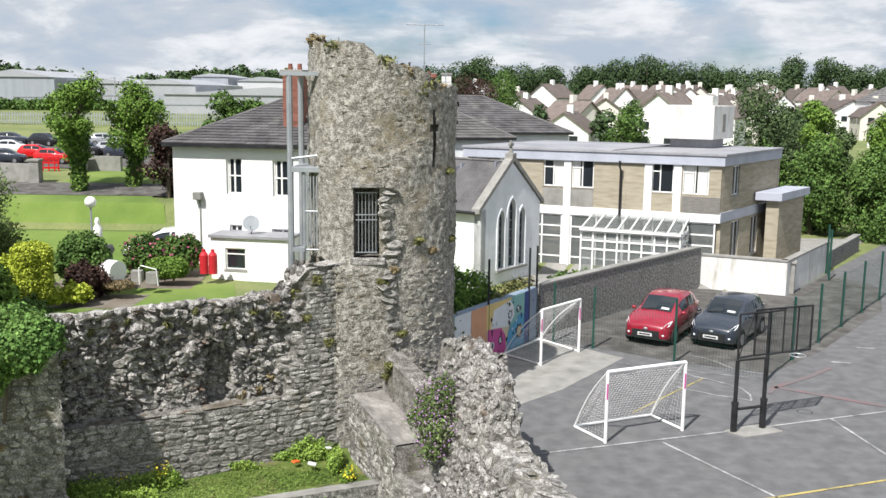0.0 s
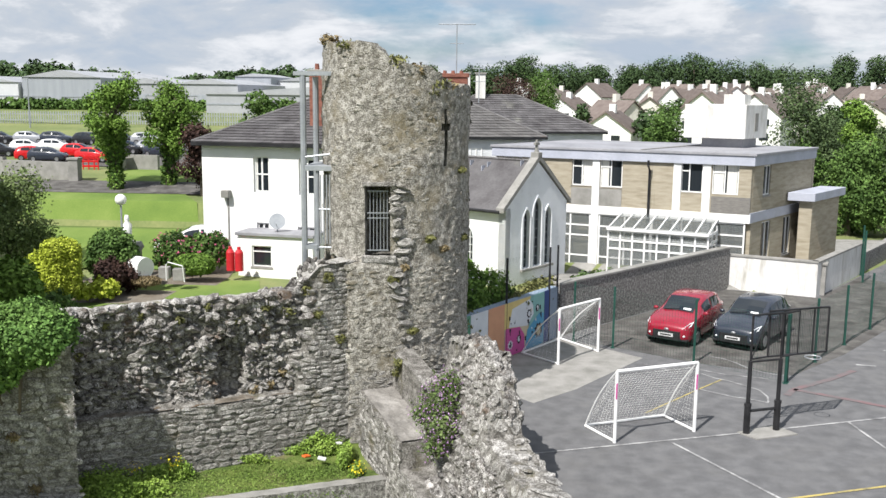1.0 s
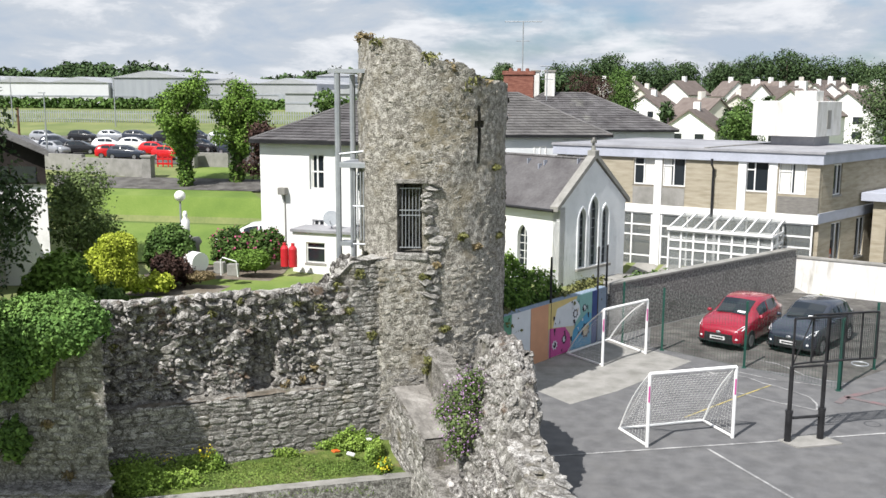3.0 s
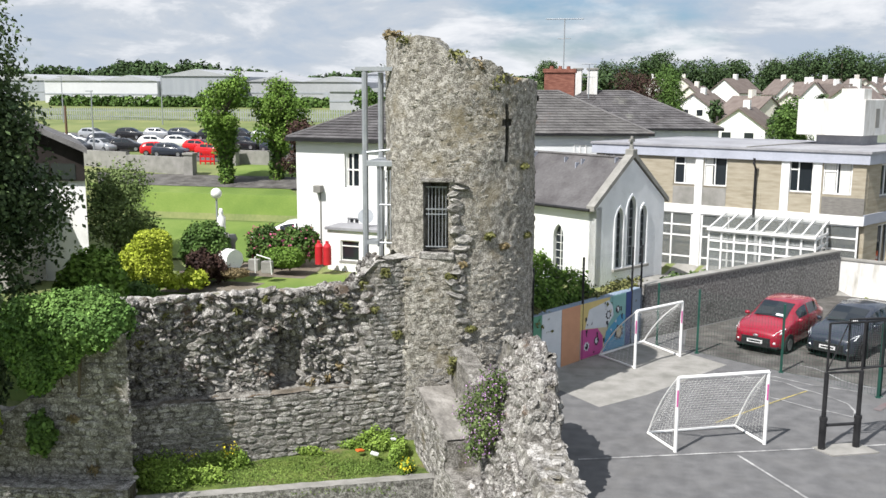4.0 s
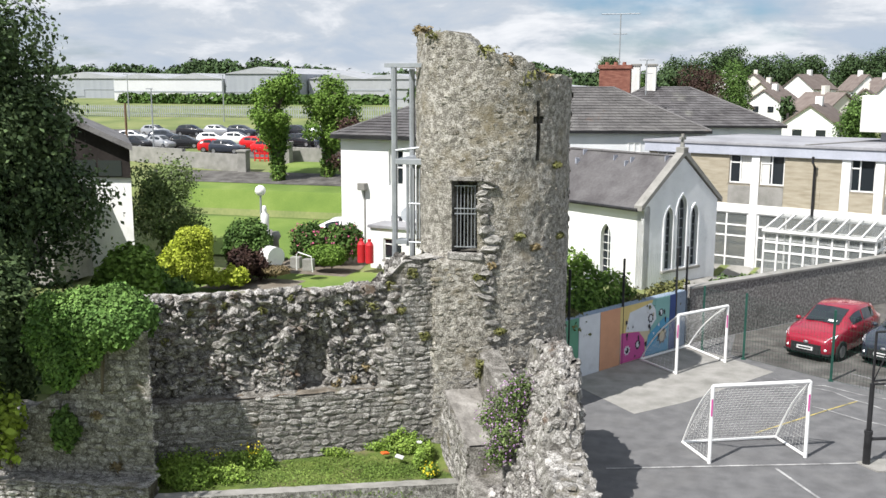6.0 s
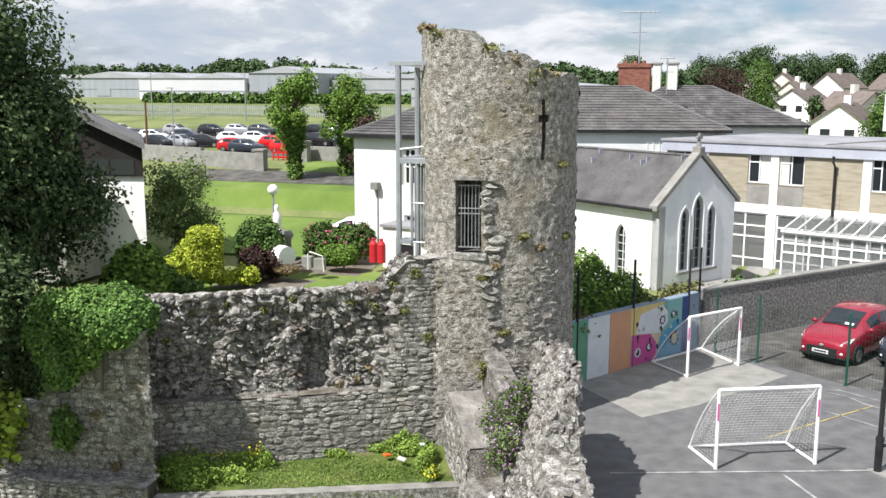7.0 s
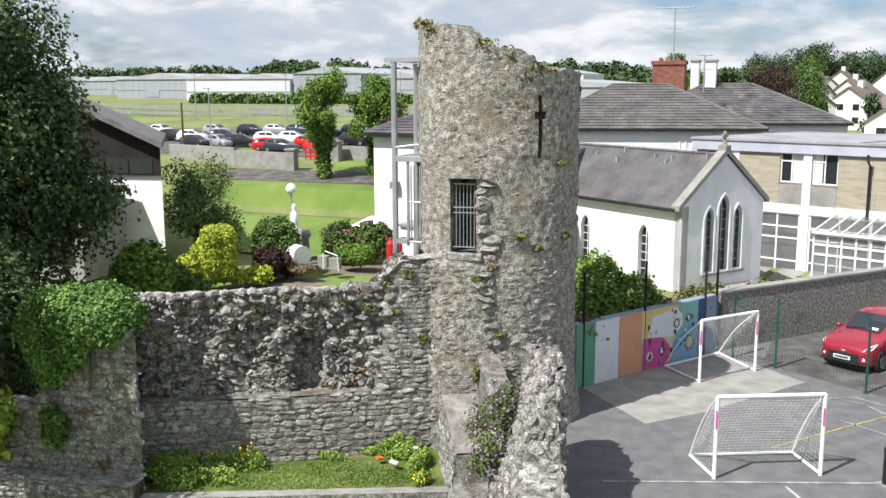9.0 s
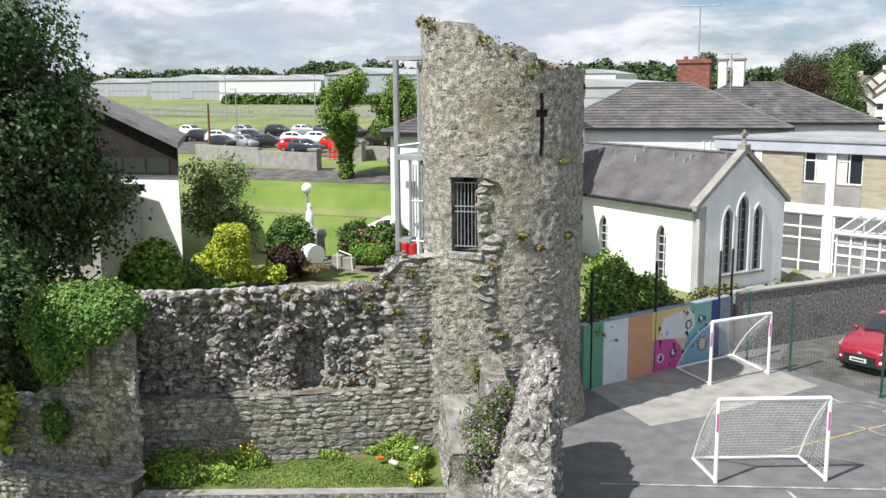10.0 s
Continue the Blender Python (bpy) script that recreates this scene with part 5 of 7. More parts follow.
# end wall, roof and annex are sheared askew to fit the camera's view
for owner in (block, plant, annex):
    for o in owner.children:
        if o.type == "MESH" and o is not ew:
            for v in o.data.vertices:
                v.co.x += 0.25 * max(0.0, v.co.y)
cone = thing("traffic_cone", "orange traffic cone with a white sleeve", "cone", Matrix.Translation((18.2, 49.2, 0.0)))
Shape().tube([(0, 0, 0.04), (0, 0, 0.75)], [0.2, 0.05], 12).object("cone_body", M["cone_orange"], cone)
Shape().tube([(0, 0, 0.35), (0, 0, 0.5)], [0.145, 0.11], 12).object("sleeve", M["plate"], cone)
Shape().box((-0.24, -0.24, 0), (0.24, 0.24, 0.05), 0.01).object("foot", M["cone_orange"], cone)

# ---- white house behind the tower ----
house = thing("white_house", "two-storey white rendered house with a hipped slate roof", "house", frame_at((-11.2, 39.9, 0), (0.985, -0.17)))
HL, HD, HE, HR = 5.6, 7.0, 6.52, 8.3
holes = [(2.3, 4.5, 0.68, 1.48), (4.28, 4.45, 0.7, 1.48), (2.4, 2.5, 0.55, 0.75), (4.2, 2.2, 0.9, 0.95)]
wall_panel("front_wall", house, 0, HL, 1.2, HE, 0, 0.35, holes, M["white_wall"])
Shape().box((0, 0.35, 1.2), (0.35, HD, HE)).object("side_wall", M["white_wall"], house)
Shape().box((HL - 0.35, 0.35, 1.2), (HL, HD, HE)).object("side_wall", M["white_wall"], house)
Shape().box((0.35, HD - 0.3, 1.2), (HL - 0.35, HD, HE)).object("rear_wall", M["white_wall"], house)
# Solid filler: the shade of the rooms is put into its colour.
Shape().box((0.4, 0.5, 1.3), (HL - 0.4, HD - 0.4, HE - 0.1)).object("dark_interior", M["dark"], house)
for i, (x, z, w, h) in enumerate(holes):
    window(house, x, z, w, h, 0.12, 0.07, (0.5,), ((0.5, 0, 1),), True, "glass", curtain_part=[(0.06, 0.24)] if i < 2 else None)
slate_slope(house, (-0.3, -0.3, HE), (HL + 0.3, -0.3, HE), (HL - 0.9, HD / 2, HR), (3.6, HD / 2, HR), M["slate_row"], 17)
slate_slope(house, (-0.3, HD + 0.3, HE), (-0.3, -0.3, HE), (3.6, HD / 2, HR), (3.6, HD / 2, HR), M["slate_row"], 17)
slate_slope(house, (HL + 0.3, -0.3, HE), (HL + 0.3, HD + 0.3, HE), (HL - 0.9, HD / 2, HR), (HL - 0.9, HD / 2, HR), M["slate_row"], 17)
slate_slope(house, (HL + 0.3, HD + 0.3, HE), (-0.3, HD + 0.3, HE), (3.6, HD / 2, HR), (HL - 0.9, HD / 2, HR), M["slate_row"], 17)
ridge_tiles(house, (-0.3, -0.3, HE + 0.03), (3.6, HD / 2, HR + 0.03), 0.06)
ridge_tiles(house, (3.6, HD / 2, HR + 0.03), (HL - 0.9, HD / 2, HR + 0.03), 0.06)
Shape().box((-0.3, -0.36, HE - 0.14), (HL + 0.3, -0.26, HE)).object("gutter", M["black_steel"], house)
ch = new("chimney")
ch.parent = house
Shape().box((4.35, 1.1, 7.0), (5.15, 1.9, 9.35), 0.02).object("chimney_stack", M["red_brick"], ch)
Shape().box((4.28, 1.03, 9.35), (5.22, 1.97, 9.5), 0.02).object("chimney_cap", M["concrete"], ch)
for x in (4.55, 4.95):
    Shape().tube([(x, 1.5, 9.5), (x, 1.5, 9.75)], [0.11, 0.09], 8).object("chimney_pot", M["red_brick"], ch)
dish = thing("satellite_dish", "grey satellite dish on the annex roof", "satellite dish", pose(-7.75, 38.6, 3.0))
Shape().tube([(0, 0, 0), (0, 0, 0.45)], 0.03, 6).object("mast", M["grey_steel"], dish)
Shape().tube([(0.02, -0.12, 0.45), (0, -0.05, 0.42), (0, 0.0, 0.4)], [0.33, 0.2, 0.04], 16).object("reflector", M["grey_steel"], dish)
Shape().tube([(0, -0.1, 0.2), (0.05, -0.5, 0.42)], 0.015, 5).object("feed_arm", M["grey_steel"], dish)
wl_box = thing("wall_lamp_box", "grey box lamp with a conduit on the white wall", "wall lamp", frame_at((-11.2, 39.9, 0), (0.985, -0.17)))
Shape().box((0.95, -0.3, 4.25), (1.3, 0.0, 4.55), 0.03).object("lamp_head", M["concrete"], wl_box)
Shape().tube([(1.15, -0.03, 4.25), (1.15, -0.03, 1.6)], 0.03, 6).object("conduit", M["concrete"], wl_box)
lean = thing("white_annex", "low white flat-roofed annex with one window", "annex", frame_at((-9.3, 38.25, 0), (0.985, -0.17)))
wall_panel("front_wall", lean, 0, 3.2, 0.6, 2.9, 0, 0.25, [(0.6, 1.65, 0.85, 0.85)], M["white_wall"])
window(lean, 0.6, 1.65, 0.85, 0.85, 0.08, 0.05, (), ((0.72, 0, 1),))
Shape().box((0, 0.25, 0.6), (0.25, 1.45, 2.9)).object("side_wall", M["white_wall"], lean)
Shape().box((2.95, 0.25, 0.6), (3.2, 1.45, 2.9)).object("side_wall", M["white_wall"], lean)
# Annex filled with near-black in place of interior shade.
Shape().box((0.3, 0.3, 0.7), (2.9, 1.4, 2.85)).object("dark_interior", M["dark"], lean)
Shape().box((-0.08, -0.1, 2.9), (3.28, 1.5, 3.02), 0.015).object("flat_roof", M["flat_roof"], lean)


# ---- wing and further roofs behind the chapel ----
def hip_house(name, label, origin, along, ln, dp, z0, ze, zr, wall, roof, rows=14, inset=None, category="house", group=""):
    t = thing(name, label, category, frame_at(origin, along), group)
    w = inset if inset is not None else dp / 2
    Shape().box((0, 0, z0), (ln, dp, ze)).object("wall", M[wall], t)
    o = 0.25
    q = [(-o, -o, ze), (ln + o, -o, ze), (ln + o, dp + o, ze), (-o, dp + o, ze)]
    r0, r1 = (w, dp / 2, zr), (ln - w, dp / 2, zr)
    slate_slope(t, q[0], q[1], r1, r0, M[roof], rows)
    slate_slope(t, q[1], q[2], r1, r1, M[roof], rows)
    slate_slope(t, q[3], q[0], r0, r0, M[roof], rows)
    slate_slope(t, q[2], q[3], r0, r1, M[roof], rows)
    for a, b in ((q[0], r0), (q[1], r1), (r0, r1)):
        Shape().tube([Vector(a) + Vector((0, 0, 0.03)), Vector(b) + Vector((0, 0, 0.03))], 0.07, 6).object("ridge", M["slate"], t)
    Shape().box((-o, -o - 0.08, ze - 0.12), (ln + o, -o, ze)).object("gutter", M["black_steel"], t)
    return t


wing = hip_house("house_wing", "long grey-rendered wing with a mossy hipped slate roof", (-8.19, 53.28, 0), (0.97, 0.243), 12.0, 8.0, 0.3, 6.15, 8.45, "chapel_gable", "slate_moss", 16, 4.5)
for x in (7.8, 9.4, 11.0):
    window(wing, x, 5.0, 0.7, 0.55, -0.02, 0.05, (0.5,), (), False)
hip_house("rear_house", "grey-rendered rear house with a hipped slate roof", (-4.84, 63.4, 0), (0.98, 0.2), 13.0, 9.0, 0.0, 6.1, 8.45, "chapel_gable", "slate_row", 16, 5.0)
chim = thing("brick_chimney", "red brick chimney stack carrying a television aerial", "chimney", Matrix.Translation((-1.9, 59.8, 0)))
Shape().box((-0.9, -0.4, 7.6), (0.9, 0.4, 9.65), 0.02).object("chimney_shaft", M["red_brick"], chim)
Shape().box((-0.98, -0.47, 9.55), (0.98, 0.47, 9.78), 0.02).object("cap", M["red_brick"], chim)
for i in range(3):
    Shape().tube([(-0.5 + 0.5 * i, 0, 9.78), (-0.5 + 0.5 * i, 0, 9.95)], [0.13, 0.1], 8).object("chimney_pot", M["red_brick"], chim)


for x, w in ((-1.45, 0.26), (-0.45, 0.34)):
    rc = thing("rendered_chimney", "pale rendered chimney stack on the rear roof", "chimney", Matrix.Translation((x, 68.8, 0)))
    Shape().box((-w, -0.4, 8.0), (w, 0.4, 9.9), 0.02).object("chimney_shaft", M["dirty_white"], rc)
    Shape().box((-w - 0.07, -0.47, 9.9), (w + 0.07, 0.47, 10.03), 0.02).object("cap", M["concrete"], rc)


def aerial(x, y, z, h, boom, label):
    t = thing("aerial", label, "aerial", Matrix.Translation((x, y, z)))
    Shape().tube([(0, 0, 0), (0, 0, h)], 0.04, 6).object("mast", M["grey_steel"], t)
    Shape().tube([(-boom / 2, 0, h), (boom / 2, 0.1, h)], 0.03, 5).object("boom", M["grey_steel"], t)
    for i in range(9):
        u = -boom / 2 + boom * i / 8
        Shape().tube([(u, -0.22, h), (u, 0.25, h)], 0.012, 4).object("element", M["grey_steel"], t)
    Shape().tube([(-0.4, 0, h * 0.62), (0.4, 0, h * 0.62)], 0.022, 4).object("element", M["grey_steel"], t)
    return t


aerial(-1.7, 59.8, 9.7, 3.0, 2.2, "tall television aerial on a chimney")
aerial(-0.45, 64.5, 8.0, 2.2, 0.9, "small television aerial on a roof")
# steel stair frame between tower and house
stair = thing("steel_stair_tower", "grey galvanised steel stair frame with a railed landing", "stair", Matrix.Translation((-3.28, 25.2, 0)))
for x, y, z in ((-0.55, 0.2, 9.02), (-0.46, 1.4, 9.0)):
    Shape().tube([(x, y, 3.0), (x, y, z)], 0.08, 8).object("post", M["grey_steel"], stair)
Shape().box((-0.5, 0.12, 6.6), (0.3, 1.6, 6.74), 0.01).object("landing", M["grey_steel"], stair)
Shape().box((-0.78, 0.12, 9.02), (0.3, 0.28, 9.12)).object("top_beam", M["grey_steel"], stair)
Shape().box((-0.55, 0.28, 9.02), (-0.4, 1.5, 9.12)).object("top_beam", M["grey_steel"], stair)
Shape().tube([(-0.5, 0.16, 6.95), (0.3, 0.16, 7.05)], 0.03, 6).object("handrail", M["grey_steel"], stair)
Shape().box((-0.5, 0.14, 4.55), (-0.2, 0.5, 4.66)).object("step", M["grey_steel"], stair)
Shape().tube([(-0.2, 0.2, 4.5), (-0.2, 0.2, 6.6)], 0.04, 6).object("post", M["grey_steel"], stair)
for i in range(6):
    Shape().tube([(-0.12 + 0.08 * i, 0.2, 4.7), (-0.12 + 0.08 * i, 0.2, 6.5)], 0.02, 5).object("baluster", M["grey_steel"], stair)
for z in (4.6, 5.6):
    Shape().tube([(-0.2, 0.2, z), (0.3, 0.2, z)], 0.025, 6).object("handrail", M["grey_steel"], stair)


# ---- court things ----
def net_sheet(p00, p10, p11, p01, nu, nv, sag, r=0.0022):
    s = Shape()
    p00, p10, p11, p01 = map(Vector, (p00, p10, p11, p01))

    def at(a, b):
        p = p00.lerp(p10, a).lerp(p01.lerp(p11, a), b)
        return p + Vector(sag) * (math.sin(math.pi * a) * math.sin(math.pi * b))
    for i in range(nu + 1):
        s.tube([at(i / nu, j / 6) for j in range(7)], r, 3, False)
    for j in range(nv + 1):
        s.tube([at(i / 8, j / nv) for i in range(9)], r, 3, False)
    return s


def goal(label, a, b, back_a, back_b, h):
    t = thing("goal", label, "goal", Matrix.Translation((a[0], a[1], 0)))
    L = lambda p, z: Vector((p[0] - a[0], p[1] - a[1], z))
    A, B, C, D = L(a, 0), L(b, 0), L(back_a, 0), L(back_b, 0)
    r = 0.045
    up = Vector((0, 0, h))
    Shape().tube([A, A + up], r, 10).object("post", M["goal_white"], t)
    Shape().tube([B, B + up], r, 10).object("post", M["goal_white"], t)
    Shape().tube([A + up, B + up], r, 10).object("crossbar", M["goal_white"], t)
    k = Vector((0, 0, 0.035))
    for p, q in ((A, C), (B, D), (C, D)):
        Shape().tube([p + k, q + k], 0.035, 8).object("base_bar", M["goal_white"], t)
    for p, q in ((A, C), (B, D)):
        arc = [(p + up).lerp(q + k, s) + Vector((0, 0, 0.1 * math.sin(math.pi * s))) + (q - p) * 0.05 * math.sin(math.pi * s) for s in [i / 8 for i in range(9)]]
        Shape().tube(arc, 0.022, 8).object("stay", M["goal_white"], t)
        Shape().box((p.x - 0.02, p.y - r - 0.004, h * 0.62), (p.x + 0.02, p.y - r + 0.01, h * 0.84)).object("label_strip", M["mural_pink"], t)
    sag = (C - A) * 0.1 + Vector((0, 0, 0.0))
    net_sheet(A + up, B + up, D + k, C + k, 22, 22, sag).object("net", M["net"], t)
    for p, q in ((A, C), (B, D)):
        net_sheet(p + up, p + up * 0.98 + (q - p) * 0.06, q + k, p + k, 9, 18, (q - p) * 0.06).object("side_net", M["net"], t)
    return t


goal("white tubular football goal with a white net on the court", (4.24, 24.1), (6.4, 25.1), (3.6, 25.2), (5.8, 26.2), 1.85)
goal("white tubular football goal standing against the mural wall", (3.2, 30.95), (4.63, 32.65), (2.05, 32.15), (3.45, 34.2), 1.83)

hoop = thing("basketball_stand", "black steel basketball stand with a mesh backboard on two posts", "basketball stand", Matrix.Translation((7.71, 25.03, 0)))
P1, P2 = Vector((0, 0, 0)), Vector((0.85, 0.34, 0))
for p in (P1, P2):
    post = Shape().tube([p, p + Vector((0, 0, 1.95))], 0.055, 12).object("post", M["black_steel"], hoop)
    Shape().tube([p + Vector((0, 0, 0)), p + Vector((0, 0, 0.75))], 0.085, 12).object("pad", M["black_steel"], hoop, "thick black post sleeve")
    Shape().tube([p + Vector((0, 0, 0.75)), p + Vector((0, 0, 0.83))], 0.095, 12).object("collar", M["black_steel"], hoop)
Shape().tube([P1 + Vector((0, 0, 0.62)), P2 + Vector((0, 0, 0.62))], 0.04, 8).object("cross_bar", M["black_steel"], hoop)
B1, B2 = Vector((0.5, 0.3, 0)), Vector((2.2, 0.99, 0))
z0, z1 = 2.0, 3.2
for p, q in ((B1 + Vector((0, 0, z0)), B2 + Vector((0, 0, z0))), (B1 + Vector((0, 0, z1)), B2 + Vector((0, 0, z1))), (B1 + Vector((0, 0, z0)), B1 + Vector((0, 0, z1))), (B2 + Vector((0, 0, z0)), B2 + Vector((0, 0, z1)))):
    Shape().tube([p, q], 0.028, 6).object("board_frame", M["black_steel"], hoop)
for f in (0.25, 0.5, 0.75):
    p = B1.lerp(B2, f)
    Shape().tube([p + Vector((0, 0, z0)), p + Vector((0, 0, z1))], 0.02, 6).object("board_bar", M["black_steel"], hoop)
net_sheet(B1 + Vector((0, 0, z0)), B2 + Vector((0, 0, z0)), B2 + Vector((0, 0, z1)), B1 + Vector((0, 0, z1)), 34, 24, (0, 0, 0), 0.005).object("board_mesh", M["black_steel"], hoop)
for p, q in ((P1, B1), (P2, B1.lerp(B2, 0.5))):
    for z in (z0, z1 - 0.05):
        Shape().tube([p + Vector((0, 0, min(z, 1.93) if z < 2 else z)), q + Vector((0, 0, z))], 0.024, 6).object("arm", M["black_steel"], hoop)
    Shape().tube([p + Vector((0, 0, 1.9)), p + Vector((0, 0, z1 - 0.05))], 0.03, 6).object("upright", M["black_steel"], hoop)
Shape().tube([P1 + Vector((0, 0, 1.95)), B1 + Vector((0, 0, z1))], 0.016, 5).object("brace", M["black_steel"], hoop)
Shape().tube([P2 + Vector((0, 0, z1 - 0.05)), P1 + Vector((0, 0, z1 - 0.05))], 0.026, 6).object("arm", M["black_steel"], hoop)
Shape().tube([P2 + Vector((0, 0, 1.93)), P1 + Vector((0, 0, 1.93))], 0.026, 6).object("arm", M["black_steel"], hoop)
hc = B1.lerp(B2, 0.62) + Vector((0.13, -0.3, 1.98))
Shape().tube([hc + Vector((0.2 * math.cos(i * 0.45), 0.2 * math.sin(i * 0.45), 0)) for i in range(15)], 0.014, 6).object("rim", M["grey_steel"], hoop)
Shape().prism([(7.5 - 7.71, 25.1 - 25.03), (7.9 - 7.71, 24.62 - 25.03), (9.05 - 7.71, 25.1 - 25.03), (8.6 - 7.71, 25.75 - 25.03)], 0.0, 0.03).object("pad_slab", M["concrete"], hoop, "pale concrete footing")


# mesh fences
def fence(name, pts, h, label, post_mat="green_steel", mesh_from=0.05, step=0.1, inter=()):
    t = thing(name, label, "fence", Matrix.Identity(4))
    for a, b in zip(pts, pts[1:]):
        a, b = Vector((*a, 0)), Vector((*b, 0))
        ln = (b - a).length
        s = Shape()
        n = int(ln / step)
        for i in range(n + 1):
            p = a.lerp(b, i / n)
            s.tube([p + Vector((0, 0, mesh_from)), p + Vector((0, 0, h - 0.05))], 0.0028, 3, False)
        for j in range(int((h - mesh_from) / 0.2) + 1):
            z = Vector((0, 0, mesh_from + j * 0.2))
            s.tube([a + z, b + z], 0.0028, 3, False)
        s.object("mesh_panel", M["mesh_wire"], t)
    for p in list(pts) + list(inter):
        Shape().box((p[0] - 0.035, p[1] - 0.035, 0), (p[0] + 0.035, p[1] + 0.035, h + 0.05), 0.005).object("post", M[post_mat], t)
        Shape().box((p[0] - 0.07, p[1] - 0.07, 0), (p[0] + 0.07, p[1] + 0.07, 0.02)).object("foot_plate", M[post_mat], t)
    return t


fence("mesh_fence", [(3.9, 33.95), (5.19, 33.2), (7.62, 31.55), (9.99, 29.6)], 2.1, "green welded-mesh fence between court and parked cars")
fence("mesh_fence", [(10.07, 29.74), (11.65, 32.1), (13.4, 34.45), (15.18, 36.9), (17.0, 39.4), (18.8, 41.9), (20.6, 44.4), (22.4, 46.9)], 2.1, "green welded-mesh fence along the court edge")
fence("mesh_gate", [(18.9, 48.2), (18.3, 46.3)], 2.4, "tall green mesh gate by the white wall")
ff = thing("ball_stop_fence", "dark green posts and thin mesh above the mural wall", "fence", Matrix.Identity(4))
for k, (x, y) in enumerate(((0.15, 29.35), (1.5, 31.55), (3.0, 33.95), (3.3, 34.45))):
    Shape().box((x - 0.035, y - 0.035, 0.0), (x + 0.035, y + 0.035, 3.35), 0.004).object("post", M["black_steel"], ff)
s = Shape()
for a, b in zip(((0.15, 29.35), (1.5, 31.55)), ((1.5, 31.55), (3.0, 33.95))):
    a, b = Vector((*a, 0)), Vector((*b, 0))
    for i in range(30):
        p = a.lerp(b, i / 30)
        s.tube([p + Vector((0, 0, 1.85)), p + Vector((0, 0, 3.3))], 0.002, 3, False)
s.object("mesh_panel", M["mesh_wire"], ff)


# ---- cars ----
def car(label, m, paint, detail=True, group="", scale=1.0):
    """Small hatchback, 3.95 long at full scale, nose towards -y."""
    t = thing("car", label, "car", m @ Matrix.Scale(scale, 4), group)
    # stations along the length: y, underside, waist height, roof height, half width, roof half width
    st_ = [(-1.97, 0.36, 0.6, 0.62, 0.5, 0.4), (-1.9, 0.24, 0.72, 0.75, 0.7, 0.5), (-1.7, 0.2, 0.82, 0.85, 0.79, 0.55), (-1.3, 0.2, 0.92, 0.96, 0.835, 0.6), (-0.98, 0.2, 0.97, 1.02, 0.845, 0.62), (-0.5, 0.2, 0.98, 1.28, 0.85, 0.6), (-0.12, 0.2, 0.99, 1.45, 0.85, 0.6), (0.35, 0.2, 1.0, 1.51, 0.85, 0.61), (1.0, 0.2, 1.02, 1.49, 0.85, 0.6), (1.5, 0.2, 1.04, 1.41, 0.84, 0.58), (1.8, 0.22, 1.02, 1.15, 0.8, 0.58), (1.93, 0.28, 0.92, 0.95, 0.74, 0.55), (1.97, 0.4, 0.7, 0.72, 0.62, 0.5)]

    def half(q):
        y, zb, zw, zr, w, wr = q
        return [(w * 0.93, zb), (w * 0.985, zb + 0.1), (w, (zb + zw) * 0.5), (w * 0.985, zw - 0.06), (w * 0.955, zw), (wr * 1.04 if zr > zw + 0.1 else w * 0.86, max(zr - 0.06, zw + 0.01)), (wr * 0.9, zr), (0.0, zr + (0.02 if zr > 1.1 else 0.03))]
    s = Shape()
    rings = []
    for q in st_:
        h = half(q)
        rings.append([(x, q[0], z) for x, z in h] + [(-x, q[0], z) for x, z in reversed(h[:-1])])
    n = len(rings[0])
    s.add([p for r in rings for p in r], [(i * n + k, i * n + (k + 1) % n, (i + 1) * n + (k + 1) % n, (i + 1) * n + k) for i in range(len(rings) - 1) for k in range(n)] + [tuple(reversed(range(n))), tuple((len(rings) - 1) * n + k for k in range(n))])
    bm = bmesh.new()
    vs = [bm.verts.new(p) for p in s.v]
    for fc in s.f:
        bm.faces.new([vs[k] for k in fc])
    bmesh.ops.recalc_face_normals(bm, faces=bm.faces[:])
    me = bpy.data.meshes.new("body")
    bm.to_mesh(me)
    bm.free()
    me.materials.append(paint)
    me.polygons.foreach_set("use_smooth", [True] * len(me.polygons))
    body = new("body", me)
    body.parent = t

    def skin(y, k, f, sx=1, out=0.014):
        """A point on the shell at station y, between outline points k and k + 1."""
        qs = [float(np.interp(y, [a[0] for a in st_], [a[c] for a in st_])) for c in range(6)]
        h = half(qs)
        x, z = h[k][0] * (1 - f) + h[k + 1][0] * f, h[k][1] * (1 - f) + h[k + 1][1] * f
        d = Vector((h[k + 1][1] - h[k][1], 0, h[k][0] - h[k + 1][0]))
        d = d.normalized() * out if d.length > 1e-6 else Vector((0, 0, out))
        return (sx * (x + d.x), y, z + d.z)

    def pane(name, ys, k0, f0, k1, f1, sx):
        lo, hi = [skin(y, k0, f0, sx) for y in ys], [skin(y, k1, f1, sx) for y in ys]
        m = len(ys)
        Shape().add(lo + hi, [((i, i + 1, m + i + 1, m + i) if sx > 0 else (m + i, m + i + 1, i + 1, i)) for i in range(m - 1)]).object(name, M["glass"], t)
    ys = [-0.93, -0.7, -0.5, -0.3, -0.16]
    ws = [[skin(y, 6, f, sx, 0.018) for f, sx in ((0.0, -1), (0.5, -1), (1.0, 1), (0.5, 1), (0.0, 1))] for y in ys]
    Shape().add([p for r in ws for p in r], [(i * 5 + k, i * 5 + k + 1, i * 5 + k + 6, i * 5 + k + 5) for i in range(4) for k in range(4)]).object("windscreen", M["glass"], t)
    ys = [1.53, 1.66, 1.8]
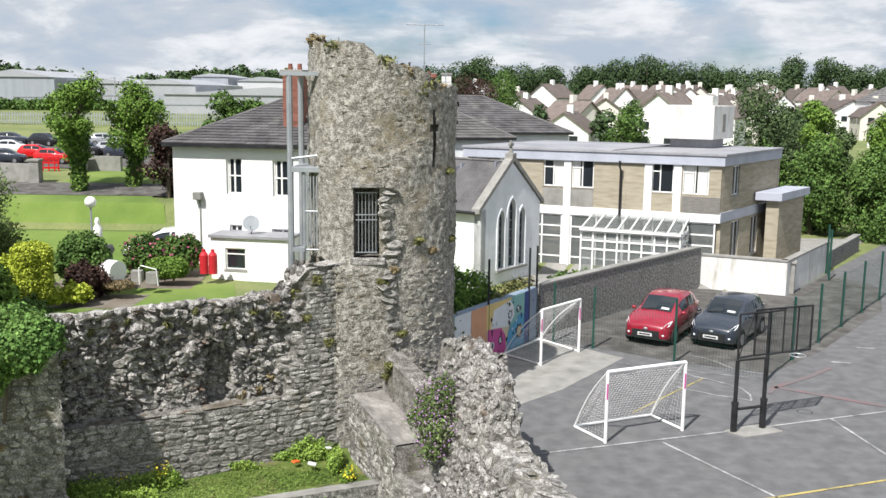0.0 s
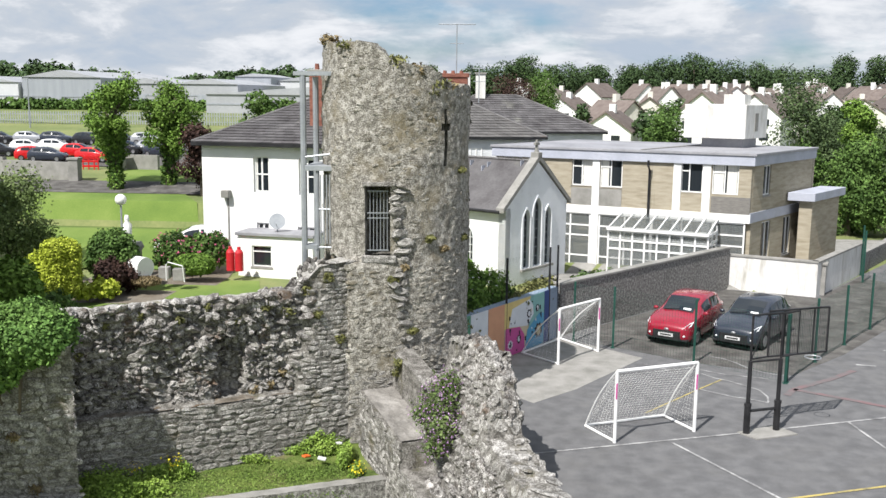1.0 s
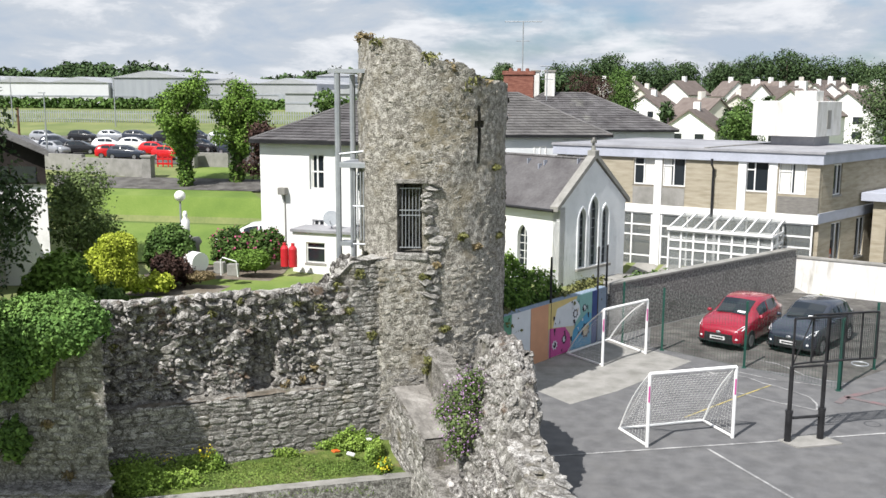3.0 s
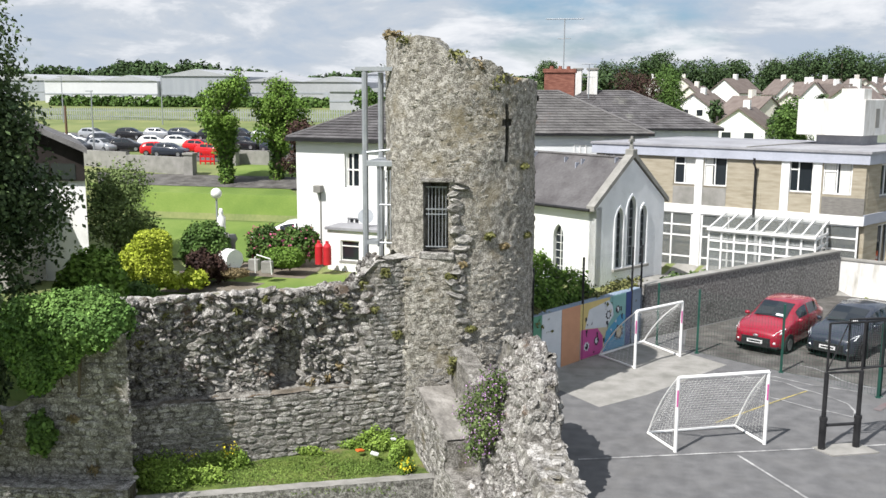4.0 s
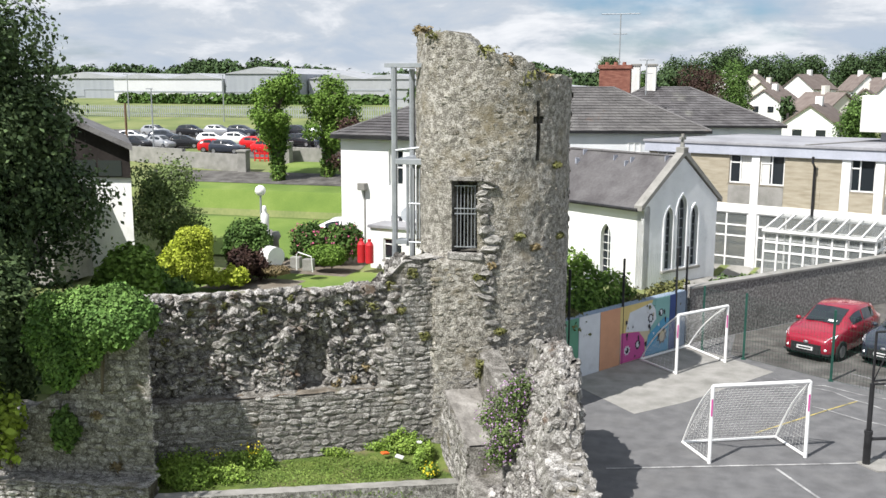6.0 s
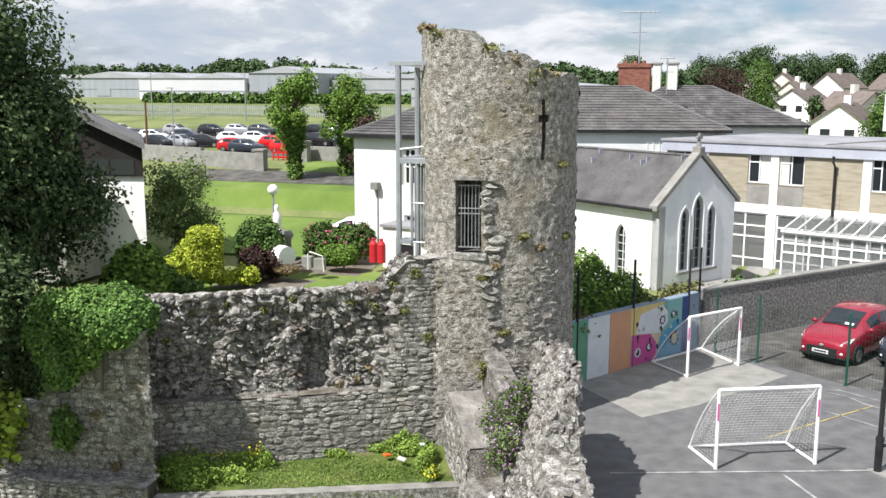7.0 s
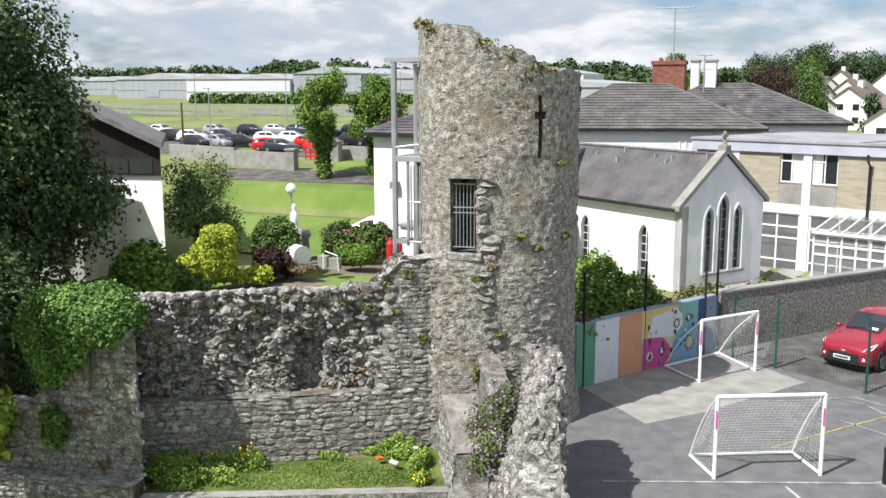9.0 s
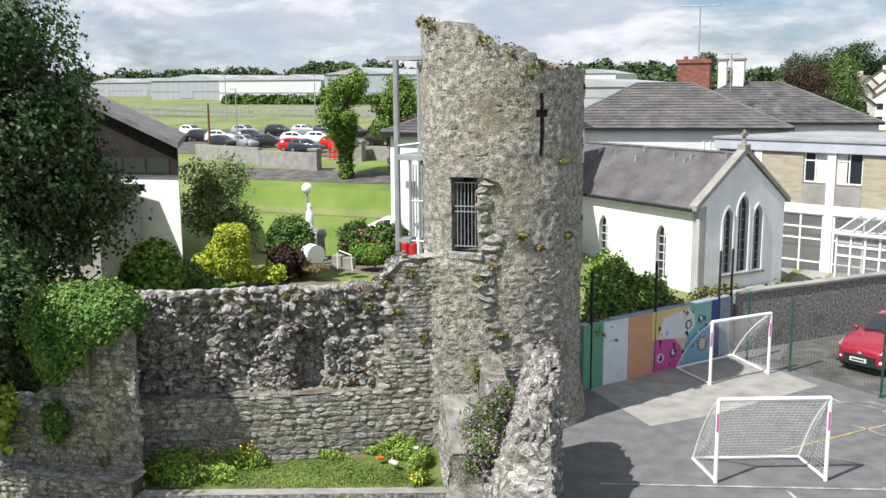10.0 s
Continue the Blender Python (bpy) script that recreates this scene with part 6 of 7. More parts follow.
    ws = [[skin(y, 6, f, sx, 0.018) for f, sx in ((0.0, 1), (0.5, 1), (1.0, 1), (0.5, -1), (0.0, -1))] for y in ys]
    Shape().add([p for r in ws for p in r], [(i * 5 + k, i * 5 + k + 5, i * 5 + k + 6, i * 5 + k + 1) for i in range(2) for k in range(4)]).object("rear_window", M["glass"], t)
    for sx in (-1, 1):
        pane("side_window", [-0.42, -0.2, 0.0, 0.32], 4, 0.14, 4, 0.88, sx)
        pane("side_window", [0.4, 0.7, 1.0, 1.25], 4, 0.14, 4, 0.88, sx)
        for y in (-1.22, 1.25):
            w = new("wheel")
            w.parent, w.location = t, (sx * 0.765, y, 0.3)
            Shape().tube([(-0.1, 0, 0), (0.1, 0, 0)], 0.3, 18).object("tyre", M["tyre"], w)
            Shape().tube([(-0.108, 0, 0), (0.108, 0, 0)], 0.2, 10).object("rim", M["rim"], w)
        if detail:
            Shape().ball((sx * 0.92, -0.62, 1.02), (0.1, 0.07, 0.07), 8).object("wing_mirror", paint, t, smooth=True)
            Shape().add([skin(-1.45, 3, 0.9, sx, 0.02), skin(-1.7, 4, 0.6, sx, 0.02), skin(-1.9, 4, 0.9, sx, 0.025), skin(-1.92, 3, 0.3, sx, 0.03), skin(-1.72, 3, 0.0, sx, 0.02)], [(0, 1, 2, 3, 4), (4, 3, 2, 1, 0)]).object("headlight", M["lamp_clear"], t)
            Shape().tube([(sx * 0.75, y_, 0.3) for y_ in (-1.22,)] + [(sx * 0.862, -1.22, 0.3)], 0.35, 20).object("wheel_arch", M["dark"], t)
            Shape().tube([(sx * 0.75, 1.25, 0.3), (sx * 0.862, 1.25, 0.3)], 0.35, 20).object("wheel_arch", M["dark"], t)
            Shape().ball((sx * 0.6, -1.9, 0.42), (0.07, 0.05, 0.05), 8).object("fog_lamp", M["lamp_clear"], t)
            Shape().ball((sx * 0.62, 1.86, 0.85), (0.14, 0.06, 0.14), 8).object("rear_light", M["red_plastic"], t, smooth=True)
            Shape().box((sx * 0.846 - 0.01, 0.34, 0.35), (sx * 0.846 + 0.006, 0.352, 0.97)).object("door_seam", M["dark"], t)
    if detail:
        Shape().prism([(-0.56, -1.9), (-0.44, -2.02), (0.44, -2.02), (0.56, -1.9)], 0.27, 0.57).object("grille", M["black_steel"], t)
        Shape().box((-0.26, -2.05, 0.38), (0.26, -2.02, 0.49)).object("number_plate", M["plate"], t)
        Shape().box((-0.2, -2.056, 0.415), (0.2, -2.048, 0.46)).object("plate_bar", M["dark"], t)
        Shape().ball((0, -1.99, 0.62), (0.09, 0.03, 0.05), 8).object("badge", M["rim"], t)
        Shape().box((-0.75, -1.93, 0.24), (0.75, -1.8, 0.3), 0.01).object("bumper_trim", M["black_steel"], t)
        Shape().add([skin(-0.86, 6, 0.7, 1, 0.024), skin(-0.86, 6, 0.2, 1, 0.024), skin(-0.76, 6, 0.2, 1, 0.024), skin(-0.76, 6, 0.7, 1, 0.024)], [(0, 1, 2, 3)]).object("paper_disc", M["plate"], t)
        Shape().tube([skin(-0.92, 6, 0.1, -1, 0.03), skin(-0.86, 6, 0.9, 1, 0.03)], 0.012, 5).object("wiper", M["dark"], t)
    return t


car("glossy red five-door hatchback parked on the asphalt strip", pose(8.05, 35.35, 0, 0, 0, -30), M["car_red"])
car("dark blue-grey hatchback parked beside the red car", pose(10.35, 35.0, 0, 0, 0, -33), M["car_dark"])
car("white car parked beside the white house", pose(-12.1, 41.4, 1.5, 0, 0, -80), M["car_white"], True, "", 0.86)


# ---- garden ----
shrub("neatly clipped golden conifer bush", [(-13.6 + dx, 32.0 + dy, z, 0.42, 0.42, 0.42) for z in (2.0, 2.35, 2.7, 3.0, 3.22) for dx, dy in ((-0.28, -0.05), (0.28, -0.05), (0, -0.3), (0, 0.25))], M["leaf_yellow"], 61, 30000, 0.055, 0.02)
shrub("loose golden conifer bush beside the clipped one", [(-14.90, 33.25, 2.2, 0.75, 0.7, 0.75), (-15.20, 32.45, 1.9, 0.5, 0.5, 0.5)], M["leaf_yellow"], 62, 6000, 0.08, 0.15)
shrub("dark green rounded garden bush", [(-13.10, 34.95, 2.5, 0.95, 0.9, 1.05)], M["leaf_green"], 63, 8000, 0.09, 0.1)
shrub("dark wine-red leaved garden shrub", [(-12.70, 33.75, 2.0, 0.55, 0.55, 0.65), (-12.20, 34.45, 1.9, 0.5, 0.5, 0.5)], M["leaf_wine"], 64, 4500, 0.08, 0.2)
shrub("flowering shrub with pink blooms", [(-11.80, 38.05, 2.2, 0.85, 0.7, 0.8), (-10.80, 38.35, 2.2, 0.7, 0.6, 0.7), (-10.20, 38.35, 2.3, 0.5, 0.5, 0.65)], M["leaf_green"], 65, 8000, 0.09, 0.2, flowers=(M["petal_pink"], 420, 0.09))
shrub("small clipped green box hedge", [(-10.70, 36.75, 1.95, 0.75, 0.5, 0.42), (-10.30, 36.75, 1.95, 0.55, 0.5, 0.42)], M["leaf_bright"], 66, 7000, 0.06, 0.04)
shrub("low lime-green leafy garden plant", [(-12.60, 32.85, 1.75, 0.5, 0.4, 0.3), (-13.10, 32.45, 1.7, 0.35, 0.3, 0.25)], M["leaf_yellow"], 67, 2200, 0.09, 0.3)
shrub("low ochre-brown heather plant", [(-11.60, 34.25, 1.75, 0.55, 0.35, 0.18)], M["dry_tuft"], 68, 2200, 0.05, 0.2)
shrub("glossy green laurel bush in the garden", [(-12.50, 26.45, 2.7, 0.95, 0.9, 1.25), (-13.20, 26.75, 2.4, 0.7, 0.7, 1.0)], M["leaf_bright"], 69, 9000, 0.11, 0.12)
shrub("low green shrub by the wall", [(-12.20, 28.45, 2.0, 0.6, 0.6, 0.55), (-14.00, 29.85, 2.0, 0.6, 0.6, 0.6)], M["leaf_green"], 70, 4500, 0.08, 0.15)
tree("slender light-green garden tree", -18.3, 37.3, 1.2, 4.0, 1.8, M["leaf_olive"], 71, 12000, 0.08, 0.09, clumps=14, base=0.25, lump=0.35)
tree("large dark-leaved broadleaf tree", -15.2, 23.6, 1.2, 9.6, 3.1, M["leaf_dark"], 72, 70000, 0.1, 0.28, clumps=26, base=0.18, lump=0.3)
tree("dark broadleaf tree behind the garden wall", -16.6, 26.0, 1.4, 7.0, 2.4, M["leaf_dark"], 73, 20000, 0.12, 0.22, clumps=14, base=0.15, lump=0.3)
shrub("dense dark green conifer hedge", [(-12.5, 20.9, 2.6, 1.0, 1.0, 2.0), (-13.6, 21.6, 2.8, 1.1, 1.0, 2.1)], M["leaf_dark"], 74, 17000, 0.1, 0.2)
# Out-of-view tree, added only so its shade falls on the wall stub.
tree("unseen conifer tree added to shade the wall stub", -11.7, 16.5, -1.6, 10.8, 2.3, M["leaf_dark"], 78, 10500, 0.13, 0.2, clumps=16, base=0.5)
shrub("leafy lime-green sapling by the wall", [(-11.0, 19.0, 0.9, 0.5, 0.4, 0.7), (-11.2, 18.9, 1.8, 0.4, 0.4, 0.5), (-10.75, 19.2, 1.3, 0.35, 0.3, 0.5)], M["leaf_lime"], 75, 900, 0.13, 0.35)
shrub("thick pale ivy mantle on the wall stub", [(-9.0, 20.4, 3.4, 1.15, 0.85, 0.75), (-8.3, 20.3, 3.45, 0.55, 0.6, 0.5), (-10.0, 20.2, 3.0, 0.9, 0.8, 1.0), (-9.5, 20.0, 2.85, 0.7, 0.45, 0.6), (-8.8, 19.75, 3.3, 1.0, 0.5, 0.5), (-9.7, 19.65, 2.45, 0.5, 0.35, 0.6), (-9.2, 19.7, 2.75, 0.55, 0.35, 0.45)], M["leaf_ivy"], 76, 42000, 0.06, 0.14, name="ivy", category="ivy")
shrub("dark green ivy hanging on stone", [(-9.6, 19.5, 1.0, 0.3, 0.22, 0.45)], M["leaf_green"], 77, 1800, 0.08, 0.25, name="ivy", category="ivy")

tank = thing("garden_tank", "white cylindrical tank on a stand", "tank", Matrix.Translation((-12.10, 34.75, 1.7)))
Shape().tube([(-0.45, 0.25, 0.5), (0.1, -0.1, 0.5), (0.45, -0.3, 0.5)], 0.38, 18).object("drum", M["white_paint"], tank, smooth=False)
Shape().box((-0.3, -0.25, -0.05), (0.3, 0.25, 0.2), 0.02).object("stand", M["concrete"], tank)
for i in range(2):
    b = thing("gas_bottle", "tall red gas bottle beside the annex", "gas bottle", Matrix.Translation((-9.35 + 0.36 * i, 37.35 - 0.05 * i, 1.62)), "gas bottles")
    Shape().tube([(0, 0, 0), (0, 0, 0.72), (0, 0, 0.82), (0, 0, 0.86)], [0.165, 0.165, 0.11, 0.05], 14).object("bottle_body", M["red_plastic"], b)
    Shape().tube([(0, 0, 0.84), (0, 0, 0.95)], 0.07, 10).object("collar", M["red_plastic"], b)
tf = thing("timber_fence", "brown weathered timber fence panel", "fence", frame_at((-11.50, 38.85, 1.6), (0.97, -0.2)))
for i in range(12):
    Shape().box((0.13 * i, 0, 0), (0.13 * i + 0.12, 0.025, 1.05 + 0.01 * (i % 3))).object("board", M["timber"], tf)
for z in (0.2, 0.8):
    Shape().box((0, 0.025, z), (1.56, 0.06, z + 0.08)).object("rail", M["timber"], tf)
for x, y in ((-11.35, 35.55), (-10.70, 35.25)):
    t = thing("grave_slab", "small upright grey stone block", "stone", Matrix.Translation((x, y, 1.6)))
    Shape().box((-0.2, -0.15, 0), (0.2, 0.15, 0.45), 0.03).object("slab", M["concrete"], t)
rail = thing("garden_rail", "bent white metal garden handrail", "rail", Matrix.Translation((-11.15, 35.15, 1.6)))
Shape().tube([(0, 0, 0), (0, 0, 0.6), (0.08, 0, 0.7), (0.7, -0.2, 0.6), (0.75, -0.2, 0)], 0.022, 6).object("hoop", M["white_paint"], rail)
lamp = thing("globe_lamp", "white globe lamp on a slim post", "lamp", Matrix.Translation((-13.55, 37.05, 1.7)))
Shape().tube([(0, 0, 0), (0, 0, 2.5)], 0.04, 8).object("post", M["grey_steel"], lamp)
Shape().ball((0, 0, 2.68), 0.22, 16).object("globe", M["globe"], lamp, smooth=True)
st = Shape().tube([(0, 0, -0.9), (0, 0, 0.5), (0, 0, 0.5), (0, 0, 0.9), (0.02, 0, 1.3), (0, 0, 1.42), (0, 0, 1.5), (0, 0, 1.66)], [0.28, 0.26, 0.15, 0.17, 0.16, 0.07, 0.1, 0.06], 10).object("garden_statue", M["statue_white"], smooth=True)
st.location = (-13.10, 36.45, 2.2)
tagged(st, "white stone garden statue on a plinth", "statue")
for i in range(3):
    u = Shape().tube([(0, 0, 0), (0, 0, 0.7), (0, 0, 0.85), (0, 0, 1.05)], [0.14, 0.12, 0.22, 0.14], 10).object("stone_urn", M["concrete"], smooth=True)
    u.location = (-12.9 - 0.45 * i, 37.0 + 0.3 * i, 1.7)
    tagged(u, "grey carved stone garden urn", "urn", "garden urns")


def draped(name, x0, x1, y0, y1, nx_, ny_, mat, label, category, lift=0.03, edge=None):
    def fn(a, b):
        y = y0 + b * (y1 - y0)
        lo, hi = (edge(b) if edge else (x0, x1))
        x = lo + a * (hi - lo)
        return (x, y, height(x, y) + lift)
    return tagged(grid_mesh(name, fn, nx_, ny_, mat, None, True), label, category, kind="structure")


draped("lawn", -26, -12, 38.5, 50.6, 30, 34, M["lawn"], "mown bright green lawn", "lawn", 0.08, lambda b: (-17 - 11 * b, -11.3 - 8.0 * max(0, b - 0.45)))
draped("courtyard", 3, 20, 36, 60, 30, 40, M["concrete"], "grey paved yard round the flat-roofed building", "paving", 0.02, lambda b: (3.0, float(np.interp(36 + 24 * b, [36, 43.4, 44.4, 48.3, 60], [4.1, 10.5, 14.3, 17.9, 26.0]))))
draped("garden_path", -13.9, -10.7, 32.6, 35.0, 14, 12, M["soil"], "dark gravel garden path", "path", 0.025)
draped("garden_lawn", -16, -4.5, 24.0, 37.3, 30, 34, M["lawn"], "strip of mown garden lawn behind the wall", "lawn", 0.02, lambda b: (-16 + 2 * b, -4.6 - 3.6 * b))
draped("garden_border", -15, -9.6, 36.2, 39.2, 14, 12, M["soil"], "soil border under the garden shrubs", "soil", 0.022)
draped("drive", -26, -12, 50.3, 53.4, 24, 8, M["asphalt_old"], "dark tarmac drive between lawns", "drive", 0.1, lambda b: (-27 - 2 * b, -12.5))
draped("front_lawn", -22, -14, 53.4, 59.5, 14, 8, M["lawn"], "small lawn beyond the drive", "lawn", 0.08, lambda b: (-21.5, -13))
draped("car_park", -52, -15, 59, 77, 30, 14, M["asphalt_old"], "tarmac car park filled with cars", "car park", 0.05)


# ---- left distance ----
def ivy_tree(label, x, y, h, seed, lean=0.0):
    z = height(x, y)
    t = thing("tree", label, "tree", Matrix.Translation((x, y, z)), "ivy-clad trees")
    rng = random.Random(seed)
    s = Shape()
    s.tube([(0, 0, -0.2), (lean * 0.4, 0, h * 0.45), (lean, 0, h * 0.9)], [0.32, 0.25, 0.12], 8)
    blobs = [(lean * f * 0.9, 0, h * f, 0.42 + 0.25 * (f > 0.3), 0.42, 0.55) for f in (0.06, 0.16, 0.27, 0.38, 0.5, 0.62)]
    for i in range(12):
        a, f = rng.uniform(0, 6.28), rng.uniform(0.42, 0.98)
        r = rng.uniform(0.6, 1.35) * (1.3 - f * 0.4)
        c = (lean * f + math.cos(a) * r, math.sin(a) * r, h * f)
        s.tube([(lean * f * 0.7, 0, h * f * 0.75), c], [0.1, 0.04], 5)
        blobs.append((*c, rng.uniform(0.45, 0.75), rng.uniform(0.4, 0.6), rng.uniform(0.5, 0.85)))
    s.object("trunk", M["bark"], t)
    leaf_cloud("crown", blobs, 12000, 0.095, M["leaf_bright"], t, seed, 0.4)
    leaf_cloud("ivy", blobs[:6], 1800, 0.12, M["leaf_green"], t, seed + 1, 0.25)
    return t


ivy_tree("tall pollarded tree clad in ivy on the lawn", -19.7, 51.4, 5.6, 81)
ivy_tree("forked tall ivy-clad tree by the drive", -17.3, 52.8, 5.4, 82, 0.6)
tree("copper-leaved tree beside the house", -14.6, 50.3, 3.0, 3.6, 1.3, M["leaf_wine"], 83, 5000, 0.12, 0.12, base=0.1)
tree("small dark green rounded tree", -14.0, 60.0, 4.0, 4.2, 1.4, M["leaf_green"], 84, 3500, 0.16, 0.14)
tree("small dark green rounded tree", -12.3, 61.0, 4.0, 4.0, 1.3, M["leaf_green"], 85, 3500, 0.16, 0.14)
for a, b, h in (((-27.8, 54.7), (-23.0, 53.5), 1.0), ((-34, 56.5), (-27.8, 54.7), 1.0), ((-22.3, 57.6), (-19.6, 57.4), 0.95)):
    z = height((a[0] + b[0]) / 2, (a[1] + b[1]) / 2)
    wall_run("roadside_wall", a, b, z - 0.4, z + h, 0.3, M["concrete"], "low grey rendered roadside wall")
for x, y in ((-22.9, 53.4), (-21.7, 56.8)):
    t = thing("gate_pier", "square grey rendered gate pier", "pier", Matrix.Translation((x, y, height(x, y))))
    Shape().box((-0.28, -0.28, -0.3), (0.28, 0.28, 1.25), 0.02).object("pier_body", M["concrete"], t)
    Shape().box((-0.34, -0.34, 1.25), (0.34, 0.34, 1.38), 0.03).object("cap", M["concrete"], t)
gate = thing("red_barrier", "red plastic mesh barrier at the gateway", "barrier", Matrix.Translation((-23.9, 57.7, 3.75)))
for z in (0.15, 0.45, 0.75):
    Shape().box((-0.5, -0.04, z), (0.5, 0.04, z + 0.12), 0.01).object("slat", M["car_bright_red"], gate)
for x in (-0.5, -0.15, 0.2, 0.45):
    Shape().box((x, -0.03, 0), (x + 0.06, 0.03, 0.9)).object("upright", M["car_bright_red"], gate)
spots = [(-34.7, 63.4, "car_silver"), (-33.1, 63.9, "car_black"), (-32.2, 66.4, "car_white"), (-30.4, 66.9, "car_white"), (-35.3, 72.8, "car_silver"), (-33.3, 73.0, "car_dark"), (-28.3, 61.3, "car_dark"), (-27.4, 64.0, "car_bright_red"), (-25.3, 61.6, "car_bright_red"), (-25.2, 66.6, "car_black"), (-23.4, 67.0, "car_silver"), (-28.6, 73.6, "car_black"), (-22.2, 65.2, "car_dark"), (-30.6, 72.6, "car_black"), (-37.1, 67.6, "car_dark"), (-39.4, 66.8, "car_white"), (-26.2, 73.2, "car_silver"), (-23.8, 73.0, "car_dark"), (-21.0, 68.2, "car_silver"), (-19.2, 68.8, "car_black"), (-37.6, 72.4, "car_black"), (-41.6, 67.2, "car_black"), (-43.8, 66.6, "car_dark"), (-40.6, 71.8, "car_silver"), (-36.4, 62.9, "car_black"), (-45.5, 71.0, "car_white"), (-18.2, 73.5, "car_white"), (-29.5, 61.9, "car_bright_red")]
words = {"car_silver": "silver", "car_black": "black", "car_white": "white", "car_dark": "dark grey", "car_bright_red": "bright red"}
# These cars are shrunk and set nearer to fit the camera's view.
for i, (x, y, c) in enumerate(spots):
    car(words[c] + " car parked in the car park", pose(x, y, height(x, y) + 0.06, 0, 0, 70 + (i * 37) % 40), M[c], False, "parked cars", 0.62)

shed_fence = thing("palisade_fence", "grey steel palisade fence along the road", "fence", Matrix.Identity(4))
s = Shape()
for i in range(260):
    x = -74 + i * 0.24
    y = 88.5 + 0.02 * x
    z = height(x, y)
    s.box((x, y, z), (x + 0.1, y + 0.03, z + 1.15))
tagged(s.object("palisade_infill", M["grey_steel"], shed_fence), kind="stuff")
for z in (0.3, 0.85):
    Shape().box((-74, 87.1, height(-45, 88) + z), (-12, 87.14, height(-45, 88) + z + 0.06)).object("rail", M["grey_steel"], shed_fence)
shrub("long clipped green hedge by the sheds", [(-64 + 2.2 * i, 103, 6.8, 1.6, 0.8, 0.75) for i in range(17)], M["leaf_green"], 88, 7000, 0.3, 0.1, name="hedge", category="hedge")


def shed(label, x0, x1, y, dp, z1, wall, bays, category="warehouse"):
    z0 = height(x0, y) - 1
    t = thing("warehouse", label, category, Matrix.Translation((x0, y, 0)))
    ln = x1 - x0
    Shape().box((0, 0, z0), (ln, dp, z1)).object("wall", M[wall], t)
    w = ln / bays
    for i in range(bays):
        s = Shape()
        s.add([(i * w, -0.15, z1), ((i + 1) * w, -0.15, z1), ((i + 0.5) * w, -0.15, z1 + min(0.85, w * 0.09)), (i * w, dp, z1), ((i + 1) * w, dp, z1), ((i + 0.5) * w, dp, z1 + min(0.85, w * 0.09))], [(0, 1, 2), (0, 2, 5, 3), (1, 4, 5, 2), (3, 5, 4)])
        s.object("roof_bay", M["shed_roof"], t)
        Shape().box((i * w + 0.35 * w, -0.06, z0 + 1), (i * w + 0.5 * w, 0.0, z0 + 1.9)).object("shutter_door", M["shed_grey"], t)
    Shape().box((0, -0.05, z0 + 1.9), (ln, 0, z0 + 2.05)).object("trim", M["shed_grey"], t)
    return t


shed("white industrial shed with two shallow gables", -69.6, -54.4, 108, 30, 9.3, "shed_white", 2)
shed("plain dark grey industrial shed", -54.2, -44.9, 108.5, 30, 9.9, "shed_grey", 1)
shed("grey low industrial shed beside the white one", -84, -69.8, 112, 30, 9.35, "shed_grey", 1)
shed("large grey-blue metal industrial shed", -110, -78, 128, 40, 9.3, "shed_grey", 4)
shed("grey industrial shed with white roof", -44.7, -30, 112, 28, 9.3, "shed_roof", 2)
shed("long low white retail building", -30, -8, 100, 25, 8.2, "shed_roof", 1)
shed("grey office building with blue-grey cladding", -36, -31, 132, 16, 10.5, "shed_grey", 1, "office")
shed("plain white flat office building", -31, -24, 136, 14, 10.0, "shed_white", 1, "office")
for i, (x, y) in enumerate(((-34.5, 62), (-41, 84), (-30, 86), (-52, 85))):
    t = thing("lamp_column", "slim grey street lamp column", "street lamp", Matrix.Translation((x, y, height(x, y))), "street lamps")
    Shape().tube([(0, 0, 0), (0, 0, 4.4)], [0.06, 0.035], 6).object("column", M["grey_steel"], t)
    Shape().box((-0.4, -0.05, 4.35), (0.1, 0.05, 4.42)).object("lantern", M["grey_steel"], t)
t = thing("utility_pole", "brown wooden roadside utility pole", "pole", Matrix.Translation((-33.8, 57.8, height(-33.8, 57.8))))
Shape().tube([(0, 0, 0), (0, 0, 3.6)], [0.09, 0.07], 7).object("pole", M["pole_wood"], t)

dark = thing("modern_building", "modern building with dark metal cladding and white lower wall", "building", Matrix.Identity(4))
da, db, dd = Vector((-17.3, 33.8, 0)), Vector((-26.5, 32.4, 0)), Vector((-0.62, 0.78, 0)) * 7
Z = lambda p, z: Vector((p.x, p.y, z))
s = Shape()
s.add([Z(da, 1), Z(db, 1), Z(db, 5.1), Z(da, 5.1), Z(da + dd, 1), Z(db + dd, 1), Z(db + dd, 5.1), Z(da + dd, 5.1)], [(1, 0, 3, 2), (0, 4, 7, 3), (4, 5, 6, 7), (5, 1, 2, 6)])
s.object("wall", M["white_wall"], dark)
s = Shape()
o = Vector((0.08, -0.12, 0))
s.add([Z(da + o, 5.1), Z(db + o, 5.1), Z(db + o, 10.2), Z(da + o, 6.3), Z(da + dd, 5.1), Z(da + dd, 6.3)], [(1, 0, 3, 2), (0, 4, 5, 3)])
s.object("cladding", M["bronze_cladding"], dark)
s = Shape()
o = Vector((0.5, -0.55, 0))
q = [Z(da + o, 6.15), Z(db + o, 10.1), Z(db + dd, 10.1), Z(da + dd + Vector((0.5, 0, 0)), 6.15)]
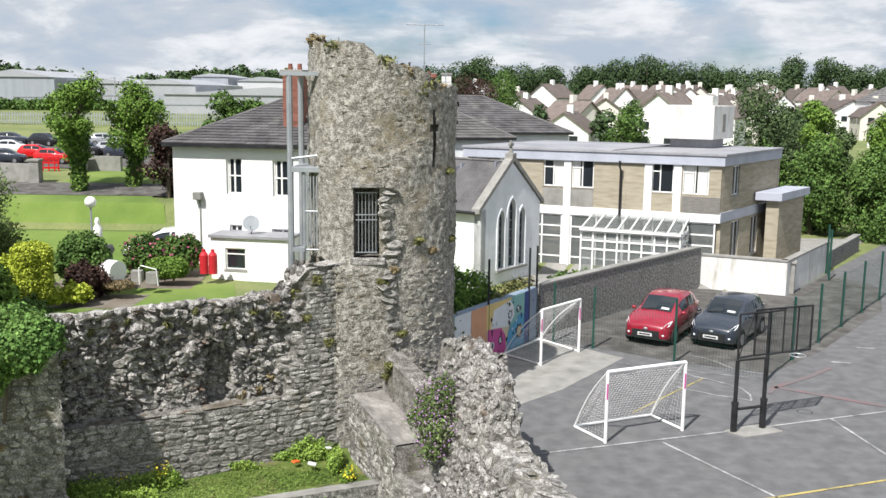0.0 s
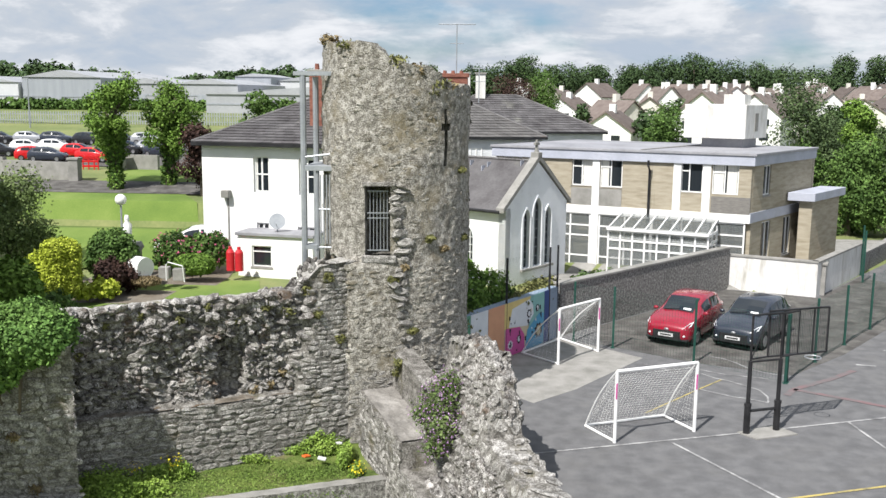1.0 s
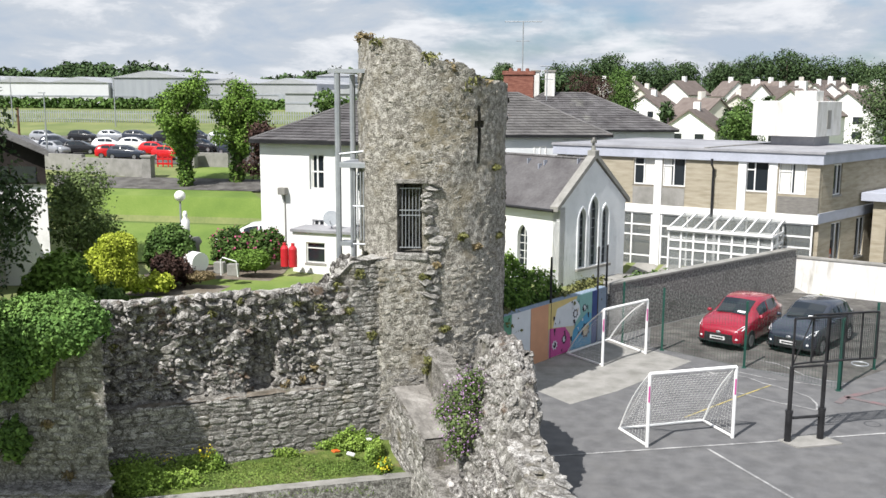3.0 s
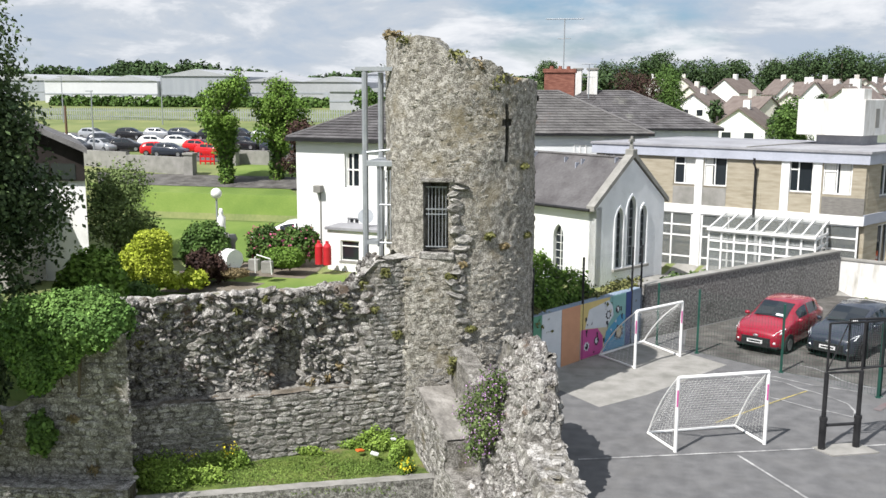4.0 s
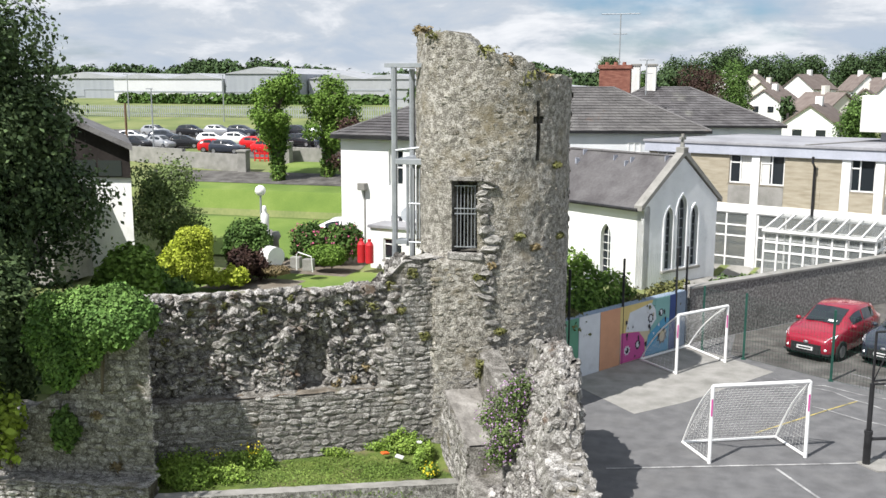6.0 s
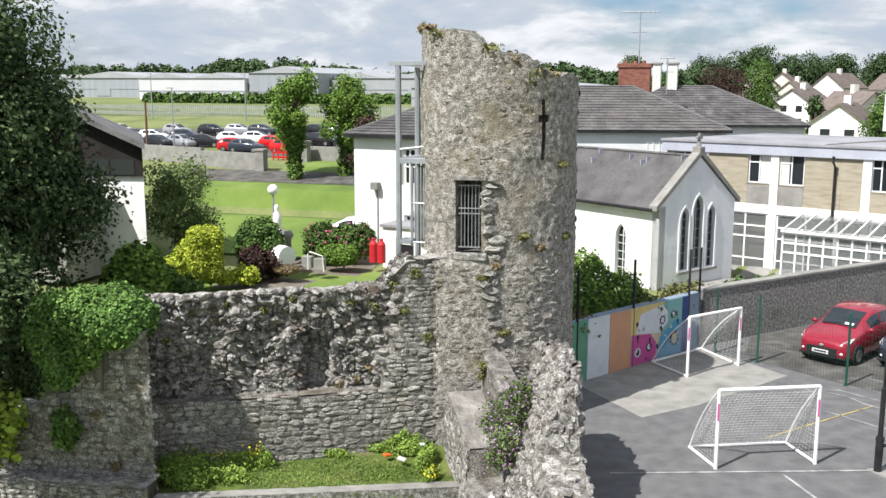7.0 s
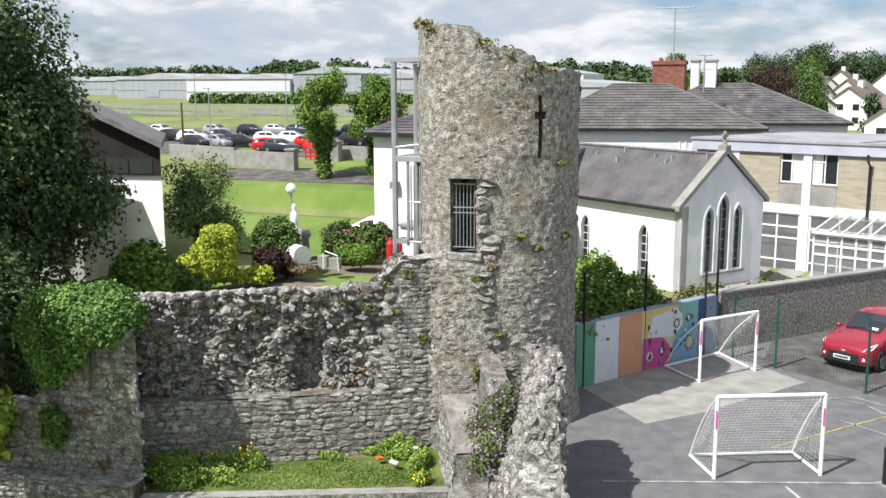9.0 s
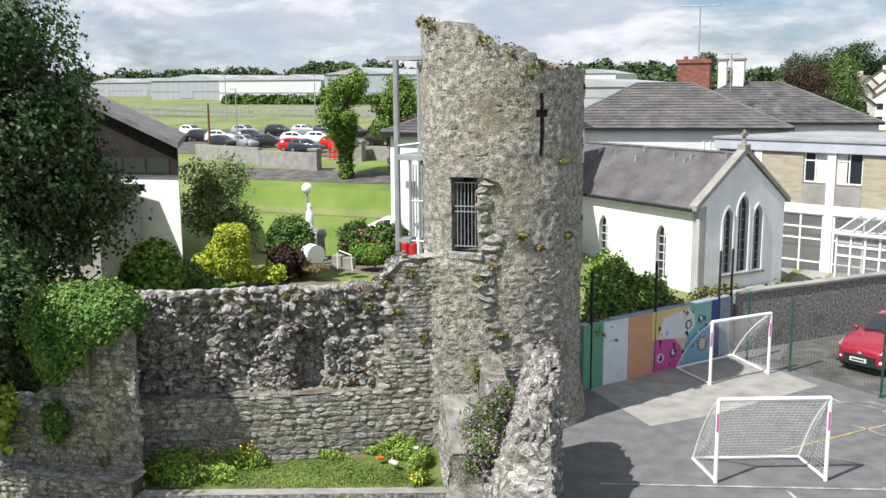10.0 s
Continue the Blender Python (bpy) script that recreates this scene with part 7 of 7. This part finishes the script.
s.add(q + [p + Vector((0, 0, 0.22)) for p in q], [(0, 1, 2, 3), (7, 6, 5, 4), (1, 0, 4, 5), (0, 3, 7, 4), (3, 2, 6, 7), (2, 1, 5, 6)])
s.object("roof", M["slate"], dark)
for i in range(5):
    p, r = da.lerp(db, 0.03 + 0.11 * i), da.lerp(db, 0.03 + 0.11 * i + 0.1)
    o = Vector((0.02, -0.15, 0))
    Shape().add([Z(p + o, 5.15), Z(r + o, 5.15), Z(r + o, 5.75), Z(p + o, 5.75)], [(1, 0, 3, 2)]).object("window_pane", M["glass"], dark)
# lower wing of the same building
low = thing("modern_annex", "low flat-roofed annex with a black plate for its opening", "annex", Matrix.Translation((-21.0, 30.9, 0)))
Shape().box((0, 0, 1.4), (2.3, 2.2, 4.5)).object("wall", M["concrete"], low)
Shape().box((-0.2, -0.25, 4.5), (2.55, 2.3, 4.75), 0.02).object("roof_slab", M["bronze_cladding"], low)
# No hole here: a near-black plate paints the opening's shade on the wall.
Shape().box((0.5, -0.04, 2.0), (1.9, 0.0, 4.2)).object("opening", M["dark"], low)

# ---- right distance: houses and trees ----
rng = random.Random(11)


def gable_house(x, y, w, d, ze, zr, wall, turn, group="estate houses"):
    t = thing("house", ("white" if wall == "white_wall" else "cream") + " rendered estate house with a brown tiled gable roof", "house", pose(x, y, 0, 0, 0, turn), group)
    s = Shape().plate([(0, 0), (w, 0), (w, ze), (w / 2, zr), (0, ze)], 0, d)
    s.object("wall", M[wall], t)
    o = 0.35
    for a, b in ((-o, w / 2), (w + o, w / 2)):
        z0 = ze - o * (zr - ze) / (w / 2)
        r = Shape()
        r.add([(a, -o, z0), (b, -o, zr), (b, d + o, zr), (a, d + o, z0), (a, -o, z0 + 0.25), (b, -o, zr + 0.25), (b, d + o, zr + 0.25), (a, d + o, z0 + 0.25)], [(0, 1, 2, 3), (7, 6, 5, 4), (0, 4, 5, 1), (1, 5, 6, 2), (2, 6, 7, 3), (3, 7, 4, 0)])
        r.object("roof_slope", M["roof_brown"], t)
    c = Shape().box((w / 2 - 0.5, d * 0.45, zr - 0.6), (w / 2 + 0.5, d * 0.45 + 0.9, zr + 1.3), 0.03)
    c.object("chimney", M[wall], t)
    for wx in (w * 0.2, w * 0.62):
        for wz in (1.2, 3.6):
            if wz + 1.1 < ze + 0.4:
                Shape().box((wx, -0.05, wz), (wx + w * 0.17, 0.0, wz + 1.15)).object("window_pane", M["glass"], t)
    for wy in (d * 0.25, d * 0.65):
        for wz in (1.2, 3.5):
            Shape().box((-0.05, wy, wz), (0.0, wy + 1.1, wz + 1.1)).object("window_pane", M["glass"], t)
    return t


gable_house(26.5, 150, 9.5, 12, 5.2, 9.0, "white_wall", -28)
gable_house(39, 168, 9, 12, 5.2, 8.8, "white_wall", -25)
gable_house(13, 152, 8, 9, 3.0, 5.8, "white_wall", -20)
gable_house(20, 166, 8, 9, 4.2, 7.4, "house_cream", 35)
for i in range(46):
    x0 = rng.uniform(-6, 92)
    y0 = rng.uniform(170, 285)
    gable_house(x0 * y0 / 220 + 4, y0, rng.uniform(7, 9), rng.uniform(9, 12), rng.uniform(3.2, 4.4) + (y0 - 170) * 0.042, rng.uniform(6.2, 7.6) + (y0 - 170) * 0.045, rng.choice(["white_wall", "house_cream", "white_wall"]), rng.uniform(-45, 45))
bung = hip_house("bungalow", "white bungalow with a dark hipped roof on a green rise", (87, 205, 0), (1, -0.1), 16, 10, 0, 8.0, 11.5, "white_wall", "slate", 8)
gable_house(62, 122, 9, 12, 5.5, 9.2, "house_cream", 18)
gable_house(72, 124, 9, 12, 5.5, 9.0, "house_cream", 24)
for i in range(70):
    x = -14 + i * 3.05 + rng.uniform(-1.5, 1.5)
    hgt = 14.8 + 1.6 * math.sin(i * 0.35) + rng.uniform(-1, 2) - (4.5 if x > 99 and x < 103 else 0) - (3.5 if i < 6 else 0)
    tree("distant green broadleaf woodland tree", x, 300 + rng.uniform(-8, 12), 2.0, hgt, 6.4, M["leaf_far"], 200 + i, 4200, 0.4, 0.4, "hilltop woodland", 7, 0.05)
for i in range(115):
    x = -200 + i * 1.75
    tree("distant dark green hedgerow tree", x, 200 + rng.uniform(-6, 20), 7.0, rng.uniform(4.0, 7.5) * (0.8 if x < -85 else 0.55), 3.6, M["leaf_far"], 300 + i, 420, 0.7, 0.3, "distant hedgerow", 6, 0.02)
g = np.random.default_rng(77)
for x0, x1, top in ((-345, -290, 17.0), (-285, -160, 19.5), (-150, -40, 17.5)):
    n = int((x1 - x0) / 5)
    blobs = []
    for i in range(n):
        f = (i + 0.5) / n
        blobs.append((x0 + (x1 - x0) * f, 420 + g.uniform(-12, 12), 6 + (top - 10) * math.sin(math.pi * min(1, max(0, f))) ** 0.5, 6.0, 5.0, 4.2 + g.uniform(-0.8, 1.2)))
    tagged(leaf_cloud("distant_wood", blobs, 9000, 1.3, M["leaf_far"], None, 900 + int(top), 0.3), "low wooded hill on the horizon", "woods", kind="stuff")
# trees among the houses and along the lane
for i, (x, y, h, c, leaf) in enumerate([(23.4, 74, 9.6, 3.0, "leaf_dark"), (27.0, 77, 6.4, 2.8, "leaf_dark"), (13.4, 76, 7.8, 2.0, "leaf_green"), (25.5, 68, 8.6, 1.4, "leaf_bright"), (28.0, 70, 6.6, 1.2, "leaf_dark"), (28.5, 64, 7.8, 1.7, "leaf_bright"), (23.0, 62, 5.6, 2.2, "leaf_green"), (26.0, 60, 5.0, 2.4, "leaf_green"), (29.0, 61, 5.8, 2.4, "leaf_green"), (32.0, 63, 5.6, 2.2, "leaf_bright"), (30.5, 58, 4.6, 2.2, "leaf_green"), (21.0, 64, 5.0, 1.8, "leaf_green"), (34.5, 60, 5.6, 2.6, "leaf_green"), (36, 68, 5.6, 2.4, "leaf_bright"), (2.0, 104, 10.4, 3.4, "leaf_wine"), (5.0, 108, 9.8, 2.8, "leaf_green"), (-3.5, 92, 8.6, 1.6, "leaf_green"), (-6.5, 96, 8.8, 1.9, "leaf_dark"), (40, 74, 4.8, 2.6, "leaf_green"), (44, 82, 5, 2.6, "leaf_dark")]):
    tree({"leaf_green": "green broadleaf tree", "leaf_dark": "dark green broadleaf tree", "leaf_bright": "bright green upright tree", "leaf_wine": "dark copper beech tree"}[leaf] + " behind the buildings", x, y, height(x, y) if y < 105 else 1.0, h, c, M[leaf], 400 + i, 16000, 0.12, 0.2, "", 16, 0.06, 0.3)
for i in range(30):
    x, y = rng.uniform(-5, 80), rng.uniform(150, 260)
    tree("garden tree among the houses", x * y / 200, y, 0.5, rng.uniform(4, 7), rng.uniform(1.8, 3), M["leaf_far"], 500 + i, 500, 0.5, 0.2, "estate garden trees", 6, 0.1)
up = thing("utility_pole", "brown wooden utility pole among the trees", "pole", Matrix.Translation((24.4, 63.0, 0)))
Shape().tube([(0, 0, 0), (0, 0, 5.9)], [0.14, 0.1], 7).object("pole", M["pole_wood"], up)
# shrubs between mural wall and chapel
shrub("green shrub with pale blossom above the mural wall", [(0.2, 31.6, 1.6, 0.8, 0.8, 1.0), (0.9, 32.9, 1.8, 0.8, 0.8, 0.9), (-0.2, 32.9, 2.2, 0.8, 0.8, 1.1)], M["leaf_bright"], 91, 9000, 0.09, 0.2, flowers=(M["statue_white"], 160, 0.07))
shrub("rough hedge trailing over the mural wall", [(0.0, 30.0, 1.55, 0.5, 0.6, 0.45), (1.6, 33.0, 1.6, 0.6, 0.7, 0.4), (2.6, 34.6, 1.6, 0.6, 0.6, 0.4), (3.0, 36.2, 1.3, 0.7, 0.7, 0.5)], M["moss_tuft"], 92, 5000, 0.08, 0.3)
shrub("low green bed beside the glazed front", [(4.6, 37.6, 1.2, 0.8, 0.8, 0.6), (5.6, 39.2, 1.1, 0.7, 0.7, 0.5), (6.4, 40.4, 1.0, 0.6, 0.6, 0.4)], M["leaf_green"], 93, 4000, 0.09, 0.25)

# ---- plants on the ruins ----
shrub("buddleia bush with purple flower spikes", [(0.15, 22.0, 2.0, 0.32, 0.42, 0.36), (0.0, 21.6, 1.7, 0.42, 0.4, 0.4), (-0.35, 21.7, 1.45, 0.3, 0.3, 0.3), (0.1, 21.15, 1.3, 0.38, 0.36, 0.38), (-0.05, 20.95, 0.98, 0.28, 0.28, 0.28)], M["leaf_olive"], 94, 4600, 0.034, 0.5, flowers=(M["petal_purple"], 1700, 0.036), shape=2.8, inner=0.35)


def tufts(name, label, places, mat, seed, n=130, r=0.2, size=0.07):
    for i, (x, y, z) in enumerate(places):
        t = leaf_cloud(name, [(0, 0, 0, r, r * 0.7, r * 0.8)], n, size, mat, None, seed + i, 0.4, 0.2, shape=3.0)
        t.location = (x, y, z)
        tagged(t, label, "plant", "wall plants", "stuff")


on_face = lambda u, v: tuple(back_place(u, v) + bw_n * 0.03)
tufts("wall_plant", "yellow-green moss and weed tuft on old stone", [on_face(u, v) for u, v in ((1.0, 3.3), (2.2, 3.25), (3.0, 3.4), (3.9, 3.2), (4.6, 3.45), (5.3, 3.1), (6.0, 3.35), (6.6, 3.2), (7.1, 3.7), (7.6, 4.0), (7.3, 3.1), (1.6, 2.6), (7.9, 2.4))] + [(-1.28, 24.3, 1.6), (-1.2, 24.1, 1.9)], M["moss_tuft"], 600, 120, 0.15, 0.04)
tufts("wall_plant", "dry brown grass tuft on old stone", [on_face(6.1, 1.3), on_face(5.7, 1.22), on_face(6.5, 1.6), tuple(pier_face(1.3, 1.3)[0]), tuple(pier_face(0.9, 0.1)[0])], M["dry_tuft"], 640, 200, 0.14, 0.04)
for i, (a, z, r) in enumerate(((-2.5, 9.95, 0.25), (-2.1, 9.75, 0.25), (-1.45, 9.4, 0.3), (-1.15, 9.2, 0.25), (-0.85, 8.85, 0.3), (-0.95, 8.6, 0.2), (-0.6, 8.78, 0.2), (-0.42, 6.62, 0.14), (-1.0, 4.9, 0.15), (-0.75, 4.6, 0.13), (-1.5, 3.9, 0.13), (-1.25, 2.5, 0.16), (-1.35, 4.2, 0.12), (-0.3, 4.8, 0.12))):
    p = tower_point(a, z, 0.0 if z < 8.4 else -0.15)
    t = leaf_cloud("wall_plant", [(0, 0, 0, r, r, r * 0.55)], 150, 0.055, M["moss_tuft"] if i % 3 else M["dry_tuft"], None, 660 + i, 0.4, 0.2, shape=2.4)
    t.location = (TX + p[0], TY + p[1], p[2])
    tagged(t, "olive moss and grass tuft growing on the tower", "plant", "wall plants", "stuff")
# yard growth
g = np.random.default_rng(5)
blades = leaf_cloud("yard_weeds", [(-8.0, 21.5, -0.45, 0.9, 0.55, 0.4), (-7.5, 20.95, -0.5, 0.8, 0.45, 0.4), (-6.7, 21.4, -0.52, 0.6, 0.35, 0.25), (-7.0, 22.15, -0.45, 0.8, 0.35, 0.3), (-6.35, 22.3, -0.45, 0.4, 0.25, 0.3), (-5.2, 23.3, -0.42, 0.9, 0.12, 0.13), (-4.2, 23.85, -0.4, 0.7, 0.14, 0.16), (-3.2, 24.05, -0.32, 0.6, 0.28, 0.34), (-2.5, 23.6, -0.38, 0.2, 0.55, 0.26), (-2.1, 22.8, -0.45, 0.15, 0.35, 0.2)], 36000, 0.04, M["weeds"], None, 95, 0.35, 0.3)
tagged(blades, "bright leafy weeds along the yard walls", "weeds", kind="stuff")
short = leaf_cloud("yard_grass", [(-5.5, 22.4, -0.58, 3.4, 1.3, 0.07), (-3.6, 23.1, -0.55, 1.6, 0.8, 0.07)], 15000, 0.022, M["grass_blade"], None, 96, 0.2, 0.1, shape=2.4)
tagged(short, "short grass of the yard", "grass", kind="stuff")
flw = leaf_cloud("yellow_ragwort", [(-6.35, 22.15, -0.1, 0.25, 0.2, 0.2), (-7.3, 21.9, -0.15, 0.3, 0.2, 0.15), (-2.0, 22.4, -0.2, 0.2, 0.2, 0.2)], 130, 0.05, M["petal_yellow"], None, 97, 0.3, 0.3, shape=1.0)
tagged(flw, "yellow ragwort flowers in the yard weeds", "flowers", kind="stuff")
for i, (x, y, z, m) in enumerate(((-3.03, 23.32, -0.4, "plate"), (-3.45, 23.45, -0.4, "cone_orange"), (-2.7, 23.9, -0.2, "plate"))):
    o = Shape().box((-0.11, -0.06, 0), (0.1, 0.07, 0.05), 0.02).object("litter", M[m])
    o.location, o.rotation_euler = (x, y, z), (0.1, 0.2, i)
    tagged(o, "crumpled scrap of litter on the grass", "litter")
